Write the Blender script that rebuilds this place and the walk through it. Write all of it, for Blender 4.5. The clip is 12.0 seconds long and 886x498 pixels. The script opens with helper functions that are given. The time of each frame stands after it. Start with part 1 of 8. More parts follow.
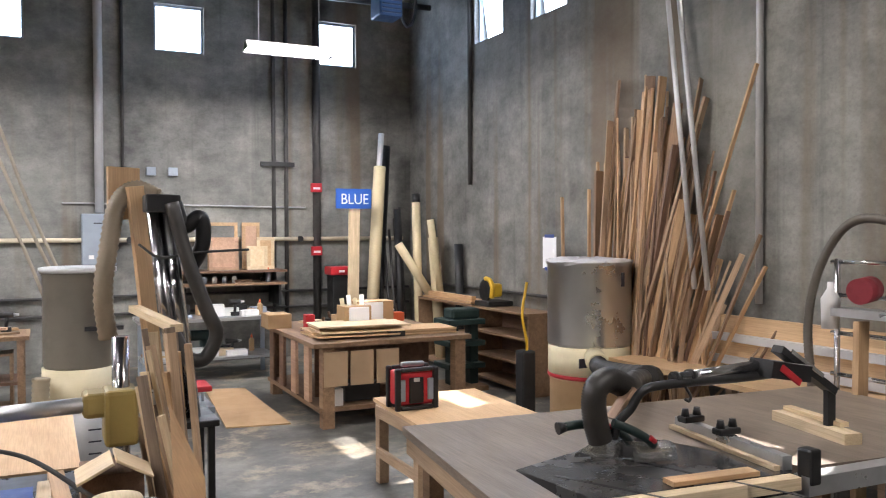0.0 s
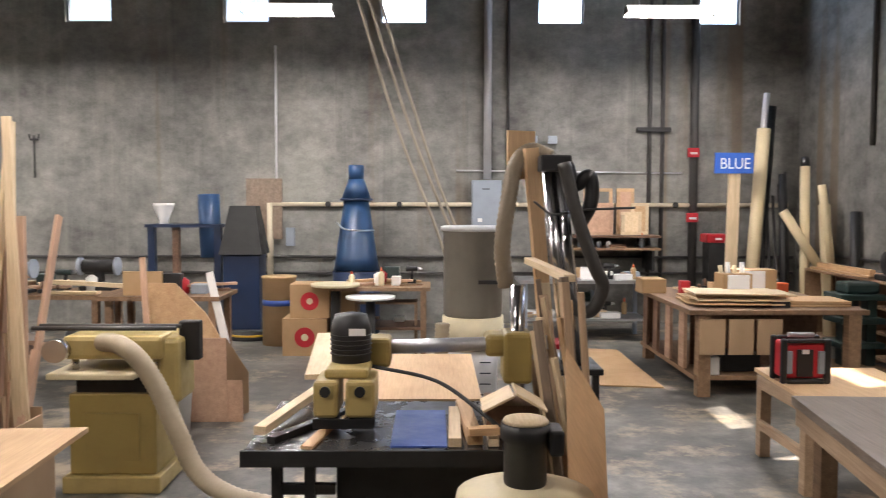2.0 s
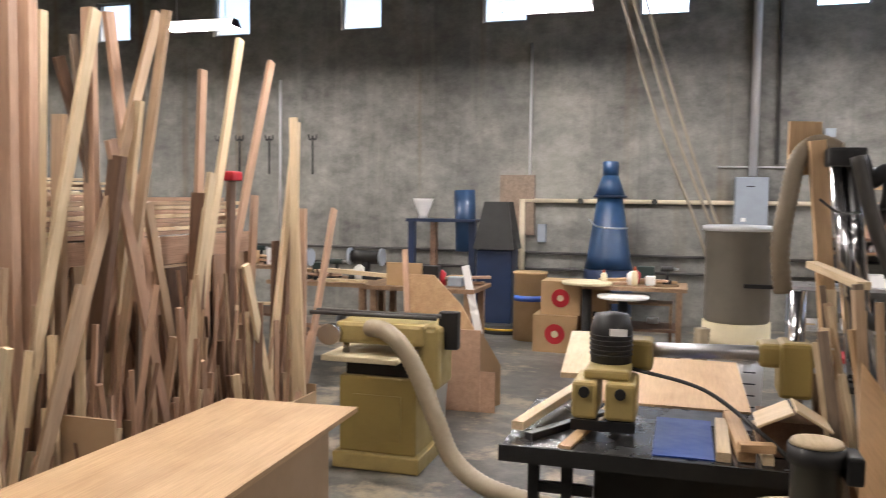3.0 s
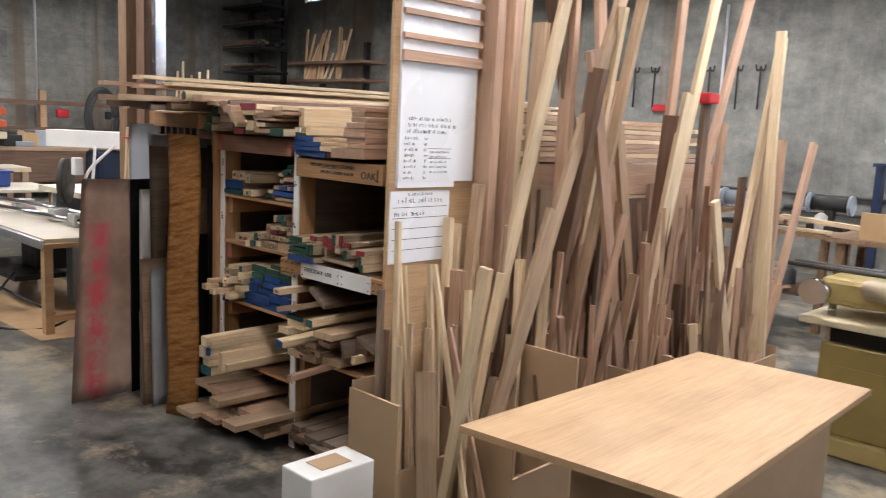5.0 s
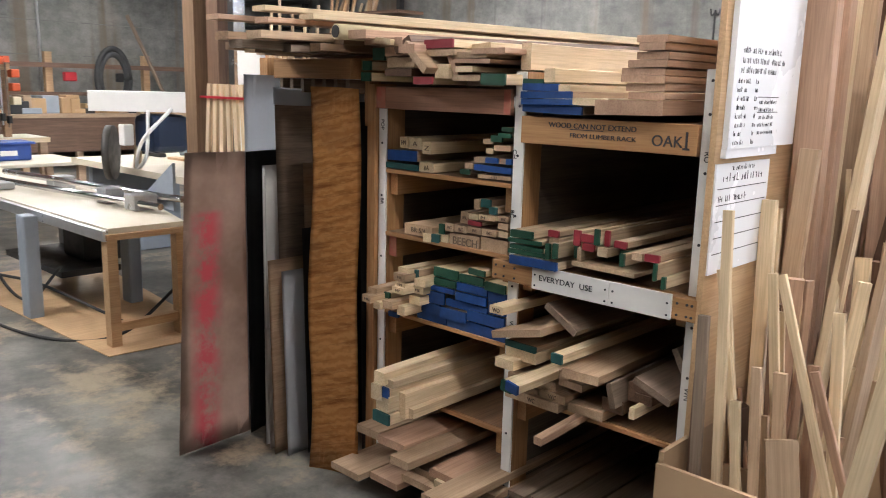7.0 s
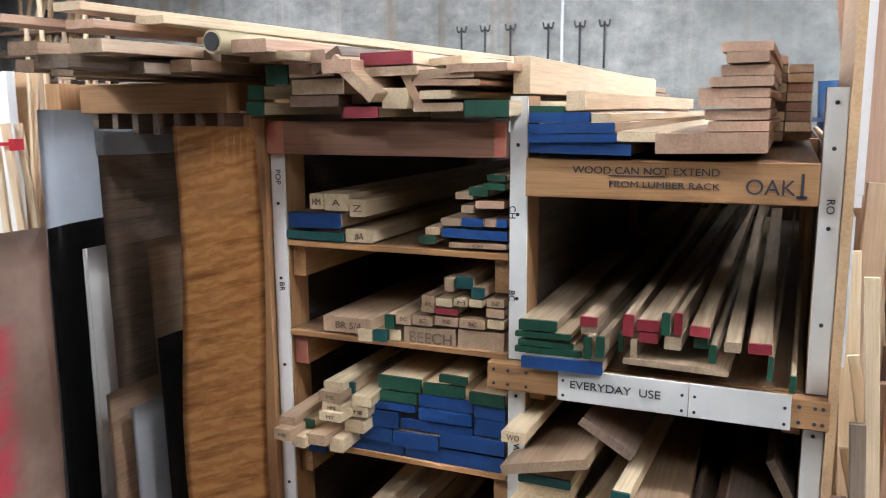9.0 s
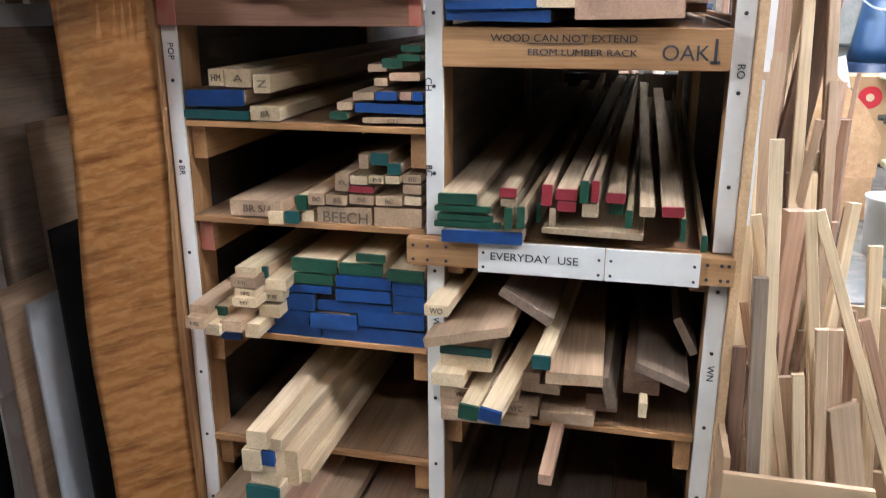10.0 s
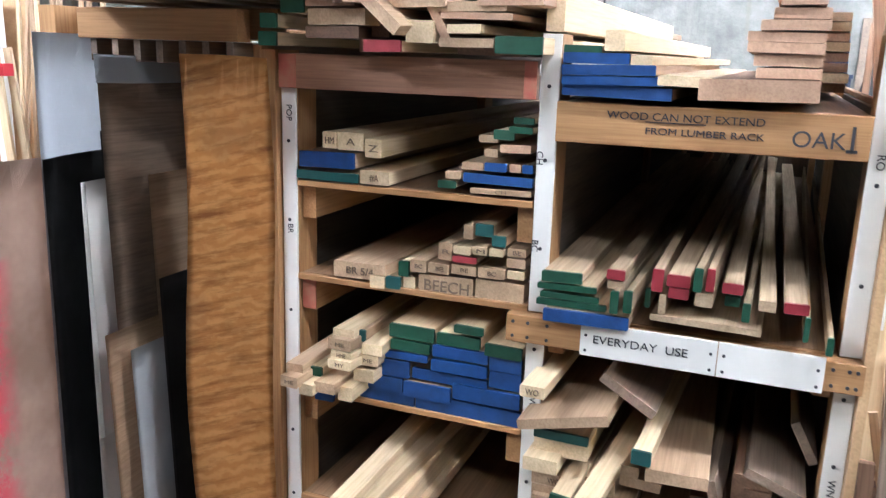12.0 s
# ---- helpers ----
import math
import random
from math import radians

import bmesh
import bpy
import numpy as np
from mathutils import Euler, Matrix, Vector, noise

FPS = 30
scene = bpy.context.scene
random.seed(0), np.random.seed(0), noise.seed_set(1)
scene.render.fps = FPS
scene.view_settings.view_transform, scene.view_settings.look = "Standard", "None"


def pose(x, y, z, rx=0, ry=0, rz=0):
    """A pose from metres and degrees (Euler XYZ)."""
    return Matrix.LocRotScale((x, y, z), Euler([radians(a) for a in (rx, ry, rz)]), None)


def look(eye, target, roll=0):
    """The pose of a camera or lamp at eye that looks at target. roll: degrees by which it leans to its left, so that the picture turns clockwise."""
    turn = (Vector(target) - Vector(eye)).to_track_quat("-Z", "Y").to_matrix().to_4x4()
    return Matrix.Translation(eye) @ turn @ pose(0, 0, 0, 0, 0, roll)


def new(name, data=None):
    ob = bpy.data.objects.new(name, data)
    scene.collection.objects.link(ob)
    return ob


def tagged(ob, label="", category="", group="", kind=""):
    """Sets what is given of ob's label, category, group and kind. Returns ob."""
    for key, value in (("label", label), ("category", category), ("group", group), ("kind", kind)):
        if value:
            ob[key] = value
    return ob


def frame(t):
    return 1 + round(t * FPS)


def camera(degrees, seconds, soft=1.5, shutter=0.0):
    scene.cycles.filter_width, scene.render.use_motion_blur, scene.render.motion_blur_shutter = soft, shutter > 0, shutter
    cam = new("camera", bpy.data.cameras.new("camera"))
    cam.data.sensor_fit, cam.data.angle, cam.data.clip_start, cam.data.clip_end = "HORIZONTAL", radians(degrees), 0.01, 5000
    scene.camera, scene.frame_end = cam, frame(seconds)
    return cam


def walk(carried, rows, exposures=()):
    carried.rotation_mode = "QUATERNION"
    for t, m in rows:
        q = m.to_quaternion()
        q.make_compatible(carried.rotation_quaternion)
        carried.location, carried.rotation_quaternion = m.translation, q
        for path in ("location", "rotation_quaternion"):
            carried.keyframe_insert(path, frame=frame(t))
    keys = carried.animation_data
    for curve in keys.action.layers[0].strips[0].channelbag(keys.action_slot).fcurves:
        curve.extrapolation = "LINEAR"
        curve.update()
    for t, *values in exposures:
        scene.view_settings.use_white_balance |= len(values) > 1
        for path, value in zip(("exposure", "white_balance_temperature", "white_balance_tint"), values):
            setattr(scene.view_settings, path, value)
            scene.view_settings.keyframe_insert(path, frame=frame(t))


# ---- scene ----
cam = camera(56.9, 12.0, soft=1.0, shutter=0.25)
# seconds, x, y, z, yaw, pitch, roll
ROWS = [
    (0.0, -0.010, -0.035, 1.762, -26.01, -1.10, 0.23),
    (0.5, -0.046, -0.054, 1.740, -22.10, -1.85, -0.02),
    (1.0, -0.082, -0.081, 1.719, -14.18, -2.70, -0.48),
    (1.5, -0.088, -0.108, 1.713, -7.17, -3.06, -0.37),
    (2.0, -0.113, -0.113, 1.710, -0.64, -3.21, -0.14),
    (2.5, -0.142, -0.093, 1.705, 7.38, -3.17, 0.15),
    (3.0, -0.185, -0.061, 1.703, 16.56, -3.53, -0.69),
    (3.5, -0.235, 0.012, 1.690, 26.12, -4.54, -1.04),
    (3.7, -0.251, 0.045, 1.680, 30.02, -4.72, -1.02),
    (5.3, -0.989, 0.293, 1.587, 46.50, -8.54, -2.04),
    (5.5, -1.132, 0.325, 1.582, 47.79, -8.39, -1.63),
    (6.0, -1.527, 0.387, 1.559, 49.60, -9.06, -2.73),
    (6.5, -1.930, 0.379, 1.525, 47.48, -9.92, -2.45),
    (6.7, -2.082, 0.389, 1.513, 46.23, -10.60, -1.91),
    (8.3, -3.153, 0.641, 1.543, 29.50, -10.85, -0.82),
    (8.5, -3.248, 0.686, 1.540, 28.04, -10.11, -0.54),
    (9.0, -3.400, 0.737, 1.541, 23.00, -9.69, 0.32),
    (9.5, -3.478, 0.719, 1.525, 17.05, -12.14, 0.29),
    (10.0, -3.514, 0.719, 1.491, 13.66, -17.07, 0.12),
    (10.5, -3.523, 0.710, 1.481, 11.52, -19.16, -0.17),
    (11.0, -3.504, 0.715, 1.484, 11.97, -19.08, -0.86),
    (11.5, -3.489, 0.733, 1.508, 17.91, -16.96, -1.63),
    (12.0, -3.512, 0.787, 1.522, 22.23, -13.44, -1.66),
]
walk(cam, [(t, pose(x, y, z, 90 + pitch, roll, yaw)) for t, x, y, z, yaw, pitch, roll in ROWS], exposures=[(0, 1.7, 6600, 15), (1.5, 1.5, 7000, 17), (2.5, 1.5, 7050, 17), (3.5, 1.38, 7100, 16), (5.5, 1.76, 6400, 13), (6.5, 1.86, 6500, 13), (8.5, 2.35, 5950, 10), (9, 2.37, 5850, 10), (9.5, 2.5, 5800, 10), (11, 2.8, 5850, 11), (12, 2.98, 5650, 10)])

# ---- light ----
SUN_FROM = Vector((2.95, 1.35, 4.6)).normalized()
world = bpy.data.worlds.new("world")
scene.world = world
world.use_nodes = True
wn = world.node_tree.nodes
sky = wn.new("ShaderNodeTexSky")
sky.sky_type, sky.sun_disc = "NISHITA", False
sky.sun_elevation = math.asin(SUN_FROM.z)
sky.sun_rotation = math.atan2(SUN_FROM.x, SUN_FROM.y)
world.node_tree.links.new(sky.outputs[0], wn["Background"].inputs[0])
wn["Background"].inputs[1].default_value = 0.15

sun = new("sun", bpy.data.lights.new("sun", "SUN"))
sun.data.energy, sun.data.angle, sun.data.color = 5.0, radians(0.5), (1.0, 0.95, 0.86)
sun.matrix_world = look(SUN_FROM * 30, (0, 0, 0))
LAMP_POWER = 74.0
# sky light in the window openings next to the corner: middle of the opening, the way it faces
for at, to in (((5.2, 9.03, 4.54), (4.2, 9.03, 4.4)), ((5.2, 7.67, 4.54), (4.2, 7.67, 4.4)), ((5.2, 6.31, 4.54), (4.2, 6.31, 4.4)), ((3.865, 11.64, 4.54), (3.865, 10.64, 4.4)), ((1.665, 11.64, 4.54), (1.665, 10.64, 4.4)), ((-0.535, 11.64, 4.54), (-0.535, 10.64, 4.4))):
    sky_lamp = new("sky_light", bpy.data.lights.new("sky_light", "AREA"))
    sky_lamp.data.shape, sky_lamp.data.size, sky_lamp.data.size_y = "RECTANGLE", 0.62, 0.58
    sky_lamp.data.energy, sky_lamp.data.color = 7.0, (0.55, 0.74, 1.0)
    sky_lamp.matrix_world = look(at, to)

# ---- materials ----
def material(name):
    m = bpy.data.materials.new(name)
    m.use_nodes = True
    nt = m.node_tree
    return m, nt, nt.nodes["Principled BSDF"]


def link(nt, a, b):
    nt.links.new(a, b)


def ramp(nt, fac, stops):
    r = nt.nodes.new("ShaderNodeValToRGB")
    e = r.color_ramp.elements
    while len(e) < len(stops):
        e.new(0.5)
    for i, (p, c) in enumerate(stops):
        e[i].position, e[i].color = p, (*c, 1)
    link(nt, fac, r.inputs[0])
    return r.outputs[0]


def coords(nt, scale, jitter=True):
    """Object coordinates, stretched, moved by each object's own random number."""
    tc = nt.nodes.new("ShaderNodeTexCoord")
    mp = nt.nodes.new("ShaderNodeMapping")
    mp.inputs["Scale"].default_value = scale
    src = tc.outputs["Object"]
    if jitter:
        oi = nt.nodes.new("ShaderNodeObjectInfo")
        sc = nt.nodes.new("ShaderNodeMath"); sc.operation = "MULTIPLY"; sc.inputs[1].default_value = 37.0
        link(nt, oi.outputs["Random"], sc.inputs[0])
        ad = nt.nodes.new("ShaderNodeVectorMath"); ad.operation = "ADD"
        link(nt, src, ad.inputs[0]); link(nt, sc.outputs[0], ad.inputs[1])
        src = ad.outputs[0]
    link(nt, src, mp.inputs[0])
    return mp.outputs[0]


def noise_tex(nt, vec, scale, detail=4.0, rough=0.6):
    n = nt.nodes.new("ShaderNodeTexNoise")
    n.inputs["Scale"].default_value, n.inputs["Detail"].default_value, n.inputs["Roughness"].default_value = scale, detail, rough
    link(nt, vec, n.inputs["Vector"])
    return n.outputs["Fac"]


def mixed(nt, fac, a, b, kind="MIX"):
    m = nt.nodes.new("ShaderNodeMix"); m.data_type, m.blend_type = "RGBA", kind
    if isinstance(fac, float):
        m.inputs[0].default_value = fac
    else:
        link(nt, fac, m.inputs[0])
    for sock, v in ((m.inputs[6], a), (m.inputs[7], b)):
        if isinstance(v, tuple):
            sock.default_value = (*v, 1)
        else:
            link(nt, v, sock)
    return m.outputs[2]


def varied(nt, col, spread):
    """Each object a little lighter or darker than the next."""
    oi = nt.nodes.new("ShaderNodeObjectInfo")
    mr = nt.nodes.new("ShaderNodeMapRange")
    mr.inputs["To Min"].default_value, mr.inputs["To Max"].default_value = 1 - spread, 1 + spread
    link(nt, oi.outputs["Random"], mr.inputs[0])
    h = nt.nodes.new("ShaderNodeHueSaturation")
    link(nt, mr.outputs[0], h.inputs["Value"])
    link(nt, col, h.inputs["Color"])
    return h.outputs[0]


def bump(nt, bsdf, height, strength, distance=0.01):
    b = nt.nodes.new("ShaderNodeBump")
    b.inputs["Strength"].default_value, b.inputs["Distance"].default_value = strength, distance
    link(nt, height, b.inputs["Height"])
    link(nt, b.outputs[0], bsdf.inputs["Normal"])


def muted(c, k=0.0):
    """Timber gone a little grey with dust."""
    g = sum(c) / 3
    return tuple(v + (g - v) * k for v in c)


def wood(name, dark, light, rough=0.6, spread=0.16, grain=(26, 1.3, 26)):
    """Sawn timber whose grain runs along the object's own y."""
    m, nt, b = material(name)
    dark, light = muted(dark), muted(light)
    big = noise_tex(nt, coords(nt, grain), 1.0, 5, 0.65)
    fine = noise_tex(nt, coords(nt, (180, 5, 180)), 1.0, 3, 0.6)
    c = ramp(nt, big, [(0.3, dark), (0.68, light)])
    c = mixed(nt, 0.35, c, ramp(nt, fine, [(0.35, tuple(v * 0.72 for v in dark)), (0.6, light)]))
    stain = noise_tex(nt, coords(nt, (3, 2, 3)), 1.0, 3)
    c = mixed(nt, ramp(nt, stain, [(0.45, (0, 0, 0)), (0.75, (0.35,) * 3)]), c, tuple(v * 0.6 for v in dark))
    link(nt, varied(nt, c, spread), b.inputs["Base Color"])
    b.inputs["Roughness"].default_value = rough
    bump(nt, b, fine, 0.25, 0.002)
    return m


def paint(name, col, rough=0.5, metal=0.0, wear=0.25, scale=6.0, spread=0.06, worn=None, relief=0.08):
    """Painted or bare metal, card or plastic: a base with blotches, scuffs and dust."""
    m, nt, b = material(name)
    v = coords(nt, (1, 1, 1))
    n1 = noise_tex(nt, v, scale, 5, 0.65)
    n2 = noise_tex(nt, v, scale * 14, 3, 0.7)
    worn = worn or tuple(min(1, x * 0.55 + 0.003) for x in col)
    c = mixed(nt, ramp(nt, n1, [(0.42, (0, 0, 0)), (0.8, (wear * 2,) * 3)]), col, worn)
    c = mixed(nt, ramp(nt, n2, [(0.55, (0, 0, 0)), (0.8, (wear,) * 3)]), c, tuple(min(1, x * 1.25 + 0.004) for x in col))
    link(nt, varied(nt, c, spread), b.inputs["Base Color"])
    rr = ramp(nt, n1, [(0.3, (max(0, rough - 0.1),) * 3), (0.7, (min(1, rough + 0.15),) * 3)])
    link(nt, rr, b.inputs["Roughness"])
    b.inputs["Metallic"].default_value = metal
    bump(nt, b, n2, relief, 0.003)
    return m


def glow(name, col, strength):
    m, nt, b = material(name)
    b.inputs["Base Color"].default_value = (*col, 1)
    b.inputs["Emission Color"].default_value = (*col, 1)
    b.inputs["Emission Strength"].default_value = strength
    return m


def concrete_wall(name):
    """Old cast wall: fine mottling, brown run marks down its height and pale lime streaks."""
    m, nt, b = material(name)
    v = coords(nt, (1, 1, 1), False)
    big = noise_tex(nt, v, 0.7, 8, 0.68)
    mid = noise_tex(nt, coords(nt, (1, 1, 1.5), False), 3.4, 7, 0.72)
    fine = noise_tex(nt, v, 34, 5, 0.72)
    c = ramp(nt, big, [(0.38, (0.085, 0.084, 0.078)), (0.5, (0.165, 0.162, 0.148)), (0.62, (0.30, 0.292, 0.262))])
    c = mixed(nt, 0.42, c, ramp(nt, mid, [(0.36, (0.095, 0.094, 0.088)), (0.64, (0.30, 0.295, 0.27))]))
    lime = noise_tex(nt, coords(nt, (2.2, 2.2, 0.16), False), 1.0, 6, 0.68)
    c = mixed(nt, ramp(nt, lime, [(0.55, (0, 0, 0)), (0.74, (0.45,) * 3)]), c, (0.36, 0.345, 0.30))
    run = noise_tex(nt, coords(nt, (1.9, 1.9, 0.07), False), 1.0, 3, 0.5)
    c = mixed(nt, ramp(nt, run, [(0.565, (0, 0, 0)), (0.64, (0.7,) * 3)]), c, (0.15, 0.105, 0.062))
    drip = noise_tex(nt, coords(nt, (6.5, 6.5, 0.2), False), 1.0, 4, 0.6)
    c = mixed(nt, ramp(nt, drip, [(0.6, (0, 0, 0)), (0.74, (0.4,) * 3)]), c, (0.07, 0.068, 0.064))
    c = mixed(nt, ramp(nt, fine, [(0.48, (0, 0, 0)), (0.78, (0.4,) * 3)]), c, (0.085, 0.084, 0.078))
    link(nt, c, b.inputs["Base Color"])
    b.inputs["Roughness"].default_value = 0.85
    bump(nt, b, mid, 0.25, 0.02)
    return m


def concrete_floor(name):
    m, nt, b = material(name)
    v = coords(nt, (1, 1, 1), False)
    big = noise_tex(nt, v, 0.9, 7, 0.65)
    mid = noise_tex(nt, v, 5.0, 6, 0.7)
    fine = noise_tex(nt, v, 60, 4, 0.7)
    dust = noise_tex(nt, v, 1.7, 8, 0.72)
    c = ramp(nt, big, [(0.40, (0.022, 0.021, 0.02)), (0.5, (0.09, 0.087, 0.078)), (0.61, (0.25, 0.24, 0.21))])
    c = mixed(nt, 0.4, c, ramp(nt, mid, [(0.42, (0.02, 0.02, 0.019)), (0.60, (0.27, 0.26, 0.235))]))
    c = mixed(nt, ramp(nt, dust, [(0.515, (0, 0, 0)), (0.62, (0.75,) * 3)]), c, (0.40, 0.32, 0.22))
    c = mixed(nt, ramp(nt, fine, [(0.5, (0, 0, 0)), (0.8, (0.35,) * 3)]), c, (0.09, 0.09, 0.09))
    link(nt, c, b.inputs["Base Color"])
    link(nt, ramp(nt, mid, [(0.3, (0.3,) * 3), (0.7, (0.6,) * 3)]), b.inputs["Roughness"])
    bump(nt, b, mid, 0.12, 0.01)
    return m


M_WALL, M_FLOOR = concrete_wall("concrete_wall"), concrete_floor("concrete_floor")
M_CEIL = paint("unseen_ceiling_deck", (0.06, 0.062, 0.066), 0.8)
W_LIGHT = wood("maple", (0.57, 0.425, 0.255), (0.76, 0.605, 0.405))
W_YELLOW = wood("fresh_pine", (0.60, 0.44, 0.265), (0.78, 0.62, 0.425))
W_PINE = wood("pine", (0.42, 0.245, 0.12), (0.60, 0.40, 0.225))
W_TAN = wood("oak", (0.33, 0.215, 0.13), (0.52, 0.37, 0.245))
W_PINK = wood("cherry", (0.35, 0.205, 0.135), (0.54, 0.35, 0.238))
W_BROWN = wood("walnut", (0.09, 0.045, 0.027), (0.21, 0.12, 0.075))
W_GREY = wood("weathered", (0.12, 0.085, 0.06), (0.26, 0.19, 0.14))
W_PLY = wood("plywood", (0.47, 0.295, 0.155), (0.62, 0.42, 0.24), grain=(7, 0.7, 7), spread=0.08)
W_MDF = paint("fibreboard", (0.40, 0.27, 0.16), 0.7, wear=0.12, scale=3)
# plywood darkened so its colour carries the deep shade of the rack bays
W_DARK = wood("shade_dark_plywood", (0.08, 0.066, 0.055), (0.17, 0.135, 0.105), rough=0.85)
W_BENCH = wood("worn_bench_top", (0.15, 0.085, 0.045), (0.31, 0.19, 0.11))


def figured(name):
    """Rippled orange veneer: slanting bands across the grain, a satin varnish and a grimy patch."""
    m, nt, b = material(name)
    v = coords(nt, (1, 1, 1), False)
    w = nt.nodes.new("ShaderNodeTexWave")
    w.bands_direction = "Z"
    w.inputs["Scale"].default_value, w.inputs["Distortion"].default_value = 9.0, 7.0
    w.inputs["Detail"].default_value, w.inputs["Detail Scale"].default_value = 4.0, 2.6
    mp = nt.nodes.new("ShaderNodeMapping")
    mp.inputs["Rotation"].default_value = (0.0, radians(14), 0.0)
    link(nt, v, mp.inputs[0]); link(nt, mp.outputs[0], w.inputs["Vector"])
    ms = nt.nodes.new("ShaderNodeMapping")
    ms.inputs["Scale"].default_value = (4, 4, 30)
    link(nt, mp.outputs[0], ms.inputs[0])
    streak = noise_tex(nt, ms.outputs[0], 1.0, 6, 0.72)
    c = ramp(nt, w.outputs["Fac"], [(0.1, (0.56, 0.255, 0.082)), (0.5, (0.60, 0.285, 0.095)), (0.9, (0.66, 0.33, 0.115))])
    c = mixed(nt, ramp(nt, streak, [(0.48, (0, 0, 0)), (0.66, (0.85,) * 3)]), c, (0.25, 0.09, 0.028))
    grime = noise_tex(nt, v, 2.6, 4, 0.6)
    c = mixed(nt, ramp(nt, grime, [(0.54, (0, 0, 0)), (0.7, (0.6,) * 3)]), c, (0.17, 0.10, 0.06))
    link(nt, c, b.inputs["Base Color"])
    b.inputs["Roughness"].default_value = 0.26
    bump(nt, b, streak, 0.15, 0.004)
    return m


W_FIG = figured("figured_veneer")
M_WHITE = paint("white_paint", (0.78, 0.77, 0.75), 0.55, wear=0.12, scale=4)
M_BOARD = paint("whiteboard", (0.87, 0.88, 0.91), 0.22, wear=0.03, scale=2)
M_PENCIL = paint("pencil", (0.17, 0.12, 0.085), 0.7)
M_INK = paint("ink", (0.03, 0.03, 0.04), 0.6)
M_BLUE = paint("blue_end_paint", (0.006, 0.05, 0.20), 0.55, wear=0.45, scale=24)
M_GREEN = paint("green_end_paint", (0.007, 0.06, 0.033), 0.55, wear=0.45, scale=20)
M_RED = paint("red_end_paint", (0.24, 0.02, 0.032), 0.55, wear=0.2, scale=20)
M_TEAL = paint("teal_end_paint", (0.01, 0.075, 0.075), 0.55, wear=0.2, scale=20)
M_REDP = paint("red_plastic", (0.45, 0.015, 0.025), 0.4, wear=0.1)
M_ORANGE = paint("orange_paint", (0.62, 0.10, 0.03), 0.45, wear=0.1)
M_MACH = paint("ochre_machine_paint", (0.29, 0.21, 0.068), 0.42, wear=0.2, scale=4)
M_FEED = paint("yellow_cream_paint", (0.41, 0.31, 0.12), 0.4, wear=0.25, scale=7)
M_CREAM = paint("cream_paint", (0.62, 0.54, 0.36), 0.5, wear=0.15)
M_CYC = paint("blue_steel_paint", (0.012, 0.046, 0.115), 0.38, wear=0.2, scale=3)
M_NAVY = paint("navy_steel_paint", (0.009, 0.022, 0.06), 0.4, wear=0.2, scale=3)
M_PALEGREY = paint("pale_grey_laminate", (0.66, 0.69, 0.74), 0.4, wear=0.2, scale=3)
M_MARK = paint("faded_red_mark", (0.38, 0.10, 0.07), 0.7, wear=0.5, scale=18, worn=(0.36, 0.2, 0.13))
M_SIGN = paint("sign_blue", (0.02, 0.10, 0.42), 0.5, wear=0.05)
M_BLACK = paint("black_plastic", (0.010, 0.010, 0.011), 0.45, wear=0.25, relief=0.03)
M_CAST = paint("black_casting", (0.012, 0.012, 0.012), 0.55, wear=0.3)
M_STEEL = paint("ground_steel", (0.50, 0.51, 0.53), 0.33, metal=0.8, wear=0.2, scale=5)
M_SAWTOP = paint("saw_cast_iron", (0.075, 0.074, 0.076), 0.24, metal=0.4, wear=0.3, scale=3)
M_CHROME = paint("bright_steel", (0.72, 0.72, 0.74), 0.16, metal=1.0, wear=0.08, relief=0.02)
M_GALV = paint("galvanised", (0.56, 0.56, 0.57), 0.38, metal=0.35, wear=0.18, scale=3)
M_CAN = paint("silver_sheet", (0.62, 0.62, 0.63), 0.3, metal=0.9, wear=0.06, scale=2, relief=0.25)
M_GREYP = paint("grey_paint", (0.28, 0.32, 0.37), 0.5, wear=0.15)
M_PIPE = paint("cream_pipe", (0.56, 0.49, 0.36), 0.5, wear=0.12)
M_DARKPIPE = paint("dark_pipe", (0.05, 0.047, 0.045), 0.55)
M_HOSE = paint("grey_hose", (0.40, 0.33, 0.23), 0.5, wear=0.2, scale=10)
M_GHOSE = paint("dull_grey_hose", (0.1, 0.085, 0.068), 0.5, wear=0.2, scale=10)
M_BHOSE = paint("dusty_brown_hose", (0.18, 0.14, 0.095), 0.55, wear=0.3, scale=8)
M_ROPE = paint("weathered_hose", (0.30, 0.26, 0.20), 0.7, wear=0.3)
M_DHOSE = paint("dark_hose", (0.032, 0.029, 0.026), 0.45, wear=0.2, scale=10)
M_CARD = paint("cardboard", (0.42, 0.27, 0.14), 0.8, wear=0.12)
M_GREENP = paint("green_machine", (0.012, 0.03, 0.028), 0.45)
M_YELLOW = paint("yellow_paint", (0.6, 0.36, 0.02), 0.45, wear=0.15)
M_BLUEP = paint("blue_plastic", (0.02, 0.06, 0.26), 0.4, wear=0.1)
M_TABLE = wood("dusty_table_top", (0.115, 0.085, 0.065), (0.27, 0.215, 0.17), rough=0.42, spread=0.02, grain=(9, 0.9, 9))
M_LAMIN = paint("cream_laminate", (0.62, 0.56, 0.45), 0.4, wear=0.1, scale=3)
M_BAG = paint("dust_bag", (0.20, 0.18, 0.15), 0.4, wear=0.15)
M_RUBBER = paint("rubber", (0.03, 0.03, 0.03), 0.7)
M_TUBE = paint("card_tube", (0.58, 0.48, 0.30), 0.7, wear=0.1)
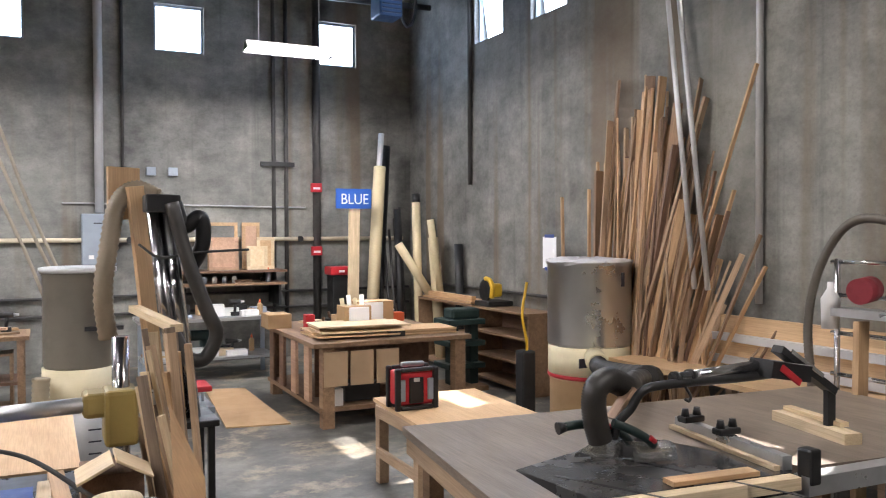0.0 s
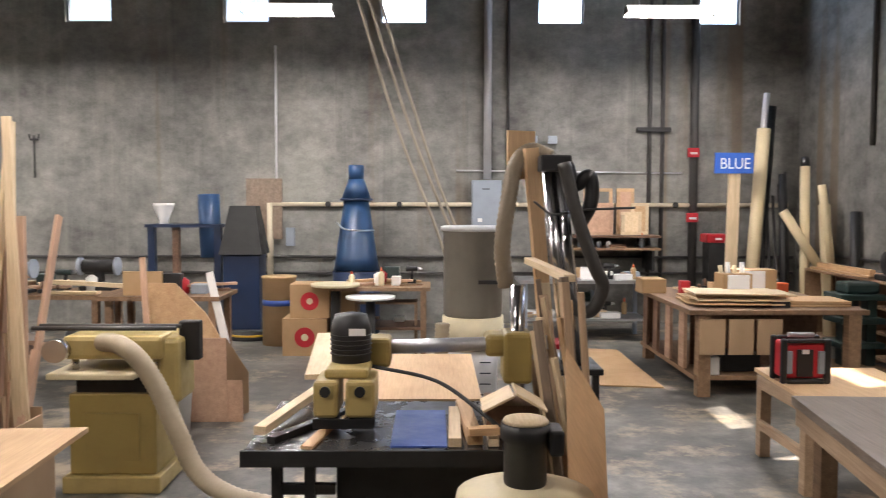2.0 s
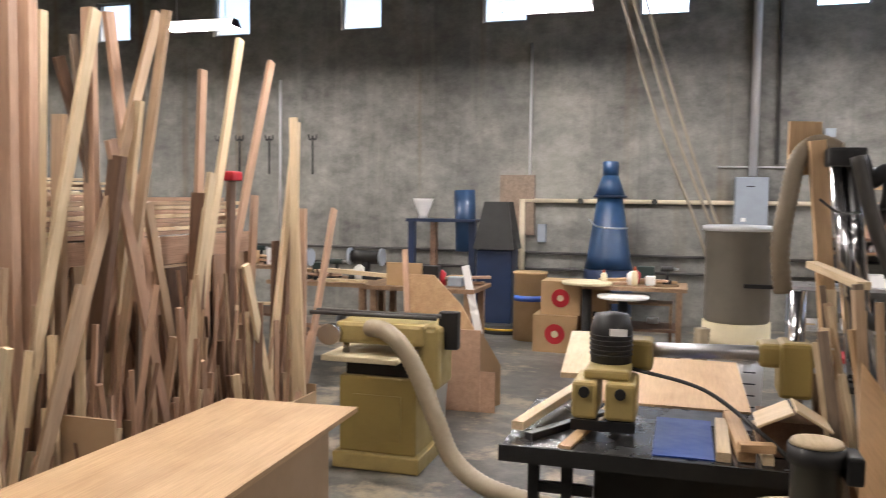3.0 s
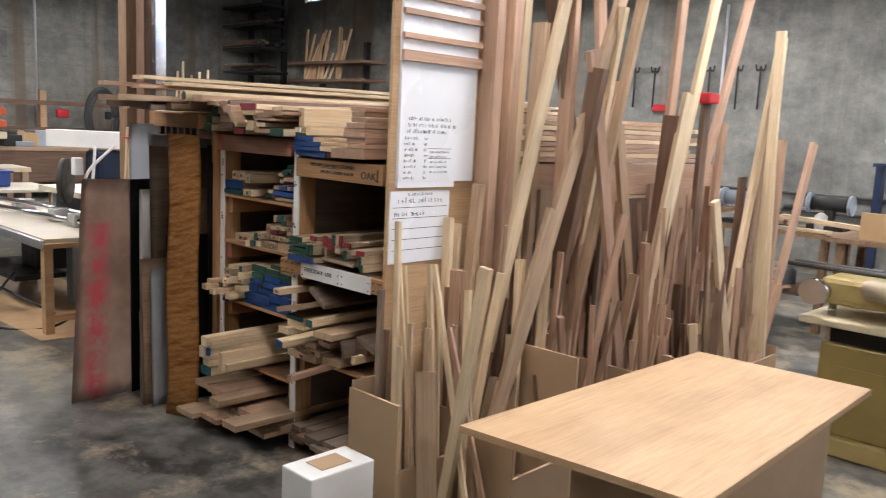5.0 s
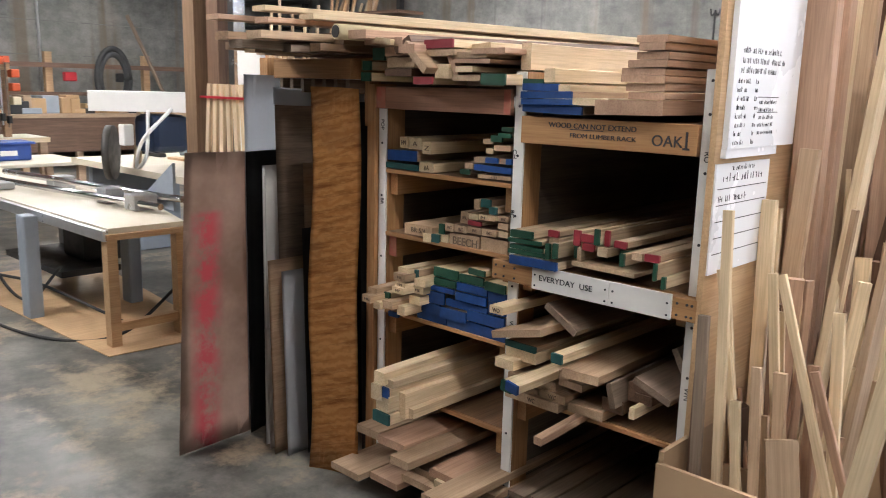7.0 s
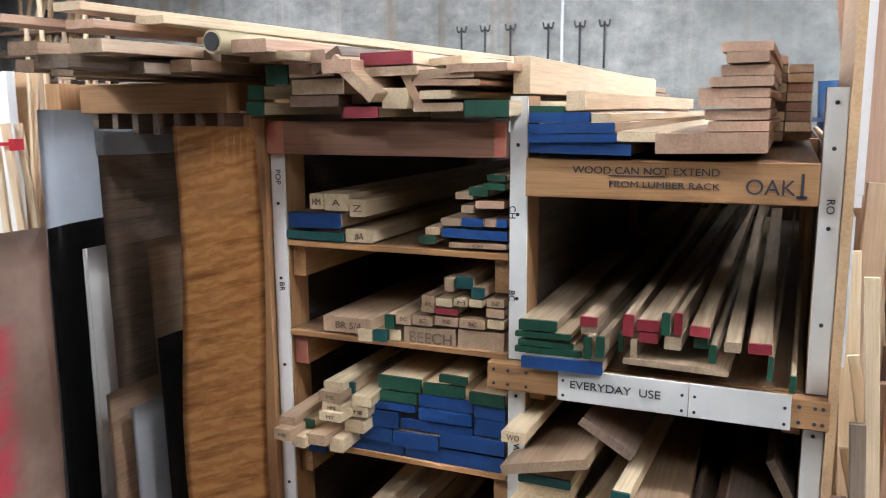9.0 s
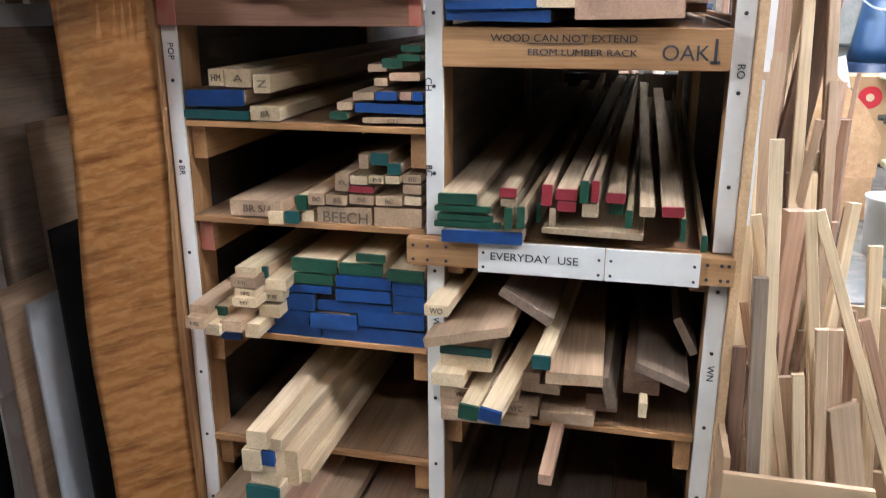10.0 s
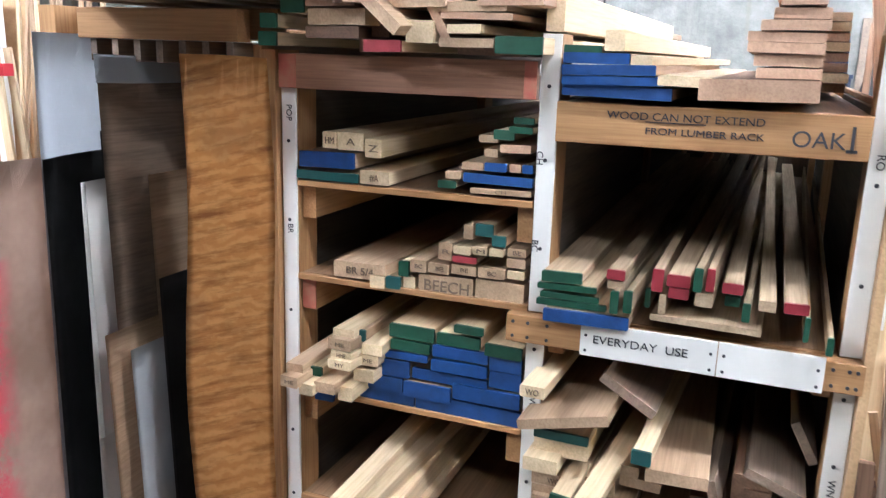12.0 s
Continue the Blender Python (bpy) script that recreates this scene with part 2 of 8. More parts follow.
def smeared_panel(name):
    """Brown hardboard with a broken stripe of old red paint along its front edge."""
    m, nt, b = material(name)
    v = coords(nt, (1, 1, 1), False)
    n1 = noise_tex(nt, v, 1.8, 5, 0.65)
    blot = noise_tex(nt, v, 9.0, 6, 0.75)
    c = ramp(nt, n1, [(0.36, (0.34, 0.24, 0.19)), (0.62, (0.58, 0.45, 0.385))])
    sep = nt.nodes.new("ShaderNodeSeparateXYZ")
    link(nt, v, sep.inputs[0])
    def op(kind, p, q):
        n = nt.nodes.new("ShaderNodeMath"); n.operation = kind
        for sock, val in ((n.inputs[0], p), (n.inputs[1], q)):
            if isinstance(val, float):
                sock.default_value = val
            else:
                link(nt, val, sock)
        return n.outputs[0]
    off = op("ABSOLUTE", op("SUBTRACT", op("ADD", sep.outputs["Y"], 0.49), op("MULTIPLY", sep.outputs["Z"], 0.05)), 0.0)
    mask = op("MULTIPLY", ramp(nt, off, [(0.02, (1, 1, 1)), (0.085, (0, 0, 0))]), ramp(nt, blot, [(0.38, (0, 0, 0)), (0.55, (0.9,) * 3)]))
    mask = op("MULTIPLY", mask, ramp(nt, sep.outputs["Z"], [(0.98, (1, 1, 1)), (1.0, (0, 0, 0))]))
    link(nt, mixed(nt, mask, c, (0.68, 0.13, 0.18)), b.inputs["Base Color"])
    b.inputs["Roughness"].default_value = 0.6
    bump(nt, b, blot, 0.1, 0.003)
    return m


M_PINKB = smeared_panel("faded_red_panel")
M_GLASS, nt_, b_ = material("window_glass")
b_.inputs["Base Color"].default_value = (0.95, 0.97, 1, 1)
b_.inputs["Roughness"].default_value, b_.inputs["IOR"].default_value = 0.02, 1.1
b_.inputs["Transmission Weight"].default_value = 1.0
M_CLEAR, nt_, b_ = material("clear_guard")
b_.inputs["Base Color"].default_value = (0.95, 0.92, 0.85, 1)
b_.inputs["Roughness"].default_value, b_.inputs["Transmission Weight"].default_value = 0.1, 0.95
M_BRIGHTLIGHT = glow("strong_lamp_tube", (0.98, 0.99, 1.0), LAMP_POWER * 1.9)
M_TUBELIGHT = glow("lamp_tube", (1.0, 0.985, 0.955), LAMP_POWER)
# reduced power for the fill fitting added before the rack
M_DIMFILL = glow("dim_fill_tube", (1.0, 0.97, 0.92), LAMP_POWER * 0.35)


# ---- building helpers ----
def box(bm, x0, x1, y0, y1, z0, z1, turn=None):
    vs = [bm.verts.new((x, y, z)) for x in (x0, x1) for y in (y0, y1) for z in (z0, z1)]
    for f in ((0, 1, 3, 2), (4, 6, 7, 5), (0, 4, 5, 1), (2, 3, 7, 6), (0, 2, 6, 4), (1, 5, 7, 3)):
        bm.faces.new([vs[i] for i in f])
    if turn is not None:
        bmesh.ops.transform(bm, matrix=turn, verts=vs)
    return vs


def rbox(bm, x0, x1, y0, y1, z0, z1, r=0.01, seg=2):
    """A box with rounded edges."""
    vs = box(bm, x0, x1, y0, y1, z0, z1)
    es = {e for v in vs for e in v.link_edges}
    bmesh.ops.bevel(bm, geom=list(es), offset=r, segments=seg, affect="EDGES", profile=0.5)


def cyl(bm, p0, p1, r, r2=None, n=16, caps=True):
    p0, p1 = Vector(p0), Vector(p1)
    r2 = r if r2 is None else r2
    q = (p1 - p0).to_track_quat("Z", "Y").to_matrix()
    rings = []
    for p, rad in ((p0, r), (p1, r2)):
        rings.append([bm.verts.new(p + q @ Vector((math.cos(2 * math.pi * i / n) * rad, math.sin(2 * math.pi * i / n) * rad, 0))) for i in range(n)])
    for i in range(n):
        f = bm.faces.new((rings[0][i], rings[0][(i + 1) % n], rings[1][(i + 1) % n], rings[1][i])); f.smooth = True
    if caps:
        bm.faces.new(rings[0][::-1]); bm.faces.new(rings[1])


def lathe(bm, x, y, prof, n=24):
    """Turned body round a vertical axis from (radius, z) pairs."""
    rings = [[bm.verts.new((x + r * math.cos(2 * math.pi * i / n), y + r * math.sin(2 * math.pi * i / n), z)) for i in range(n)] for r, z in prof]
    for a, b in zip(rings, rings[1:]):
        for i in range(n):
            f = bm.faces.new((a[i], a[(i + 1) % n], b[(i + 1) % n], b[i])); f.smooth = True
    bm.faces.new(rings[0][::-1]); bm.faces.new(rings[-1])


def smooth_line(pts, steps=10):
    pts = [Vector(p) for p in pts]
    pts = [pts[0] * 2 - pts[1]] + pts + [pts[-1] * 2 - pts[-2]]
    out = []
    for a, b, c, d in zip(pts, pts[1:], pts[2:], pts[3:]):
        for i in range(steps):
            t = i / steps
            out.append(0.5 * ((2 * b) + (c - a) * t + (2 * a - 5 * b + 4 * c - d) * t * t + (3 * b - a - 3 * c + d) * t ** 3))
    return out + [pts[-2]]


def tube(bm, pts, r, n=10, steps=10, rib=0.0):
    line = smooth_line(pts, steps)
    if rib:
        total = sum((b - a).length for a, b in zip(line, line[1:]))
        want = max(8, int(total / (r * 0.28)))
        line = [line[min(len(line) - 2, int(k * (len(line) - 1) / want))].lerp(line[min(len(line) - 1, int(k * (len(line) - 1) / want) + 1)], (k * (len(line) - 1) / want) % 1) for k in range(want + 1)]
    up, prev = Vector((0.31, 0.2, 0.93)), None
    for k, p in enumerate(line):
        d = (line[min(k + 1, len(line) - 1)] - line[max(k - 1, 0)]).normalized()
        s = d.cross(up).normalized(); u = s.cross(d).normalized(); up = u
        rr = r * (1 + (rib if k % 2 else -rib))
        ring = [bm.verts.new(p + (s * math.cos(2 * math.pi * i / n) + u * math.sin(2 * math.pi * i / n)) * rr) for i in range(n)]
        if prev:
            for i in range(n):
                f = bm.faces.new((prev[i], prev[(i + 1) % n], ring[(i + 1) % n], ring[i])); f.smooth = True
        else:
            bm.faces.new(ring[::-1])
        prev = ring
    bm.faces.new(prev)


PLACE = {}


def thing(name, at, label, category, group=""):
    ob = new(name)
    ob.empty_display_size = 0.1
    ob.location = at
    PLACE[ob] = Matrix.Translation(at)
    return tagged(ob, label, category, group)


def part(name, bm, mat, parent, label=""):
    """One mesh object from world-space geometry, under a thing, a part or a piece of the setting."""
    bmesh.ops.transform(bm, verts=bm.verts, matrix=PLACE[parent].inverted())
    bmesh.ops.recalc_face_normals(bm, faces=bm.faces)
    me = bpy.data.meshes.new(name)
    bm.to_mesh(me); bm.free()
    me.materials.append(mat)
    ob = new(name, me)
    ob.parent = parent
    PLACE[ob] = PLACE[parent]
    return tagged(ob, label)


def boxpart(name, dims, mat, parent, label="", r=0.0):
    bm = bmesh.new()
    if r:
        rbox(bm, *dims, r=r)
    else:
        box(bm, *dims)
    return part(name, bm, mat, parent, label)


def solo(name, bm, mat, label="", category="", group="", kind="", at=None):
    """A one-mesh thing; its origin lies at the middle of its base."""
    bmesh.ops.recalc_face_normals(bm, faces=bm.faces)
    xs = [v.co for v in bm.verts]
    o = Vector(at) if at is not None else Vector(((min(c.x for c in xs) + max(c.x for c in xs)) / 2, (min(c.y for c in xs) + max(c.y for c in xs)) / 2, min(c.z for c in xs)))
    bmesh.ops.translate(bm, verts=bm.verts, vec=-o)
    me = bpy.data.meshes.new(name)
    bm.to_mesh(me); bm.free()
    me.materials.append(mat)
    ob = new(name, me)
    ob.location = o
    PLACE[ob] = Matrix.Translation(o)
    return tagged(ob, label, category, group, kind)


def plank_mesh(name, w, t, length, mat, c=0.002):
    """A board along its own y, with eased long edges."""
    c = min(c, w * 0.2, t * 0.2)
    a, b = w / 2, t / 2
    sec = [(-a + c, -b), (a - c, -b), (a, -b + c), (a, b - c), (a - c, b), (-a + c, b), (-a, b - c), (-a, -b + c)]
    vs = [(x, y, z) for y in (0, length) for x, z in sec]
    fs = [tuple(range(8)), tuple(range(15, 7, -1))] + [(i + 8, (i + 1) % 8 + 8, (i + 1) % 8, i) for i in range(8)]
    me = bpy.data.meshes.new(name)
    me.from_pydata(vs, [], fs)
    me.materials.append(mat)
    return me


def board(p0, p1, w, t, mat, label, name="board", category="board", group="", roll=0.0, end=None, parent=None):
    """A board from p0 to p1: w across, t thick, rolled about its length. end: paint on its near end."""
    p0, p1 = Vector(p0), Vector(p1)
    d = p1 - p0
    y = d.normalized()
    ref = Vector((0, 0, 1)) if abs(y.z) < 0.8 else Vector((0, -1, 0))
    x = y.cross(ref).normalized()
    z = x.cross(y)
    m = Matrix((x, y, z)).transposed().to_4x4()
    m = Matrix.Translation(p0) @ m @ Matrix.Rotation(radians(roll), 4, "Y")
    ob = new(name, plank_mesh(name, w, t, d.length, mat))
    PLACE[ob] = m
    if parent is not None:
        ob.parent = parent
        m = PLACE[parent].inverted() @ m
    ob.matrix_basis = m
    if parent is None:
        tagged(ob, label, category, group)
    elif label:
        tagged(ob, label)
    if end is not None:
        me = plank_mesh("painted_end", w + 0.0015, t + 0.0015, 0.009, end)
        cap = new("painted_end", me)
        cap.parent = ob
        cap.location = (0, -0.003, 0)
    return ob


def letters(parent, text, at, size, facing, mat, depth=0.001, width=None):
    """Writing with the built-in font; at is its lower left corner, facing 'y' looks to -y, 'x' to +x."""
    cu = bpy.data.curves.new("lettering", "FONT")
    cu.body, cu.size, cu.extrude = text, size, depth
    tmp = bpy.data.objects.new("tmp", cu)
    scene.collection.objects.link(tmp)
    me = bpy.data.meshes.new_from_object(tmp.evaluated_get(bpy.context.evaluated_depsgraph_get()))
    bpy.data.objects.remove(tmp)
    me.materials.clear(); me.materials.append(mat)
    ob = new("lettering", me)
    k = 1.0
    if width:
        xs = [v.co.x for v in me.vertices]
        k = width / max(1e-6, max(xs) - min(xs))
    r = Matrix.Rotation(radians(90), 4, "X")
    if facing == "x":
        r = Matrix.Rotation(radians(90), 4, "Z") @ r
    elif facing == "down":
        r = r @ Matrix.Rotation(radians(-90), 4, "Z")
    ob.parent = parent
    ob.matrix_basis = PLACE[parent].inverted() @ Matrix.Translation(at) @ r @ Matrix.Diagonal((k, 1, 1, 1))
    return ob


# ---- the hall ----
XL, XR, YF, YB, ZC = -18.0, 5.06, 11.5, -13.0, 6.6
bm = bmesh.new(); box(bm, XL - 0.2, XR + 0.2, YB - 0.2, YF + 0.2, -0.2, 0)
solo("floor", bm, M_FLOOR, kind="structure", at=(0, 0, 0))
# unseen ceiling, kept dark so it throws little light back
bm = bmesh.new(); box(bm, XL - 0.2, XR + 0.2, YB - 0.2, YF + 0.2, ZC, ZC + 0.2)
for i in range(9):
    x = XL + 1.3 + i * 2.7
    box(bm, x - 0.06, x + 0.06, YB, YF, ZC - 0.35, ZC)
solo("ceiling", bm, M_CEIL, kind="structure", at=(0, 0, 0))


def wall_with_windows(name, axis, at, a0, a1, spans, z0, z1, mat):
    """A wall 0.2 m thick with real openings; spans: (from, to) along it."""
    bm = bmesh.new()
    def slab(p, q, lo, hi):
        if axis == "y":
            box(bm, p, q, at, at + 0.2, lo, hi)
        else:
            box(bm, at, at + 0.2, p, q, lo, hi)
    slab(a0, a1, 0, z0)
    slab(a0, a1, z1, ZC)
    edge = a0
    for p, q in sorted(spans):
        slab(edge, p, z0, z1)
        edge = q
    slab(edge, a1, z0, z1)
    return solo(name, bm, mat, kind="structure", at=(0, 0, 0))


WZ0, WZ1 = 4.22, 4.86
far_windows = [(3.54 - 2.2 * k, 4.19 - 2.2 * k) for k in range(10)]
right_windows = [(8.67 - 1.36 * k, 9.39 - 1.36 * k) for k in range(5)]
wall_with_windows("wall_far", "y", YF, XL, XR, far_windows, WZ0, WZ1, M_WALL)
wall_with_windows("wall_right", "x", XR, YB - 0.2, YF + 0.2, right_windows, WZ0, WZ1, M_WALL)
# wall_back is unseen, set far off so less light bounces into the rack
for nm, dims in (("wall_left", (XL - 0.2, XL, YB - 0.2, YF + 0.2, 0, ZC)), ("wall_back", (XL, XR, YB - 0.2, YB, 0, ZC))):
    bm = bmesh.new(); box(bm, *dims)
    solo(nm, bm, M_WALL, kind="structure", at=(0, 0, 0))


def window(i, axis, p, q):
    w = new("window_%d" % i)
    PLACE[w] = Matrix.Identity(4)
    tagged(w, kind="structure")
    def b(bm, u0, u1, d0, d1, lo, hi):
        if axis == "y":
            box(bm, u0, u1, YF + d0, YF + d1, lo, hi)
        else:
            box(bm, XR + d0, XR + d1, u0, u1, lo, hi)
    bm = bmesh.new()
    for u0, u1, lo, hi in ((p, q, WZ0, WZ0 + 0.03), (p, q, WZ1 - 0.03, WZ1), (p, p + 0.03, WZ0 + 0.03, WZ1 - 0.03), (q - 0.03, q, WZ0 + 0.03, WZ1 - 0.03)):
        b(bm, u0, u1, 0.06, 0.11, lo, hi)
    part("window_frame", bm, M_GREYP, w)
    bm = bmesh.new(); b(bm, p + 0.03, q - 0.03, 0.083, 0.089, WZ0 + 0.03, WZ1 - 0.03)
    part("pane", bm, M_GLASS, w).visible_shadow = False


for i, (p, q) in enumerate(far_windows):
    window(i + 1, "y", p, q)
for i, (p, q) in enumerate(right_windows):
    window(i + 20, "x", p, q)


# ---- hanging lamps and added fill ----
def ceiling_lamp(x, y, z, length=1.16, width=0.3, lit=None):
    """An open fluorescent fitting on two rods; also used for the added fill."""
    t = thing("ceiling_lamp", (x, y, z), "white fluorescent ceiling fitting with lit tubes on rods, unseen ones added", "lamp", "fluorescent fittings")
    a, b = x - length / 2, x + length / 2
    bm = bmesh.new()
    vs = [bm.verts.new(c) for c in ((a, y - width / 2, z), (b, y - width / 2, z), (b, y - 0.06, z + 0.1), (a, y - 0.06, z + 0.1), (a, y + width / 2, z), (b, y + width / 2, z), (b, y + 0.06, z + 0.1), (a, y + 0.06, z + 0.1))]
    for f in ((0, 1, 2, 3), (4, 7, 6, 5), (3, 2, 6, 7), (0, 3, 7, 4), (1, 5, 6, 2)):
        bm.faces.new([vs[k] for k in f])
    bmesh.ops.solidify(bm, geom=bm.faces[:], thickness=0.004)
    part("reflector", bm, M_WHITE, t)
    for s in (-0.07, 0.07):
        bm = bmesh.new(); cyl(bm, (a + 0.02, y + s, z + 0.026), (b - 0.02, y + s, z + 0.026), 0.02, n=8)
        part("tube", bm, lit or M_TUBELIGHT, t)
    for xx in (a + 0.15, b - 0.15):
        bm = bmesh.new(); cyl(bm, (xx, y, z + 0.1), (xx, y, ZC), 0.006, n=6)
        part("rod", bm, M_GALV, t)


for x in (-10.4, -6.06, -1.72, 2.49):
    ceiling_lamp(x, 9.0, 3.78, 0.99, 0.27, M_BRIGHTLIGHT)
# fittings from here on are added out of view to brighten darker areas
ceiling_lamp(2.7, 4.8, 4.4)
ceiling_lamp(-2.1, 4.7, 3.9, lit=M_BRIGHTLIGHT)
for x in (-14.7, -9.6):
    ceiling_lamp(x, 5.6, 4.1 if x < -14 else 3.78, lit=M_BRIGHTLIGHT if x < -14 else None)
for x in (-12.2, -7.1, 2.9):
    ceiling_lamp(x, 0.3, 3.78)
for x, y in ((-2.1, 1.5), (-8.2, 0.9), (-12.5, 3.0)):
    ceiling_lamp(x, y, 3.9)
# added fill in front of the rack, at reduced power
ceiling_lamp(-3.2, -0.9, 3.9, lit=M_DIMFILL)

# ---- lumber rack ----
RY, RB = 2.54, 5.42
rack = thing("lumber_rack", (-4.0, 3.9, 0), "tall timber lumber rack with white front strips, loaded with boards", "rack")


W_OLD = wood("old_pine", (0.29, 0.14, 0.052), (0.47, 0.262, 0.118))
W_REDDISH = wood("reddish_board", (0.15, 0.066, 0.038), (0.30, 0.15, 0.09))


def beam(name, dims, mat=W_OLD, label=""):
    """A straight rack member with its grain along its longest side."""
    x0, x1, y0, y1, z0, z1 = dims
    s = (x1 - x0, y1 - y0, z1 - z0)
    c = ((x0 + x1) / 2, (y0 + y1) / 2, (z0 + z1) / 2)
    if s[2] >= max(s[:2]):
        return board((c[0], c[1], z0), (c[0], c[1], z1), s[0], s[1], mat, label, name, parent=rack)
    if s[0] >= s[1]:
        return board((x0, c[1], c[2]), (x1, c[1], c[2]), s[1], s[2], mat, label, name, parent=rack)
    return board((c[0], y0, c[2]), (c[0], y1, c[2]), s[0], s[2], mat, label, name, parent=rack)


POSTS = ((-4.655, -4.614, 0.0, 1.455), (-3.997, -3.955, 0.0, 1.57), (-3.344, -3.303, 0.0, 1.58))
for x0, x1, z0, z1 in POSTS:
    beam("post", (x0, x1, RY + 0.006, RY + 0.095, z0, z1))
    for a, b in ((z0, 0.884), (0.952, z1)) if x0 > -4.5 else ((z0, z1),):
        strip = beam("front_strip", (x0, x1, RY - 0.004, RY + 0.004, a, b), M_WHITE, "white painted strip with dark nail heads")
        for z in (0.13, 0.33, 0.52, 0.71, 0.86, 1.1, 1.3, 1.46, 1.55):
            if a + 0.02 < z < b - 0.01:
                bm = bmesh.new(); cyl(bm, (x0 + 0.02, RY - 0.006, z), (x0 + 0.02, RY - 0.003, z), 0.0045, n=8)
                part("nail", bm, M_INK, strip)
    for y in (3.95, 5.32):
        beam("post", (x0, x1, y, y + 0.09, 0, 1.43))
beam("post", (-4.705, -4.66, RY - 0.02, RY + 0.09, 0, 1.52))
beam("brace", (-4.735, -4.706, RY - 0.01, RY + 0.05, 1.36, 1.53))
beam("header", (-4.65, -4.0, RY - 0.022, RY - 0.006, 1.43, 1.513), W_REDDISH, "dark reddish header with faded pencil writing")
for x0, x1 in ((-4.648, -4.6), (-4.028, -4.0)):
    beam("paint_mark", (x0, x1, RY - 0.025, RY - 0.022, 1.432, 1.511), M_MARK)
oak = beam("header", (-3.953, -3.346, RY - 0.022, RY + 0.016, 1.345, 1.431), W_OLD, "pine header with handwritten storage rule")
cross = beam("crosspiece", (-4.036, -3.297, RY - 0.042, RY - 0.006, 0.886, 0.95), W_OLD)
for x in (-4.02, -3.985, -3.94, -3.355, -3.325, -3.31):
    for z in (0.9, 0.934):
        bm = bmesh.new(); cyl(bm, (x, RY - 0.045, z), (x, RY - 0.041, z), 0.004, n=8)
        part("nail", bm, M_INK, cross)
for a, b in ((-3.862, -3.575), (-3.573, -3.37)):
    plate = beam("label_plate", (a, b, RY - 0.05, RY - 0.043, 0.882, 0.958), M_WHITE, "white painted label board")
    for x in (a + 0.012, b - 0.012):
        for z in (0.895, 0.93):
            bm = bmesh.new(); cyl(bm, (x, RY - 0.052, z), (x, RY - 0.049, z), 0.0035, n=8)
            part("nail", bm, M_INK, plate)
letters(rack, "EVERYDAY  USE", (-3.835, RY - 0.0505, 0.914), 0.026, "y", M_INK, width=0.2)
letters(rack, "WOOD CAN NOT EXTEND", (-3.845, RY - 0.023, 1.401), 0.022, "y", M_INK, width=0.31)
letters(rack, "FROM LUMBER RACK", (-3.765, RY - 0.023, 1.373), 0.019, "y", M_INK, width=0.23)
boxpart("underline", (-3.765, -3.645, RY - 0.0245, RY - 0.0225, 1.3965, 1.3985), M_INK, rack)
letters(rack, "OAK", (-3.485, RY - 0.023, 1.366), 0.045, "y", M_INK, width=0.095)
bm = bmesh.new()
box(bm, -3.38, -3.374, RY - 0.0245, RY - 0.0225, 1.362, 1.41)
box(bm, -3.387, -3.367, RY - 0.0245, RY - 0.0225, 1.36, 1.366)
part("pen_stroke", bm, M_INK, rack)
for word, x, z in (("POP", -4.628, 1.39), ("BR", -4.628, 1.09), ("CH", -3.985, 1.32), ("BC", -3.985, 1.12), ("WO", -3.97, 0.74), ("RO", -3.318, 1.36), ("WN", -3.318, 0.68)):
    letters(rack, word, (x - 0.012, RY - 0.0045, z), 0.022, "down", M_INK)
# shelves, cleats and cheeks
LEFT_SHELVES, RIGHT_SHELVES = (1.205, 0.962, 0.652, 0.332, 0.07), (1.43, 0.95, 0.488, 0.06)
# shelf boards get darker wood than their edges, deepening bay shade by colour
for z in LEFT_SHELVES:
    beam("shelf", (-4.612, -4.0, RY + 0.014, RB, z - 0.016, z), W_BENCH)
    beam("shelf_edge", (-4.612, -4.0, RY - 0.004, RY + 0.013, z - 0.016, z), W_OLD)
    for x0 in (-4.61, -4.04):
        if z > 0.2:
            beam("cleat", (x0, x0 + 0.037, RY + 0.02, RB, z - 0.1, z - 0.018))
for z in RIGHT_SHELVES:
    beam("shelf", (-3.952, -3.346, RY + 0.02, RB, z - 0.016, z), W_BENCH)
    beam("shelf_edge", (-3.952, -3.346, RY + 0.003, RY + 0.019, z - 0.016, z), W_OLD)
    for x0 in (-3.95, -3.385):
        if 0.2 < z < 1.2:
            beam("cleat", (x0, x0 + 0.037, RY + 0.02, RB, z - 0.1, z - 0.018))
beam("paint_mark", (-4.611, -4.572, RY + 0.015, RY + 0.019, 0.865, 0.944), M_MARK)
# inner cheeks and backs hold the bay shade in their dark wood
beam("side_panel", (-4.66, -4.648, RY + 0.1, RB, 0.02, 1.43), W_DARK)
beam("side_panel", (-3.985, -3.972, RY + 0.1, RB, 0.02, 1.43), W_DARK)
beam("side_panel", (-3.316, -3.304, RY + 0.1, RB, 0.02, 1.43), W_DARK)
beam("side_rail", (-3.3035, -3.288, 3.1, RB, 1.27, 1.445), W_PINK)
beam("side_rail", (-3.3035, -3.288, 3.1, RB, 1.05, 1.265), W_TAN)
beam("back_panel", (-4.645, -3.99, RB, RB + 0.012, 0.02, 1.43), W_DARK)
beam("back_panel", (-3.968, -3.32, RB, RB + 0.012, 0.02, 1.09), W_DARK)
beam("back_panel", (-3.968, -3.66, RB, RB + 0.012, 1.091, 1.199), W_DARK)
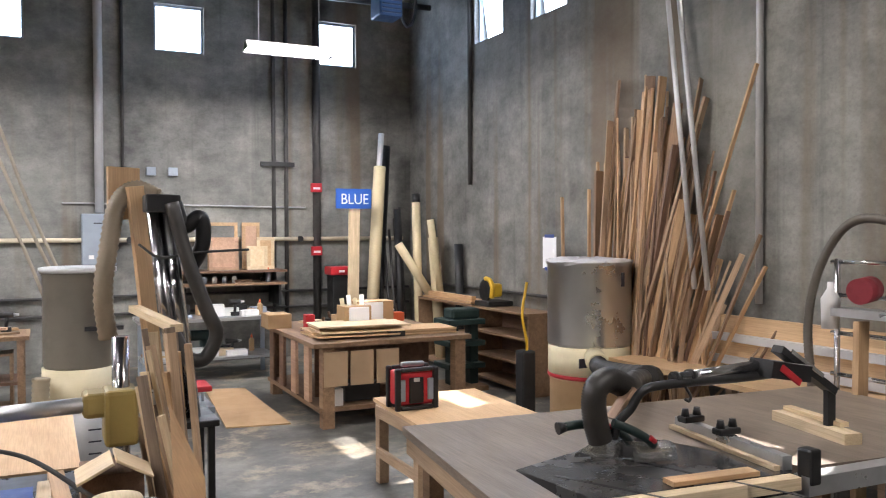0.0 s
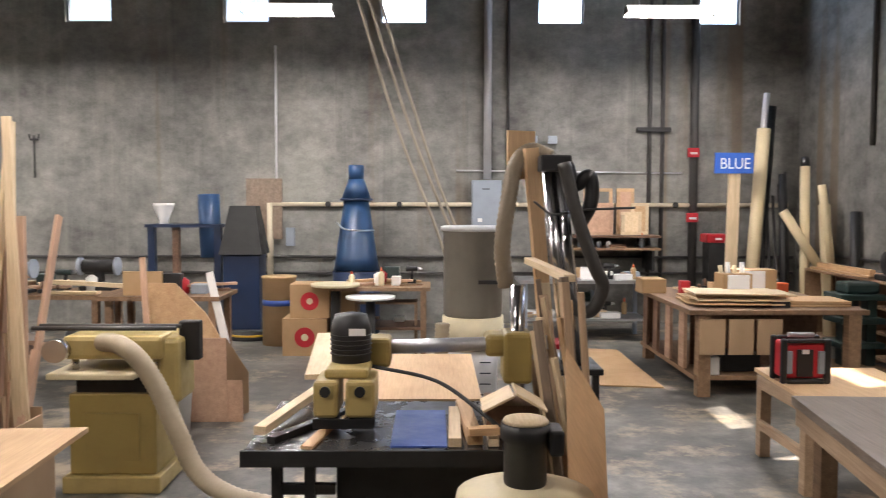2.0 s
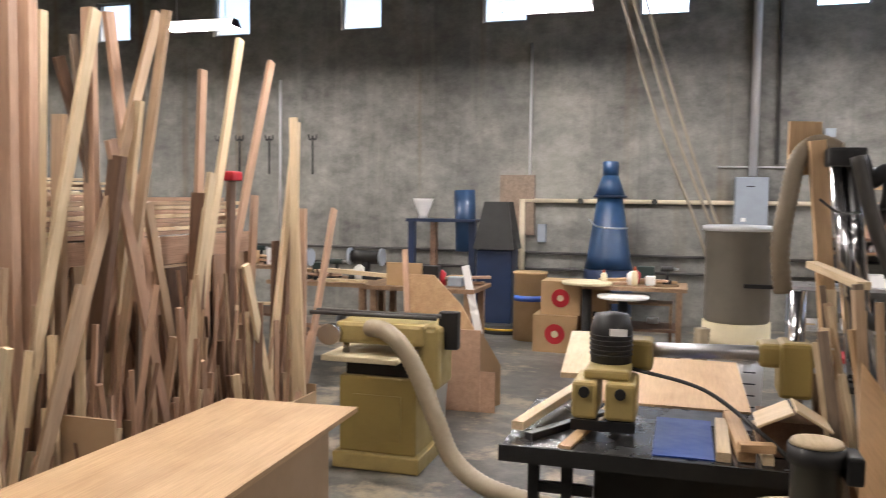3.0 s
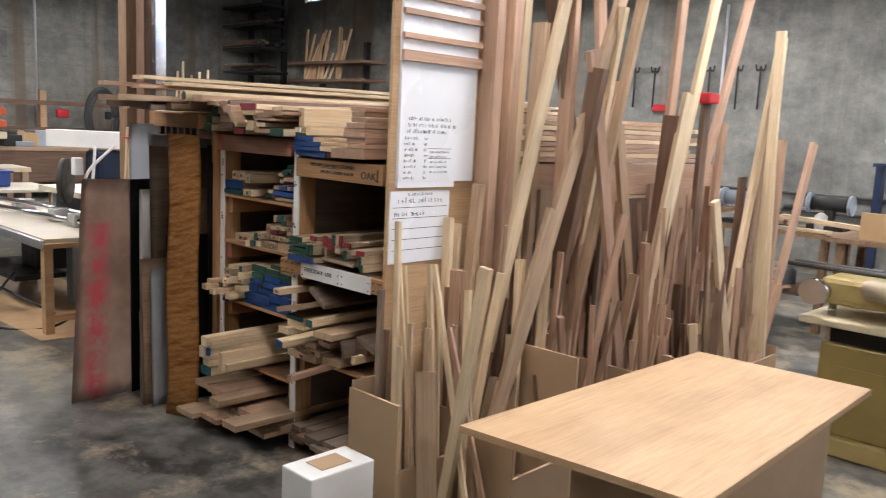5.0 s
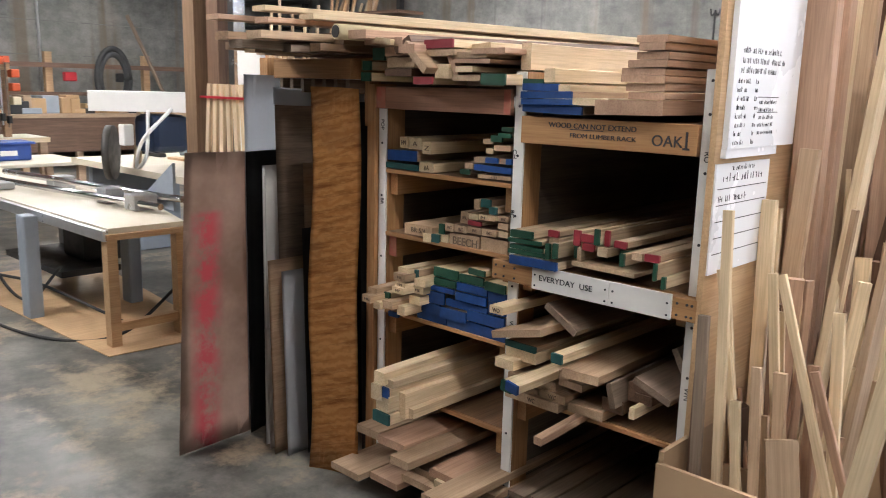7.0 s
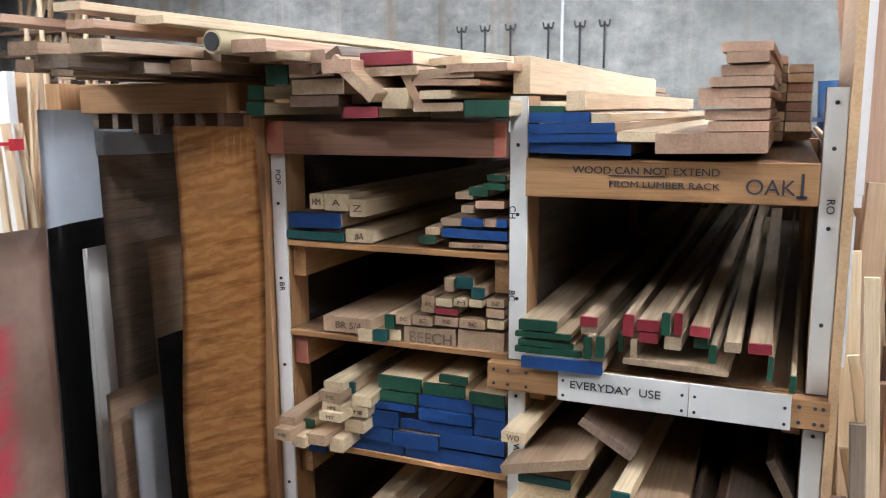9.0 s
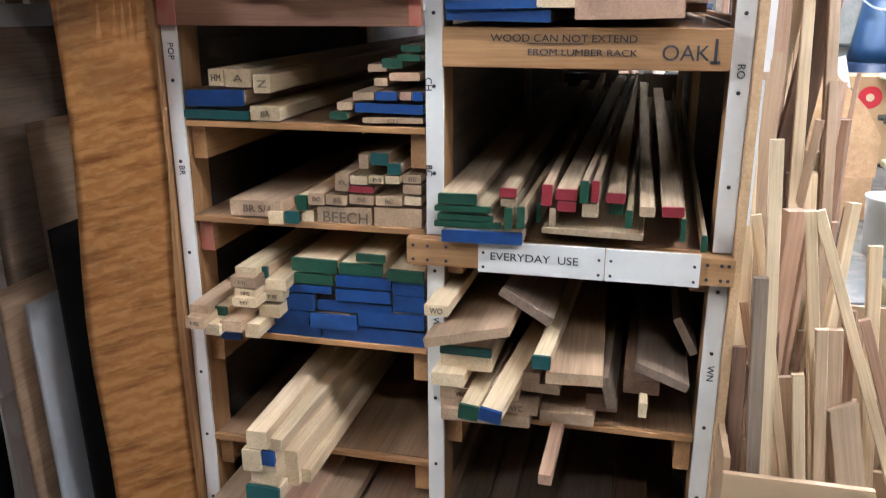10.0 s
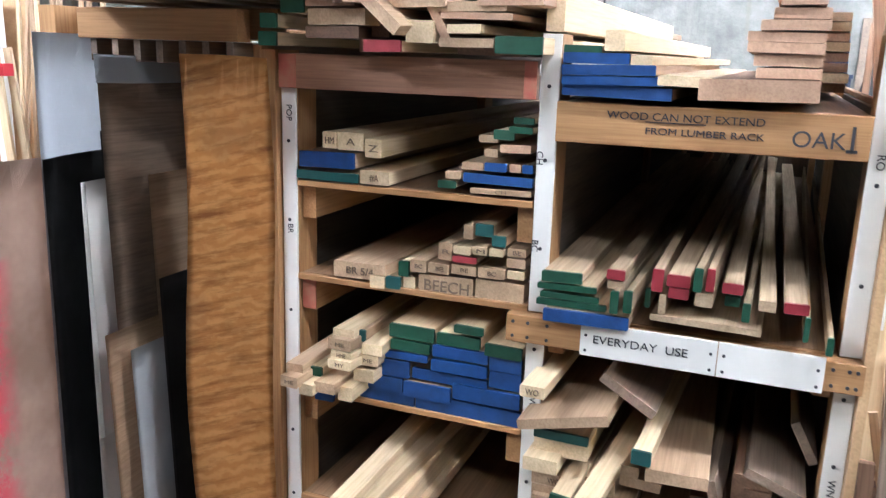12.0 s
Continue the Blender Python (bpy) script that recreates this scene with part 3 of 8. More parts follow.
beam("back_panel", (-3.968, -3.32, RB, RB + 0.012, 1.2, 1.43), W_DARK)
beam("tray_rail", (-3.998, -3.958, RY + 0.02, 4.4, 1.575, 1.66), W_YELLOW, "long pine rail on edge along the tray")
# sheet bay at the open side
beam("sheet_header", (-5.2, -4.71, RY - 0.1, RY - 0.05, 1.535, 1.61), W_OLD)
for k in range(7):
    x = -5.17 + k * 0.07
    beam("slot_divider", (x, x + 0.02, RY - 0.09, RB, 1.48, 1.534), W_GREY)
for y in (RY - 0.02, 5.3):
    beam("post", (-5.42, -5.36, y, y + 0.09, 0, 1.62))
    beam("tie", (-5.36, -4.71, y + 0.09, y + 0.13, 1.54, 1.62))
beam("tie", (-5.42, -5.37, RY + 0.07, 5.3, 1.55, 1.62))

# rough-sawn tone set darker to stand in for light falling off into the shelf
W_ROUGH = wood("shaded_rough_sawn", (0.30, 0.215, 0.135), (0.52, 0.395, 0.265), rough=0.85)
WOODS = {"m": W_LIGHT, "o": W_TAN, "p": W_PINK, "w": W_BROWN, "b": W_TAN, "g": W_LIGHT, "r": W_LIGHT, "t": W_TAN}
ENDS = {"b": M_BLUE, "g": M_GREEN, "r": M_RED, "t": M_TEAL}
WORDS = {"b": "hardwood board with blue painted end", "g": "pale board with green painted end", "r": "pale board with red painted end", "t": "hardwood board with teal painted end", "m": "pale maple board with sawn end", "o": "tan hardwood board with sawn end", "p": "pinkish hardwood board with sawn end", "w": "dark walnut board with sawn end"}


def load(rows, where, length, slew=0.0, dip=0.0, stock=None):
    """Boards lying into the rack: middle of the near end (x, z), width, height, kind, y of that end."""
    rnd = random.Random(len(rows) * 7 + int(length * 10))
    made = []
    for x, z, w, h, kind, y in rows:
        n = length * rnd.uniform(0.82, 1.0)
        dx = rnd.uniform(-slew, slew)
        made.append(board((x, y + rnd.uniform(-0.006, 0.006), z), (x + dx, y + n, z - dip * n), w - 0.004, h - 0.0012, stock or WOODS[kind], WORDS[kind] + " " + where, group="boards in the lumber rack", end=ENDS.get(kind), roll=rnd.uniform(-1.2, 1.2)))
    return made

SHELF_A = [
    (-4.522, 1.309, 0.041, 0.041, "m", 2.54),
    (-4.466, 1.308, 0.074, 0.044, "m", 2.54),
    (-4.404, 1.296, 0.047, 0.045, "m", 2.54),
    (-4.529, 1.260, 0.156, 0.039, "b", 2.54),
    (-4.526, 1.220, 0.175, 0.021, "t", 2.54),
    (-4.397, 1.226, 0.081, 0.035, "m", 2.54),
    (-4.032, 1.382, 0.049, 0.014, "g", 2.54),
    (-4.036, 1.362, 0.056, 0.014, "g", 2.54),
    (-4.076, 1.349, 0.051, 0.021, "g", 2.54),
    (-4.113, 1.338, 0.050, 0.018, "o", 2.54),
    (-4.048, 1.319, 0.075, 0.019, "p", 2.54),
    (-4.106, 1.306, 0.036, 0.019, "o", 2.54),
    (-4.149, 1.273, 0.056, 0.019, "o", 2.54),
    (-4.092, 1.275, 0.054, 0.019, "b", 2.54),
    (-4.047, 1.275, 0.031, 0.019, "p", 2.54),
    (-4.017, 1.276, 0.027, 0.019, "b", 2.54),
    (-4.087, 1.246, 0.168, 0.021, "b", 2.54),
    (-4.078, 1.219, 0.150, 0.014, "o", 2.54),
    (-4.209, 1.227, 0.045, 0.017, "g", 2.54),
    (-4.195, 1.249, 0.042, 0.019, "o", 2.54),
]
SHELF_B = [
    (-4.439, 0.988, 0.149, 0.042, "o", 2.54),
    (-4.385, 0.968, 0.044, 0.033, "m", 2.54),
    (-4.341, 0.972, 0.041, 0.030, "t", 2.54),
    (-4.302, 0.975, 0.035, 0.032, "m", 2.54),
    (-4.207, 0.978, 0.144, 0.052, "o", 2.54),
    (-4.071, 0.983, 0.123, 0.051, "o", 2.54),
    (-4.315, 1.010, 0.029, 0.037, "g", 2.54),
    (-4.276, 1.022, 0.045, 0.031, "o", 2.54),
    (-4.224, 1.022, 0.056, 0.026, "o", 2.54),
    (-4.161, 1.025, 0.066, 0.025, "o", 2.54),
    (-4.091, 1.026, 0.069, 0.025, "o", 2.54),
    (-4.033, 1.028, 0.045, 0.022, "m", 2.54),
    (-4.210, 1.065, 0.038, 0.043, "o", 2.54),
    (-4.166, 1.073, 0.047, 0.021, "m", 2.54),
    (-4.121, 1.077, 0.040, 0.020, "m", 2.54),
    (-4.080, 1.079, 0.038, 0.020, "m", 2.54),
    (-4.034, 1.081, 0.048, 0.021, "o", 2.54),
    (-4.034, 1.056, 0.049, 0.023, "o", 2.54),
    (-4.152, 1.119, 0.027, 0.035, "o", 2.54),
    (-4.114, 1.126, 0.045, 0.028, "t", 2.54),
    (-4.075, 1.105, 0.035, 0.025, "t", 2.54),
    (-4.159, 1.051, 0.063, 0.015, "r", 2.54),
]
SHELF_C = [
    (-4.359, 0.662, 0.155, 0.043, "b", 2.54),
    (-4.140, 0.672, 0.276, 0.040, "b", 2.54),
    (-4.361, 0.704, 0.100, 0.037, "b", 2.54),
    (-4.244, 0.702, 0.129, 0.040, "b", 2.54),
    (-4.091, 0.718, 0.174, 0.038, "b", 2.54),
    (-4.343, 0.748, 0.098, 0.044, "b", 2.54),
    (-4.190, 0.743, 0.201, 0.027, "b", 2.54),
    (-4.162, 0.813, 0.146, 0.029, "b", 2.54),
    (-4.046, 0.805, 0.083, 0.034, "b", 2.54),
    (-4.163, 0.778, 0.147, 0.030, "b", 2.54),
    (-4.046, 0.764, 0.083, 0.042, "b", 2.54),
    (-4.304, 0.785, 0.117, 0.018, "b", 2.54),
    (-4.293, 0.847, 0.123, 0.034, "g", 2.54),
    (-4.295, 0.812, 0.108, 0.026, "g", 2.54),
    (-4.169, 0.845, 0.115, 0.029, "g", 2.54),
    (-4.142, 0.878, 0.077, 0.020, "g", 2.54),
    (-4.051, 0.840, 0.094, 0.030, "g", 2.54),
]
SHELF_C2 = [
    (-4.450, 0.841, 0.063, 0.022, "m", 2.48),
    (-4.450, 0.818, 0.071, 0.029, "o", 2.46),
    (-4.444, 0.791, 0.063, 0.021, "m", 2.46),
    (-4.441, 0.772, 0.069, 0.025, "m", 2.44),
    (-4.378, 0.804, 0.059, 0.029, "m", 2.50),
    (-4.390, 0.774, 0.061, 0.029, "m", 2.49),
    (-4.397, 0.735, 0.060, 0.034, "m", 2.49),
    (-4.551, 0.754, 0.052, 0.025, "o", 2.42),
    (-4.521, 0.738, 0.049, 0.022, "g", 2.46),
    (-4.548, 0.730, 0.052, 0.030, "o", 2.38),
    (-4.513, 0.708, 0.044, 0.030, "m", 2.40),
    (-4.468, 0.716, 0.062, 0.029, "o", 2.42),
    (-4.425, 0.697, 0.043, 0.038, "m", 2.44),
    (-4.506, 0.659, 0.055, 0.019, "b", 2.49),
    (-4.420, 0.831, 0.033, 0.029, "t", 2.51),
]
SHELF_D = [
    (-4.341, 0.503, 0.055, 0.046, "m", 2.26),
    (-4.308, 0.485, 0.046, 0.030, "m", 2.28),
    (-4.324, 0.451, 0.044, 0.037, "b", 2.28),
    (-4.358, 0.447, 0.049, 0.058, "m", 2.26),
    (-4.296, 0.399, 0.061, 0.095, "m", 2.32),
    (-4.320, 0.426, 0.043, 0.024, "m", 2.27),
    (-4.336, 0.396, 0.071, 0.036, "p", 2.27),
    (-4.340, 0.352, 0.088, 0.040, "t", 2.28),
    (-4.261, 0.373, 0.040, 0.037, "m", 2.34),
]
SHELF_E = [
    (-3.912, 1.053, 0.092, 0.024, "g", 2.49),
    (-3.900, 1.030, 0.134, 0.013, "g", 2.49),
    (-3.894, 1.009, 0.133, 0.013, "g", 2.50),
    (-3.889, 0.993, 0.159, 0.014, "g", 2.49),
    (-3.852, 0.970, 0.189, 0.028, "b", 2.48),
    (-3.798, 1.069, 0.041, 0.021, "r", 2.51),
    (-3.797, 1.046, 0.041, 0.019, "p", 2.51),
    (-3.791, 1.018, 0.020, 0.049, "g", 2.47),
    (-3.763, 1.023, 0.020, 0.048, "g", 2.47),
    (-3.710, 1.068, 0.026, 0.048, "r", 2.51),
    (-3.667, 1.073, 0.050, 0.024, "r", 2.50),
    (-3.665, 1.046, 0.044, 0.023, "r", 2.50),
    (-3.731, 1.019, 0.014, 0.043, "g", 2.54),
    (-3.696, 1.019, 0.018, 0.044, "o", 2.50),
    (-3.627, 1.084, 0.020, 0.049, "g", 2.49),
    (-3.604, 1.081, 0.019, 0.048, "r", 2.51),
    (-3.613, 1.039, 0.040, 0.030, "o", 2.50),
    (-3.559, 1.068, 0.044, 0.021, "r", 2.51),
    (-3.558, 1.036, 0.033, 0.023, "g", 2.54),
    (-3.528, 1.032, 0.018, 0.038, "g", 2.48),
    (-3.490, 1.046, 0.037, 0.023, "m", 2.49),
    (-3.436, 1.051, 0.049, 0.021, "r", 2.48),
    (-3.607, 0.988, 0.227, 0.015, "o", 2.50),
    (-3.414, 1.017, 0.013, 0.049, "g", 2.46),
    (-3.371, 0.998, 0.015, 0.035, "g", 2.44),
]
TRAY = [
    (-3.494, 1.661, 0.102, 0.021, "p", 2.50),
    (-3.492, 1.640, 0.085, 0.022, "p", 2.50),
    (-3.492, 1.615, 0.104, 0.022, "p", 2.50),
    (-3.502, 1.593, 0.126, 0.021, "p", 2.50),
    (-3.516, 1.571, 0.142, 0.020, "p", 2.50),
    (-3.514, 1.551, 0.142, 0.021, "p", 2.50),
    (-3.508, 1.528, 0.127, 0.023, "p", 2.50),
    (-3.504, 1.504, 0.121, 0.021, "p", 2.50),
    (-3.555, 1.470, 0.224, 0.043, "p", 2.50),
    (-3.873, 1.522, 0.139, 0.022, "b", 2.50),
    (-3.846, 1.499, 0.194, 0.021, "b", 2.50),
    (-3.837, 1.478, 0.210, 0.018, "b", 2.50),
    (-3.828, 1.456, 0.228, 0.025, "b", 2.50),
    (-3.836, 1.558, 0.045, 0.043, "m", 2.50),
    (-3.780, 1.520, 0.047, 0.022, "m", 2.50),
    (-3.694, 1.482, 0.105, 0.022, "m", 2.50),
    (-3.902, 1.539, 0.081, 0.016, "g", 2.50),
]
TOP_PILE = [
    (-4.271, 1.657, 0.135, 0.029, "r", 2.45),
    (-4.137, 1.620, 0.171, 0.022, "o", 2.45),
    (-4.046, 1.631, 0.145, 0.019, "p", 2.45),
    (-4.122, 1.601, 0.168, 0.015, "p", 2.45),
    (-4.145, 1.574, 0.080, 0.020, "m", 2.45),
    (-4.142, 1.546, 0.128, 0.020, "o", 2.45),
    (-4.025, 1.543, 0.106, 0.036, "g", 2.45),
    (-4.248, 1.567, 0.068, 0.048, "m", 2.45),
    (-4.336, 1.535, 0.093, 0.025, "r", 2.45),
    (-4.468, 1.635, 0.129, 0.034, "p", 2.45),
    (-4.454, 1.596, 0.154, 0.037, "o", 2.45),
    (-4.463, 1.562, 0.139, 0.027, "w", 2.45),
    (-4.259, 1.628, 0.144, 0.022, "o", 2.45),
    (-4.593, 1.670, 0.107, 0.024, "p", 2.45),
    (-4.633, 1.585, 0.046, 0.033, "g", 2.45),
    (-4.633, 1.545, 0.049, 0.032, "g", 2.45),
    (-4.567, 1.625, 0.062, 0.043, "g", 2.45),
    (-4.1, 1.53, 0.16, 0.02, "w", 2.5),
    (-4.3, 1.655, 0.05, 0.03, "p", 2.6),
    (-4.39, 1.535, 0.06, 0.03, "w", 2.5),
    (-4.4, 1.57, 0.1, 0.03, "w", 2.52),]
SHELF_F = [
    (-3.944, 0.806, 0.061, 0.028, "m", 2.42), 
    (-3.888, 0.682, 0.129, 0.021, "t", 2.48), 
    (-3.888, 0.651, 0.130, 0.042, "m", 2.48), 
    (-3.924, 0.621, 0.085, 0.034, "m", 2.44), 
    (-3.904, 0.553, 0.113, 0.034, "o", 2.51), 
    (-3.802, 0.562, 0.084, 0.039, "o", 2.51), 
    (-3.891, 0.525, 0.134, 0.029, "o", 2.50), 
    (-3.765, 0.535, 0.107, 0.029, "o", 2.50), 
    (-3.841, 0.505, 0.225, 0.032, "o", 2.49), 
    (-3.644, 0.518, 0.134, 0.032, "o", 2.51), 
    (-3.735, 0.613, 0.048, 0.028, "o", 2.52), 
    (-3.709, 0.587, 0.095, 0.025, "o", 2.52), 
    (-3.626, 0.655, 0.134, 0.03, "o", 2.44), 
    (-3.463, 0.609, 0.058, 0.019, "w", 2.54), 
    (-3.564, 0.554, 0.079, 0.045, "w", 2.54), 
    (-3.468, 0.571, 0.023, 0.038, "m", 2.49), 
    (-3.474, 0.617, 0.088, 0.062, "w", 2.54)]

def pencil(ob, word, width, size=0.02, dx=0.0, dz=0.0):
    """Handwriting on a board's sawn end."""
    p = PLACE[ob].translation
    letters(ob, word, (p.x - width / 2 + dx, p.y - 0.0012, p.z - size * 0.36 + dz), size, "y", M_PENCIL, width=width)


ends_a = load(SHELF_A, "on a rack shelf", 2.6, 0.02)
ends_b = load(SHELF_B, "on a rack shelf", 2.6, 0.02)
pencil(ends_b[4], "BEECH", 0.115, 0.04)
pencil(ends_b[0], "BR 5/4", 0.075, 0.026)
pencil(ends_a[17], "CH", 0.026, 0.013)
for i, word in ((0, "HM"), (1, "A"), (2, "Z"), (5, "#A")):
    pencil(ends_a[i], word, 0.024, 0.024)
for i, word in ((7, "BC"), (8, "E"), (9, "BE"), (10, "BC"), (12, "R"), (14, "M"), (16, "BE")):
    pencil(ends_b[i], word, 0.02, 0.014)
load(SHELF_C, "in a tight rack stack", 2.6, 0.01)
ends_c = load(SHELF_C2, "on a rack shelf", 2.2, 0.12)
for i, word in ((1, "ME"), (2, "HME"), (3, "MY"), (5, "ME"), (9, "ME")):
    pencil(ends_c[i], word, 0.024, 0.014)
load(SHELF_D, "low in the rack", 2.5, 0.1, stock=W_YELLOW)
load(SHELF_E, "on the open shelf", 2.95, 0.05, stock=W_ROUGH)
load(TRAY, "on the top tray", 2.3, 0.03)
load(TOP_PILE, "on top of the rack", 2.4, 0.12)
ends_f = load(SHELF_F, "in a rough pile", 2.4, 0.08)
for i, word in ((0, "WO"), (4, "WO"), (6, "WO"), (7, "WC"), (8, "WC")):
    pencil(ends_f[i], word, 0.03, 0.02)
for p0, p1, w, t, mat, roll in (
        ((-4.33, 2.40, 1.612), (-4.2, 4.4, 1.66), 0.14, 0.028, W_TAN, 40),
        ((-4.41, 2.42, 1.655), (-4.3, 4.6, 1.70), 0.09, 0.026, W_BROWN, -28),
        ((-4.21, 2.46, 1.59), (-4.25, 4.2, 1.60), 0.1, 0.02, W_PINK, 62),
        ((-4.50, 2.40, 1.668), (-4.45, 4.7, 1.70), 0.1, 0.02, W_LIGHT, 6),
        ((-4.18, 2.55, 1.652), (-4.1, 4.9, 1.67), 0.12, 0.018, W_LIGHT, -4)):
    board(p0, p1, w, t, mat, "rough board lying crooked on top of the rack", group="boards on top of the rack", roll=roll)
# loose boards lying askew in the rough pile
for p0, p1, w, t, mat, roll, end in (
        ((-3.88, 2.44, 0.735), (-3.83, 4.6, 0.74), 0.21, 0.024, W_TAN, -14, None),
        ((-3.75, 2.5, 0.80), (-3.7, 4.5, 0.79), 0.14, 0.022, W_GREY, 30, None),
        ((-3.70, 2.42, 0.70), (-3.6, 4.4, 0.75), 0.04, 0.03, W_LIGHT, 0, M_TEAL),
        ((-3.80, 2.33, 0.60), (-3.62, 3.9, 0.72), 0.05, 0.03, W_LIGHT, 8, M_BLUE),
        ((-3.86, 2.38, 0.575), (-3.78, 4.1, 0.60), 0.045, 0.035, W_LIGHT, 5, M_GREEN),
        ((-3.67, 2.3, 0.475), (-3.64, 3.4, 0.56), 0.03, 0.026, W_PINK, 0, None),
        ((-3.55, 2.5, 0.60), (-3.52, 4.7, 0.63), 0.08, 0.02, W_GREY, 75, None),
        ((-3.43, 2.53, 0.64), (-3.42, 4.9, 0.66), 0.13, 0.022, W_GREY, 20, None),
        ((-3.38, 2.6, 0.72), (-3.37, 4.9, 0.7), 0.1, 0.02, W_GREY, 62, None)):
    board(p0, p1, w, t, mat, "loose hardwood board lying askew in the rack pile", group="boards in the lumber rack", roll=roll, end=end)
# wide stock on the bottom shelves
rnd = random.Random(5)
x = -4.56
for k in range(5):
    w = rnd.uniform(0.09, 0.14)
    board((x + w / 2 + 0.03, 2.14 + rnd.uniform(0, 0.25), 0.2 - 0.012 * k + rnd.uniform(0, 0.05)), (x + w / 2 - 0.02, 5.0, 0.18 - 0.012 * k), w, 0.03, W_PINK if k % 2 else W_TAN, "wide pale board on the rack's bottom shelf", group="boards in the lumber rack")
    x += w
for z in (0.088, 0.118, 0.146):
    x = -4.6
    while x < -4.1:
        w = rnd.uniform(0.12, 0.2)
        board((x + w / 2, 2.25 + rnd.uniform(0, 0.3), z), (x + w / 2, 5.0, z), w - 0.006, 0.026, rnd.choice((W_TAN, W_PINK, W_LIGHT)), "wide pale board on the rack's bottom shelf", group="boards in the lumber rack")
        x += w
for z in (0.075, 0.1, 0.126):
    x = -3.945
    while x < -3.5:
        w = rnd.uniform(0.07, 0.16)
        board((x + w / 2, 2.44 + rnd.uniform(0, 0.1), z), (x + w / 2, 5.1, z + rnd.uniform(0, 0.01)), w - 0.008, 0.022, rnd.choice((W_BROWN, W_GREY, W_BROWN)), "brown rough board on the rack's bottom shelf", group="boards in the lumber rack")
        x += w
# long stock on the top of the sheet bay, with a rolled tube among it
for k in range(16):
    x = -5.16 + (k % 8) * 0.065
    z = 1.635 + (k // 8) * 0.034 + rnd.uniform(0, 0.012)
    board((x, rnd.uniform(1.98, 2.42), z), (x + rnd.uniform(-0.06, 0.08), rnd.uniform(4.6, 5.6), z + rnd.uniform(0, 0.02)), rnd.uniform(0.05, 0.09), 0.028, rnd.choice((W_PINK, W_TAN, W_GREY, W_BENCH)), "long sawn board lying on top of the rack", group="boards on top of the rack")
for x, y, z, n in ((-5.1, 2.1, 1.75, 3.4), (-5.02, 2.25, 1.79, 3.2), (-4.93, 2.2, 1.74, 3.3), (-4.86, 2.35, 1.76, 3.2), (-4.8, 2.5, 1.72, 3.1), (-4.7, 2.6, 1.68, 3.0), (-4.6, 2.7, 1.67, 2.9)):
    board((x, y, z), (x + 0.14, y + n, z + 0.03), 0.09, 0.02, W_LIGHT if n < 3.3 else W_PINK, "long thin pale board lying on top of the rack", group="boards on top of the rack")
bm = bmesh.new(); tube(bm, [(-4.66, 2.33, 1.70), (-4.6, 3.4, 1.7), (-4.52, 5.0, 1.7)], 0.028, n=12, steps=4)
tb0 = solo("cardboard_tube", bm, M_TUBE, "long pale cardboard tube lying among the boards", "tube")
# flat dark disc on the solid end imitates shade inside a hollow tube
bm = bmesh.new(); cyl(bm, (-4.6605, 2.326, 1.70), (-4.66, 2.332, 1.70), 0.022, n=14)
part("hollow_end", bm, M_CAST, tb0, "dark disc for the shaded hollow end")
for x, y0, z, w in ((-4.58, 2.36, 1.69, 0.1), (-4.47, 2.42, 1.665, 0.12), (-4.37, 2.4, 1.64, 0.08)):
    board((x, y0, z), (x + 0.1, y0 + 2.4, z + 0.02), w, 0.03, W_PINK, "rough sawn board lying on top of the rack", group="boards on top of the rack")


def sheet(name, low, high, thick, mat, label, group="sheets in the rack", wave=0.0):
    """A standing sheet that follows two lines of points, along its foot and along its head."""
    bm = bmesh.new()
    a = smooth_line(low, 6); b = smooth_line(high, 6)
    rows = [[bm.verts.new(p.lerp(q, k / 12) + Vector((wave * math.sin(k * 0.75 + i * 0.12), 0.8 * wave * math.sin(k * 0.9 + i * 0.4), 0))) for k in range(13)] for i, (p, q) in enumerate(zip(a, b))]
    for r, s in zip(rows, rows[1:]):
        for k in range(12):
            f = bm.faces.new((r[k], s[k], s[k + 1], r[k + 1])); f.smooth = True
    bmesh.ops.solidify(bm, geom=bm.faces[:], thickness=thick)
    return solo(name, bm, mat, label, "panel", group)


pink = sheet("panel", [(-5.216, 1.96, 0.004), (-5.24, 2.34, 0.004), (-5.29, 3.2, 0.004)], [(-5.247, 2.05, 1.238), (-5.262, 2.33, 1.232), (-5.3, 3.2, 1.22)], 0.012, M_PINKB, "faded brown panel with smeared red paint, standing in the rack")
sheet("panel", [(-4.775, 2.285, 0.004), (-4.68, 2.33, 0.004), (-4.58, 2.37, 0.004)], [(-4.765, 2.30, 1.505), (-4.675, 2.335, 1.505), (-4.58, 2.375, 1.5)], 0.006, W_FIG, "glossy orange figured veneer sheet, bowed, standing in the rack", wave=0.008)
sheet("panel", [(-5.02, 2.34, 0.004), (-5.0, 2.6, 0.004), (-5.02, 3.4, 0.004)], [(-5.035, 2.325, 1.495), (-5.027, 2.58, 1.49), (-5.03, 3.4, 1.49)], 0.012, W_GREY, "dark brown panel with a pale top edge standing in the rack")
sheet("edge_strip", [(-5.0315, 2.318, 1.43), (-5.023, 2.575, 1.425), (-5.026, 3.4, 1.425)], [(-5.032, 2.317, 1.498), (-5.024, 2.574, 1.493), (-5.027, 3.4, 1.493)], 0.019, M_PALEGREY, "pale grey laminate strip along the panel's head")
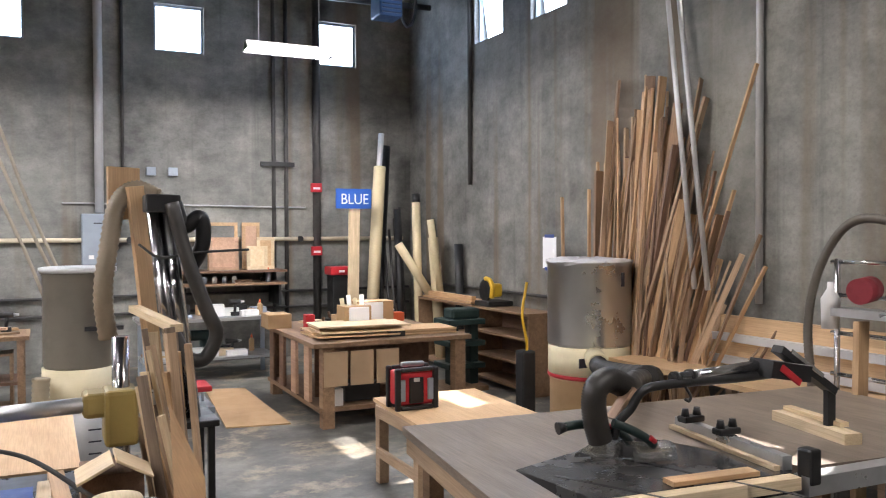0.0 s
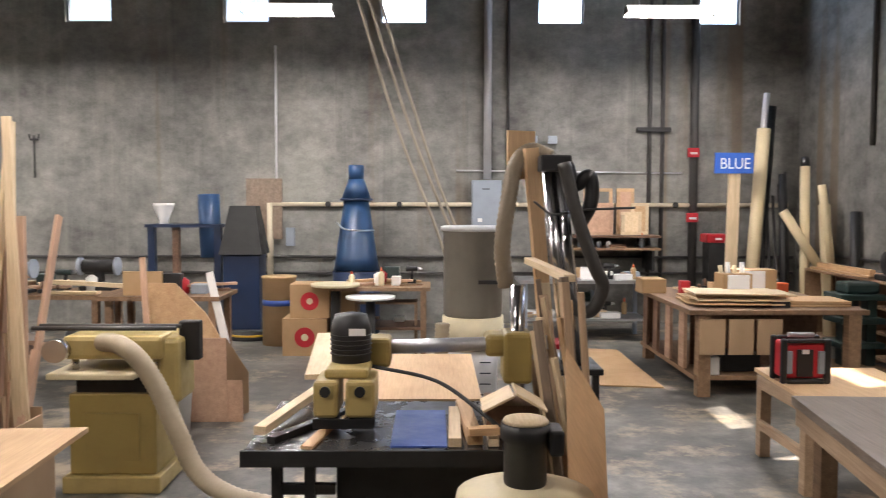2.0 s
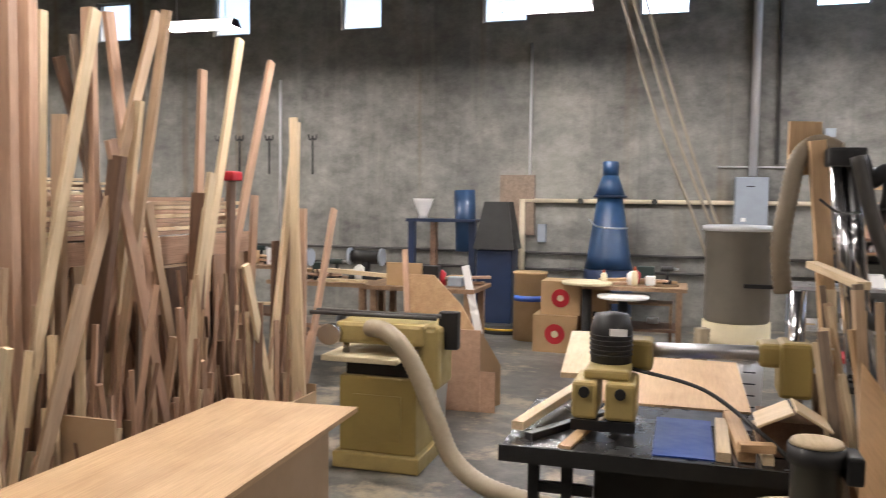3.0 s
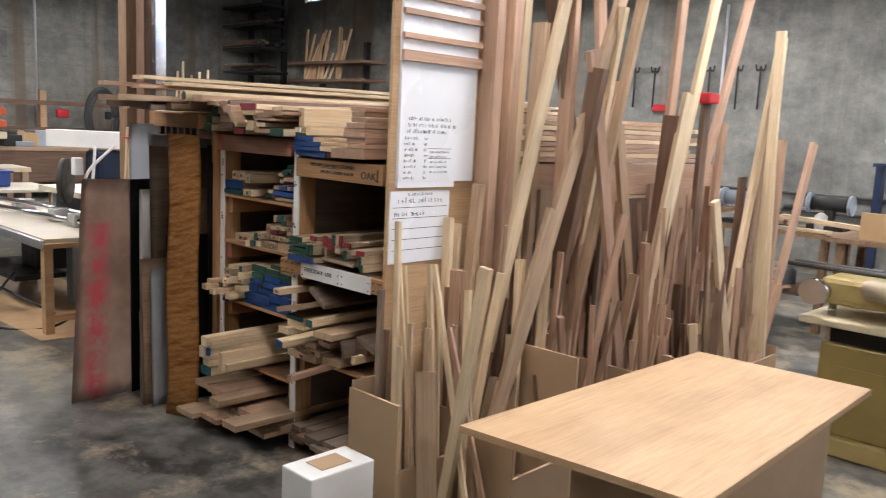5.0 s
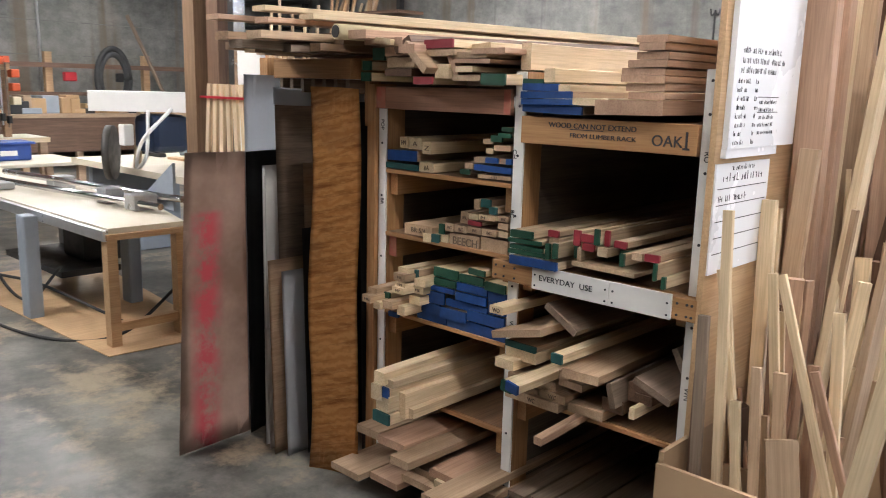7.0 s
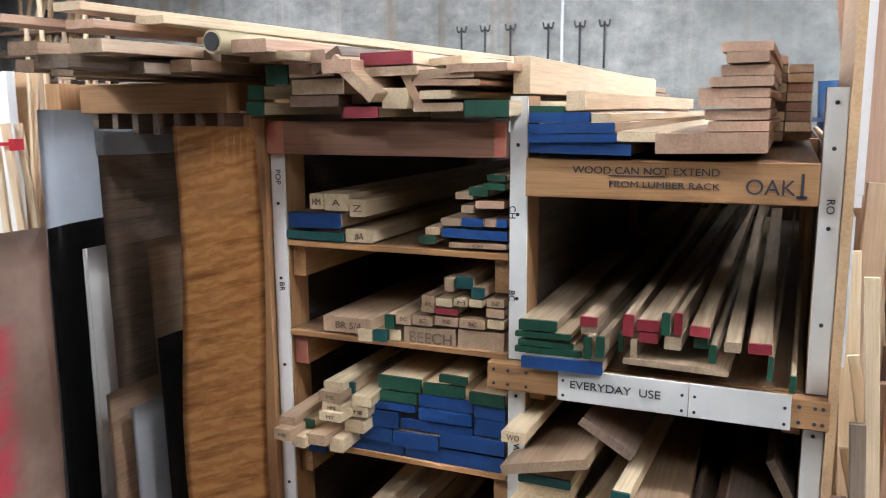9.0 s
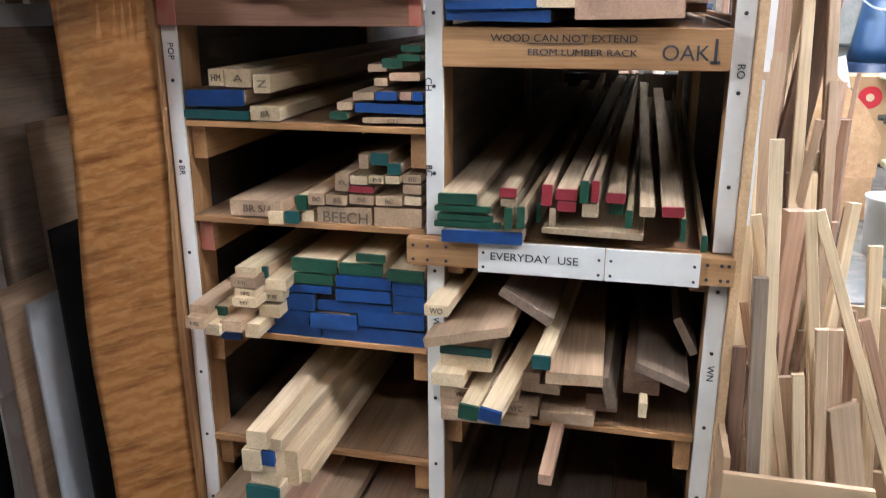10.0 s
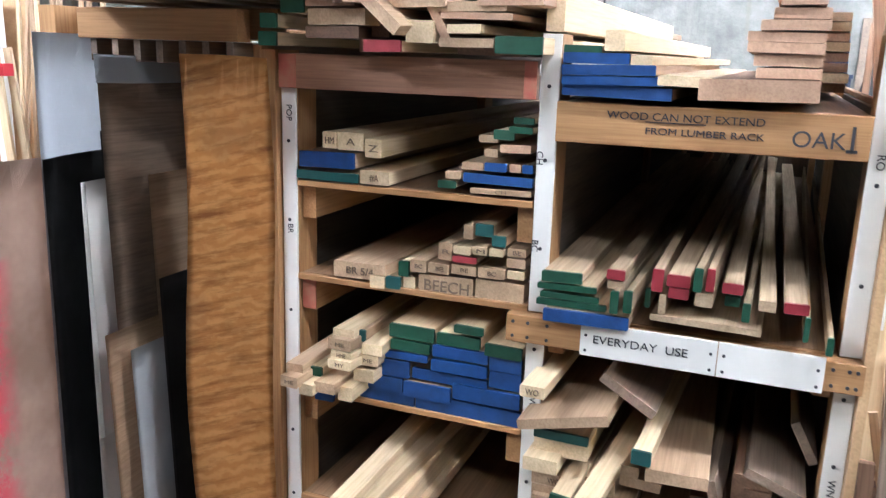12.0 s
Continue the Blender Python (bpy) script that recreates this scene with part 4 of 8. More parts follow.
sheet("panel", [(-5.24, 2.31, 0.004), (-5.28, 2.52, 0.004), (-5.34, 3.4, 0.004)], [(-5.197, 2.293, 1.545), (-5.25, 2.5, 1.545), (-5.34, 3.4, 1.545)], 0.014, M_PALEGREY, "grey laminated panel standing in the rack")
sheet("panel", [(-5.212, 2.30, 0.004), (-5.255, 2.51, 0.004), (-5.315, 3.3, 0.004)], [(-5.20, 2.296, 1.235), (-5.245, 2.5, 1.235), (-5.315, 3.3, 1.235)], 0.008, M_BLACK, "black sheet standing before the grey panel")
sheet("panel", [(-5.06, 2.3, 0.004), (-5.07, 2.34, 0.004), (-5.08, 3.0, 0.004)], [(-5.069, 2.30, 1.19), (-5.075, 2.35, 1.19), (-5.09, 3.0, 1.19)], 0.02, M_WHITE, "white laminated strip standing in the rack")
for x, y, h, mat, words in ((-5.13, 2.36, 0.75, M_BLACK, "black"), (-5.02, 2.27, 0.52, M_WHITE, "white"), (-4.96, 2.25, 0.82, W_TAN, "tan"), (-4.91, 2.28, 0.78, M_PALEGREY, "pale grey"), (-4.88, 2.36, 0.95, M_BLACK, "black"), (-4.95, 2.42, 1.2, W_TAN, "tan"), (-5.12, 2.44, 1.3, M_BLACK, "black"), (-4.7, 2.5, 1.45, M_BLACK, "black")):
    sheet("panel", [(x, y, 0.004), (x - 0.01, y + 0.12, 0.004), (x - 0.02, y + 0.8, 0.004)], [(x - 0.03, y, h), (x - 0.03, y + 0.12, h), (x - 0.02, y + 0.8, h)], 0.01, mat, words + " sheet offcut standing in the rack")

# ---- whiteboard wall beside the rack ----
bm = bmesh.new(); box(bm, -3.302, -3.284, 2.5, 3.08, 0.0, 2.75)
back = solo("backing_panel", bm, W_PLY, "tall plywood panel fixed to the rack's side", "panel")
wb = thing("whiteboard", (-3.27, 2.75, 1.35), "white board with handwritten lists and wooden strips above", "whiteboard")
boxpart("writing_surface", (-3.282, -3.266, 2.532, 2.985, 1.37, 2.62), M_BOARD, wb)
boxpart("lower_step", (-3.2835, -3.268, 2.532, 2.868, 1.345, 1.3695), M_BOARD, wb)
for z in (1.862, 1.95, 2.045, 2.115, 2.185, 2.27, 2.36, 2.46):
    boxpart("wooden_strip", (-3.265, -3.248, 2.525, 2.995, z, z + (0.042 if z < 1.95 else 0.022)), W_PINK, wb)
def scribble(bm, x, y0, y1, z, h):
    """A line of unreadable handwriting: thin upright and slanting strokes in word groups."""
    y = y0
    while y < y1:
        for _ in range(rnd.randint(2, 5)):
            w = h * rnd.uniform(0.35, 0.6)
            t = h * 0.13
            k = rnd.random()
            if k < 0.7:
                box(bm, x, x + 0.0008, y, y + t, z, z + h * rnd.uniform(0.6, 1.1))
            if k > 0.25:
                q = z + h * rnd.choice((0.0, 0.35, 0.65))
                box(bm, x, x + 0.0008, y + t, y + w, q, q + t)
            if k > 0.6:
                box(bm, x, x + 0.0008, y + w - t, y + w, z, z + h * 0.65)
            y += w + h * 0.14
            if y > y1:
                break
        y += h * 0.5


rnd = random.Random(11)
bm = bmesh.new()
for z, y1 in ((1.625, 2.83), (1.598, 2.87), (1.572, 2.8)):
    scribble(bm, -3.2659, 2.575, y1, z, 0.017)
for k in range(8):
    z = 1.545 - k * 0.0235
    scribble(bm, -3.2659, 2.56, 2.6 + rnd.uniform(0, 0.04), z, 0.013)
    scribble(bm, -3.2659, 2.675, 2.69, z, 0.013)
for k in range(5):
    scribble(bm, -3.2659, 2.71, 2.8 + rnd.uniform(0, 0.03), 1.49 - k * 0.021, 0.011)
for z in (1.508, 1.466):
    box(bm, -3.2659, -3.2651, 2.7, 2.84, z, z + 0.002)
tagged(part("handwriting", bm, M_INK, wb), kind="stuff")
sheet_ = thing("paper_sheet", (-3.28, 2.65, 1.02), "white ruled paper sheet with handwriting, pinned to the panel", "paper")
boxpart("paper", (-3.283, -3.278, 2.505, 2.855, 1.025, 1.33), M_BOARD, sheet_)
bm = bmesh.new()
for k in range(5):
    z = 1.08 + k * 0.045
    box(bm, -3.2779, -3.2771, 2.52, 2.84, z, z + 0.0022)
scribble(bm, -3.2779, 2.6, 2.75, 1.31, 0.014)
scribble(bm, -3.2779, 2.55, 2.8, 1.28, 0.022)
scribble(bm, -3.2779, 2.53, 2.7, 1.225, 0.02)
tagged(part("handwriting", bm, M_INK, sheet_), kind="stuff")

# ---- offcut bins and standing sticks ----
def bin_box(x0, x1, y0, y1, front, back, right, label):
    t = thing("offcut_bin", ((x0 + x1) / 2, (y0 + y1) / 2, 0), label, "bin", "offcut bins")
    boxpart("front_panel", (x0, x1, y0, y0 + 0.014, 0.003, front), W_MDF, t)
    boxpart("back_panel", (x0, x1, y1 - 0.014, y1, 0.003, back), W_MDF, t)
    boxpart("side_panel", (x0, x0 + 0.014, y0 + 0.014, y1 - 0.014, 0.003, front + 0.03), W_MDF, t)
    boxpart("side_panel", (x1 - 0.014, x1, y0 + 0.014, y1 - 0.014, 0.003, right), W_MDF, t)
    boxpart("bottom", (x0 + 0.014, x1 - 0.014, y0 + 0.014, y1 - 0.014, 0.003, 0.02), W_MDF, t)


bin_box(-3.297, -3.0, 2.335, 2.7, 0.525, 0.42, 0.25, "low open fibreboard bin full of offcut sticks")
bin_box(-3.297, -2.735, 2.72, 3.15, 0.35, 0.64, 0.2, "low open fibreboard bin full of offcut sticks")
bin_box(-3.297, -2.8, 3.17, 3.75, 0.3, 0.45, 0.3, "low open fibreboard bin full of offcut sticks")
bin_box(-3.297, -2.72, 3.77, 4.5, 0.3, 0.35, 0.3, "low open fibreboard bin full of offcut sticks")
bin_box(-3.297, -2.72, 4.52, 5.3, 0.3, 0.35, 0.3, "low open fibreboard bin full of offcut sticks")

STICK_WORDS = {"m": "pale maple offcut stick standing in a bin", "o": "tan hardwood offcut stick standing in a bin", "p": "pinkish hardwood offcut stick standing in a bin", "w": "dark walnut stick standing in a bin", "g": "weathered brown stick standing in a bin"}
STICK_WOOD = {"m": W_LIGHT, "o": W_TAN, "p": W_PINK, "w": W_BROWN, "g": W_GREY}


def stick(x0, y0, x1, y1, top, w, kind, t=None, roll=0.0):
    board((x0, y0, 0.024), (x1, y1, top), w, t or w * 0.6, STICK_WOOD[kind], STICK_WORDS[kind], name="stick", category="stick", group="offcut sticks", roll=roll)


# foot x, y, head x, height, width, kind: the front row
for x0, y, x1, top, w, k in (
        (-3.06, 2.5, -3.26, 1.04, 0.022, "m"), (-3.09, 2.53, -3.255, 1.02, 0.02, "m"), (-3.16, 2.47, -3.24, 1.21, 0.028, "m"),
        (-3.02, 2.6, -3.12, 0.93, 0.017, "m"), (-3.07, 2.42, -3.15, 0.71, 0.026, "m"), (-3.04, 2.44, -3.11, 0.81, 0.026, "o"),
        (-3.0, 2.5, -3.07, 0.79, 0.034, "o"), (-2.97, 2.6, -3.02, 0.80, 0.03, "p"), (-3.0, 2.56, -3.14, 1.04, 0.026, "m"),
        (-3.08, 2.55, -3.26, 0.82, 0.018, "o"), (-3.06, 2.6, -3.14, 0.62, 0.03, "o"), (-3.2, 2.4, -3.25, 0.93, 0.03, "g"), (-3.24, 2.45, -3.27, 0.75, 0.03, "w")):
    stick(x0, y, x1, y + 0.05, top, w, k)
# a split pale stick and one that lean outside the bins, on the floor
stick(-2.91, 2.5, -2.775, 2.55, 1.085, 0.05, "m")
stick(-2.93, 2.45, -3.04, 2.52, 0.62, 0.085, "o", t=0.018, roll=35)
stick(-2.9, 2.62, -2.98, 2.68, 0.95, 0.03, "m")
stick(-2.83, 2.62, -2.98, 2.7, 0.55, 0.04, "o", t=0.014)
stick(-2.73, 2.6, -3.0, 2.6, 0.8, 0.024, "p")
stick(-2.76, 2.52, -3.12, 2.62, 1.04, 0.025, "m")
# behind them, the taller stock against the rack's side
for x0, y, x1, top, w, k in (
        (-3.2, 2.78, -3.26, 1.21, 0.045, "m"), (-3.22, 2.84, -3.26, 1.18, 0.035, "m"), (-3.24, 2.9, -3.2, 1.36, 0.055, "o"), (-3.1, 2.92, -3.21, 1.09, 0.022, "m"),
        (-3.0, 3.05, -3.06, 1.03, 0.045, "m"), (-3.08, 3.1, -3.22, 0.95, 0.025, "p"), (-3.03, 3.3, -3.02, 1.05, 0.03, "p"), (-3.2, 3.0, -3.25, 2.62, 0.09, "p"),
        (-3.22, 3.12, -3.25, 2.7, 0.1, "p"), (-3.2, 3.28, -3.2, 2.1, 0.07, "o"),  
        (-3.1, 3.45, -3.16, 2.66, 0.07, "p"), (-3.0, 3.9, -3.28, 2.05, 0.06, "p"),  (-3.2, 3.6, -2.8, 2.66, 0.05, "o"),
        (-3.24, 3.6, -2.98, 2.2, 0.06, "m"),   
        (-2.8, 5.15, -2.86, 2.26, 0.055, "m"), (-2.74, 5.15, -2.87, 2.2, 0.04, "m"), (-2.8, 5.2, -2.82, 1.62, 0.07, "p"), (-3.05, 4.2, -3.0, 1.72, 0.09, "w"), (-3.2, 3.4, -2.95, 1.9, 0.08, "w")):
    stick(x0, y, x1, y + 0.06, top, w, k)
rnd = random.Random(23)
for k in range(165):
    y = rnd.uniform(2.76, 5.25)
    x = rnd.uniform(-3.25, -3.0 if y < 3.15 else (-2.9 if y < 3.75 else -2.8))
    top = rnd.choice((0.5, 0.55, 0.62, 0.7, 0.78, 0.85, 0.95, 1.15)) * rnd.uniform(0.85, 1.15)
    if y < 3.0:
        top = min(top, 1.0)
    lean = rnd.uniform(-0.16, 0.1)
    stick(x, y, max(-3.27, x + lean * top), y + rnd.uniform(-0.12, 0.2), top, rnd.choice((0.016, 0.022, 0.028, 0.036, 0.05)), rnd.choice("mmoopppppgww"), roll=rnd.uniform(-40, 70))
# tall crossing stock: x, foot y, head y, height, width, kind
for x, y0, y1, top, w, k in (
    (-3.20, 3.15, 3.24, 2.59, 0.046, "m"),
    (-3.10, 2.80, 3.49, 2.64, 0.063, "m"),
    (-3.00, 1.85, 3.86, 2.70, 0.088, "o"),
    (-3.15, 3.75, 3.38, 2.50, 0.043, "g"),
    (-3.12, 4.05, 3.61, 2.66, 0.085, "p"),
    (-2.98, 3.99, 3.44, 1.98, 0.081, "p"),
    (-3.22, 4.26, 3.36, 2.39, 0.064, "w"),
    (-3.08, 4.26, 4.42, 2.48, 0.074, "p"),
    (-3.00, 3.96, 4.73, 2.72, 0.074, "m"),
    (-3.05, 4.23, 5.24, 2.66, 0.097, "p"),
    (-2.95, 3.88, 4.31, 1.84, 0.108, "m"),
    (-2.98, 4.55, 4.58, 1.81, 0.126, "w"),
    (-2.95, 4.94, 5.44, 2.25, 0.070, "m"),
    (-2.90, 5.93, 5.34, 2.24, 0.075, "m"),
    (-2.85, 5.97, 5.89, 1.61, 0.111, "p"),
    (-2.85, 4.96, 4.53, 1.27, 0.110, "m"),
    (-3.10, 3.58, 3.66, 1.60, 0.069, "p"),
    (-3.10, 3.06, 3.89, 1.86, 0.075, "p"),
    (-3.10, 4.32, 3.89, 1.66, 0.082, "o"),
    (-3.00, 2.48, 3.24, 1.26, 0.054, "o"),
    (-3.00, 5.61, 5.47, 1.67, 0.181, "p"),
    (-3.05, 5.44, 5.30, 1.38, 0.171, "w"),
    (-3.15, 5.03, 5.18, 1.71, 0.138, "p")):
    y0, w = min(5.25, max(2.8, y0)), min(w, 0.062)
    stick(x, y0, x, y1, top, w, k, t=min(0.03, w * 0.5), roll=84 if w > 0.03 else 30)
cap = bmesh.new(); rbox(cap, -3.03, -2.93, 4.52, 4.64, 1.8, 1.86, r=0.01)
solo("red_clamp", cap, M_REDP, "small red clamp on the head of a dark stick", "clamp")
# wide boards and sheets standing close against the rack's side
for y, top, w, k in ((3.35, 1.3, 0.2, "p"), (3.6, 1.32, 0.22, "o"), (3.85, 1.28, 0.2, "p"), (4.1, 1.34, 0.24, "p"), (4.4, 1.25, 0.22, "w"), (4.65, 1.33, 0.22, "p"), (4.95, 1.3, 0.25, "p"), (5.2, 1.3, 0.2, "o")):
    board((-3.25, y, 0.024), (-3.272, y, top), w, 0.022, STICK_WOOD[k], "wide hardwood board standing against the rack's side", name="wide_board", group="wide boards beside the rack", roll=90)
# boards piled flat above the right-hand bay, seen from the side
rnd = random.Random(3)
for k in range(9):
    z = 1.462 + 0.027 * k
    for x in (-3.43, -3.36):
        if k < 8 or x < -3.4:
            board((x - 0.03, 3.12 + rnd.uniform(0, 0.15) + 0.02 * k, z), (x - 0.03, 5.3 + rnd.uniform(-0.3, 0.25), z), 0.066, 0.024, rnd.choice((W_PINK, W_PINK, W_TAN, W_LIGHT)), "pinkish sawn board in a flat pile on the rack", group="flat pile on the rack")

# ---- sheet of plywood on a low cabinet ----
cab = thing("sheet_table", (-2.05, 2.85, 0), "low pinkish cabinet with a large loose plywood top", "table")
boxpart("cabinet", (-2.2, -1.78, 2.35, 3.45, 0.003, 0.655), W_MDF, cab, r=0.004)
bm = bmesh.new()
top = [(-2.435, 2.068), (-1.655, 2.15), (-1.697, 3.606), (-2.39, 3.56)]
lo = [bm.verts.new((x, y, 0.657)) for x, y in top]; hi = [bm.verts.new((x, y, 0.68)) for x, y in top]
bm.faces.new(lo[::-1]); bm.faces.new(hi)
for i in range(4):
    bm.faces.new((lo[i], lo[(i + 1) % 4], hi[(i + 1) % 4], hi[i]))
part("plywood_top", bm, W_PLY, cab, "large pale plywood top with a bare edge")
# white carton in front of the bins
ct = thing("carton", (-3.1, 2.05, 0), "white open-topped carton with printed label on the floor", "box")
boxpart("body", (-3.2, -3.02, 1.94, 2.24, 0.003, 0.33), M_WHITE, ct, r=0.006)
boxpart("label", (-3.16, -3.06, 2.02, 2.16, 0.331, 0.333), W_MDF, ct, "brown printed label")
# metal bucket behind the bins
bk = thing("bucket", (-2.62, 3.9, 0), "dark steel bucket with a red label on its side", "bucket")
bm = bmesh.new(); lathe(bm, -2.62, 3.9, [(0.12, 0.003), (0.15, 0.32), (0.158, 0.325), (0.158, 0.335), (0.143, 0.335), (0.115, 0.03)])
part("pail", bm, M_CAST, bk)
bm = bmesh.new(); lathe(bm, -2.62, 3.9, [(0.139, 0.12), (0.144, 0.18)])
part("label_band", bm, M_REDP, bk)

# ---- table saw with outfeed table ----
def outline(bm, pts, z0, z1):
    lo = [bm.verts.new((x, y, z0)) for x, y in pts]; hi = [bm.verts.new((x, y, z1)) for x, y in pts]
    bm.faces.new(lo[::-1]); bm.faces.new(hi)
    n = len(pts)
    for i in range(n):
        bm.faces.new((lo[i], lo[(i + 1) % n], hi[(i + 1) % n], hi[i]))


saw = thing("table_saw", (2.5, 2.7, 0), "cabinet table saw set into a wide dusty outfeed table", "table saw")
bm = bmesh.new(); outline(bm, [(1.552, 3.627), (1.38, 2.3), (1.62, 2.27), (1.66, 2.74), (2.44, 2.99), (2.72, 2.26), (4.1, 2.1), (4.25, 3.45)], 0.78, 0.82)
part("outfeed_top", bm, M_TABLE, saw, "dusty brown laminated top")
bm = bmesh.new(); outline(bm, [(1.66, 2.735), (1.72, 2.30), (2.6, 2.22), (2.66, 2.27), (2.435, 2.985)], 0.74, 0.824)
part("saw_top", bm, M_SAWTOP, saw, "dark worn cast iron top")
for x, y in ((1.6, 3.42), (1.47, 2.42), (4.1, 3.3), (2.6, 3.4)):
    boxpart("leg", (x, x + 0.075, y, y + 0.075, 0.003, 0.78), W_BENCH, saw)
board((1.578, 3.6, 0.733), (1.412, 2.32, 0.733), 0.03, 0.088, W_TAN, "", "apron", parent=saw)
boxpart("apron", (1.58, 4.1, 3.52, 3.55, 0.67, 0.778), W_BENCH, saw)
boxpart("cabinet", (1.85, 2.5, 2.0, 2.6, 0.003, 0.738), M_GREYP, saw, r=0.01)
rail = board((2.6, 2.175, 0.787), (4.3, 2.12, 0.787), 0.075, 0.075, M_STEEL, "bright fence rail", "fence_rail", parent=saw)
board((1.68, 2.265, 0.80), (2.58, 2.185, 0.80), 0.06, 0.05, W_LIGHT, "pale wooden front rail", "front_rail", parent=saw)
board((2.06, 2.31, 0.835), (2.45, 2.27, 0.835), 0.07, 0.02, W_PINE, "pale push stick lying on the top", "push_stick", category="push stick")
board((2.68, 2.99, 0.834), (2.565, 2.26, 0.834), 0.03, 0.02, W_LIGHT, "", "fence_face", parent=saw)
board((2.725, 2.99, 0.85), (2.61, 2.25, 0.85), 0.045, 0.06, M_STEEL, "grey steel fence", "fence_body", parent=saw)
boxpart("fence_clamp", (2.6, 2.66, 2.13, 2.2, 0.79, 0.93), M_BLACK, saw, r=0.01)
for x, y in ((2.69, 2.87), (2.66, 2.62)):
    k = boxpart("hold_down", (x - 0.06, x + 0.06, y - 0.03, y + 0.03, 0.88, 0.91), M_BLACK, saw, r=0.008)
    for d in (-0.035, 0.035):
        bm = bmesh.new(); cyl(bm, (x + d, y, 0.91), (x + d, y, 0.945), 0.02, 0.014, n=10)
        part("knob", bm, M_BLACK, k)
for p, q in (((1.75, 2.6), (2.05, 2.0)), ((2.1, 2.75), (2.4, 2.0))):
    board((*p, 0.8245), (*q, 0.8245), 0.018, 0.002, M_BLACK, "", "mitre_slot", parent=saw)
# blade guard on an overhead arm with hoses
guard = thing("blade_guard", (2.1, 2.62, 0.824), "clear blade guard on a black overhead arm with dust hose", "blade guard")


def scoop(bm, x, y, n, w, h, lift):
    """A bowed clear cover, open below and behind, rising to a lip at its front."""
    rows_ = []
    for k in range(7):
        u = k / 6
        hh = h * (1 - 0.75 * u ** 1.6) + lift * u ** 4
        cx, cy = x + n[0] * u, y + n[1] * u
        rows_.append([bm.verts.new((cx + dx * w, cy + dy * w, 0.83 + z)) for dx, dy, z in ((-0.3, 0.95, 0.0), (-0.26, 0.8, hh * 0.75), (-0.1, 0.35, hh), (0.1, -0.35, hh), (0.26, -0.8, hh * 0.75), (0.3, -0.95, 0.0))])
    for a, b in zip(rows_, rows_[1:]):
        for i in range(5):
            bm.faces.new((a[i], b[i], b[i + 1], a[i + 1])).smooth = True
    bmesh.ops.solidify(bm, geom=bm.faces[:], thickness=0.004)


bm = bmesh.new(); scoop(bm, 2.1, 2.62, (0.2, -0.03), 0.05, 0.085, 0.05)
part("front_shield", bm, M_CLEAR, guard, "scuffed clear front shield")
bm = bmesh.new(); scoop(bm, 2.1, 2.68, (-0.13, 0.04), 0.045, 0.1, 0.0)
part("rear_shield", bm, M_CLEAR, guard, "scuffed clear rear shield")
for pts in ([(1.86, 2.7, 0.98), (1.93, 2.69, 0.985), (2.0, 2.67, 0.98), (2.1, 2.64, 0.94), (2.14, 2.63, 0.90)], [(2.03, 2.6, 1.0), (2.09, 2.58, 0.975), (2.16, 2.56, 0.935), (2.2, 2.55, 0.9)]):
    bm = bmesh.new(); tube(bm, pts, 0.019, n=8, steps=5)
    yoke = part("yoke_arm", bm, M_GREENP, guard, "dark green yoke arm")
    a, b = Vector(pts[2]), Vector(pts[3])
    bm = bmesh.new(); cyl(bm, a.lerp(b, 0.25) + Vector((0, -0.012, 0.012)), a.lerp(b, 0.85) + Vector((0, -0.012, 0.012)), 0.012, n=10)
    part("red_label", bm, M_REDP, yoke)
bm = bmesh.new(); cyl(bm, (1.835, 2.705, 0.975), (1.87, 2.7, 0.98), 0.026, 0.02, n=10)
part("knob", bm, M_BLACK, guard)
bm = bmesh.new(); tube(bm, [(2.05, 2.62, 0.93), (2.06, 2.6, 1.0), (2.11, 2.59, 1.05), (2.165, 2.58, 1.12), (2.29, 2.58, 1.135), (2.6, 2.58, 1.13), (2.9, 2.58, 1.13)], 0.019, n=10)
part("arm", bm, M_BLACK, guard)
bm = bmesh.new(); cyl(bm, (2.34, 2.6, 1.15), (2.83, 2.59, 1.175), 0.024, n=16)
part("arm_tube", bm, M_CHROME, guard)
for x in (2.34, 2.42, 2.8):
    bm = bmesh.new(); cyl(bm, (x, 2.6, 1.15 + (x - 2.34) * 0.05), (x + 0.025, 2.6, 1.151 + (x - 2.34) * 0.05), 0.031, n=14)
    part("collar", bm, M_BLACK, guard)
bm = bmesh.new(); tube(bm, [(2.38, 2.57, 1.12), (2.4, 2.56, 1.08), (2.39, 2.56, 1.06), (2.37, 2.56, 1.07)], 0.006, n=6, steps=5)
part("hook", bm, M_BLACK, guard)
head = board((2.8, 2.56, 1.17), (3.04, 2.56, 1.13), 0.13, 0.075, M_BLACK, "black cast arm head", "arm_head", parent=guard)
board((2.85, 2.49, 1.175), (2.96, 2.49, 1.1), 0.012, 0.03, M_REDP, "red lever", "lever", parent=guard)
board((2.9, 2.56, 1.245), (3.25, 2.56, 1.03), 0.06, 0.035, M_BLACK, "", "crank_arm", parent=guard)
board((2.95, 2.525, 1.235), (3.15, 2.525, 1.11), 0.006, 0.02, M_CHROME, "bright edge of the crank arm", "edge_strip", parent=guard)
board((3.235, 2.56, 1.05), (3.235, 2.56, 0.821), 0.05, 0.03, M_BLACK, "", "support_post", parent=guard)
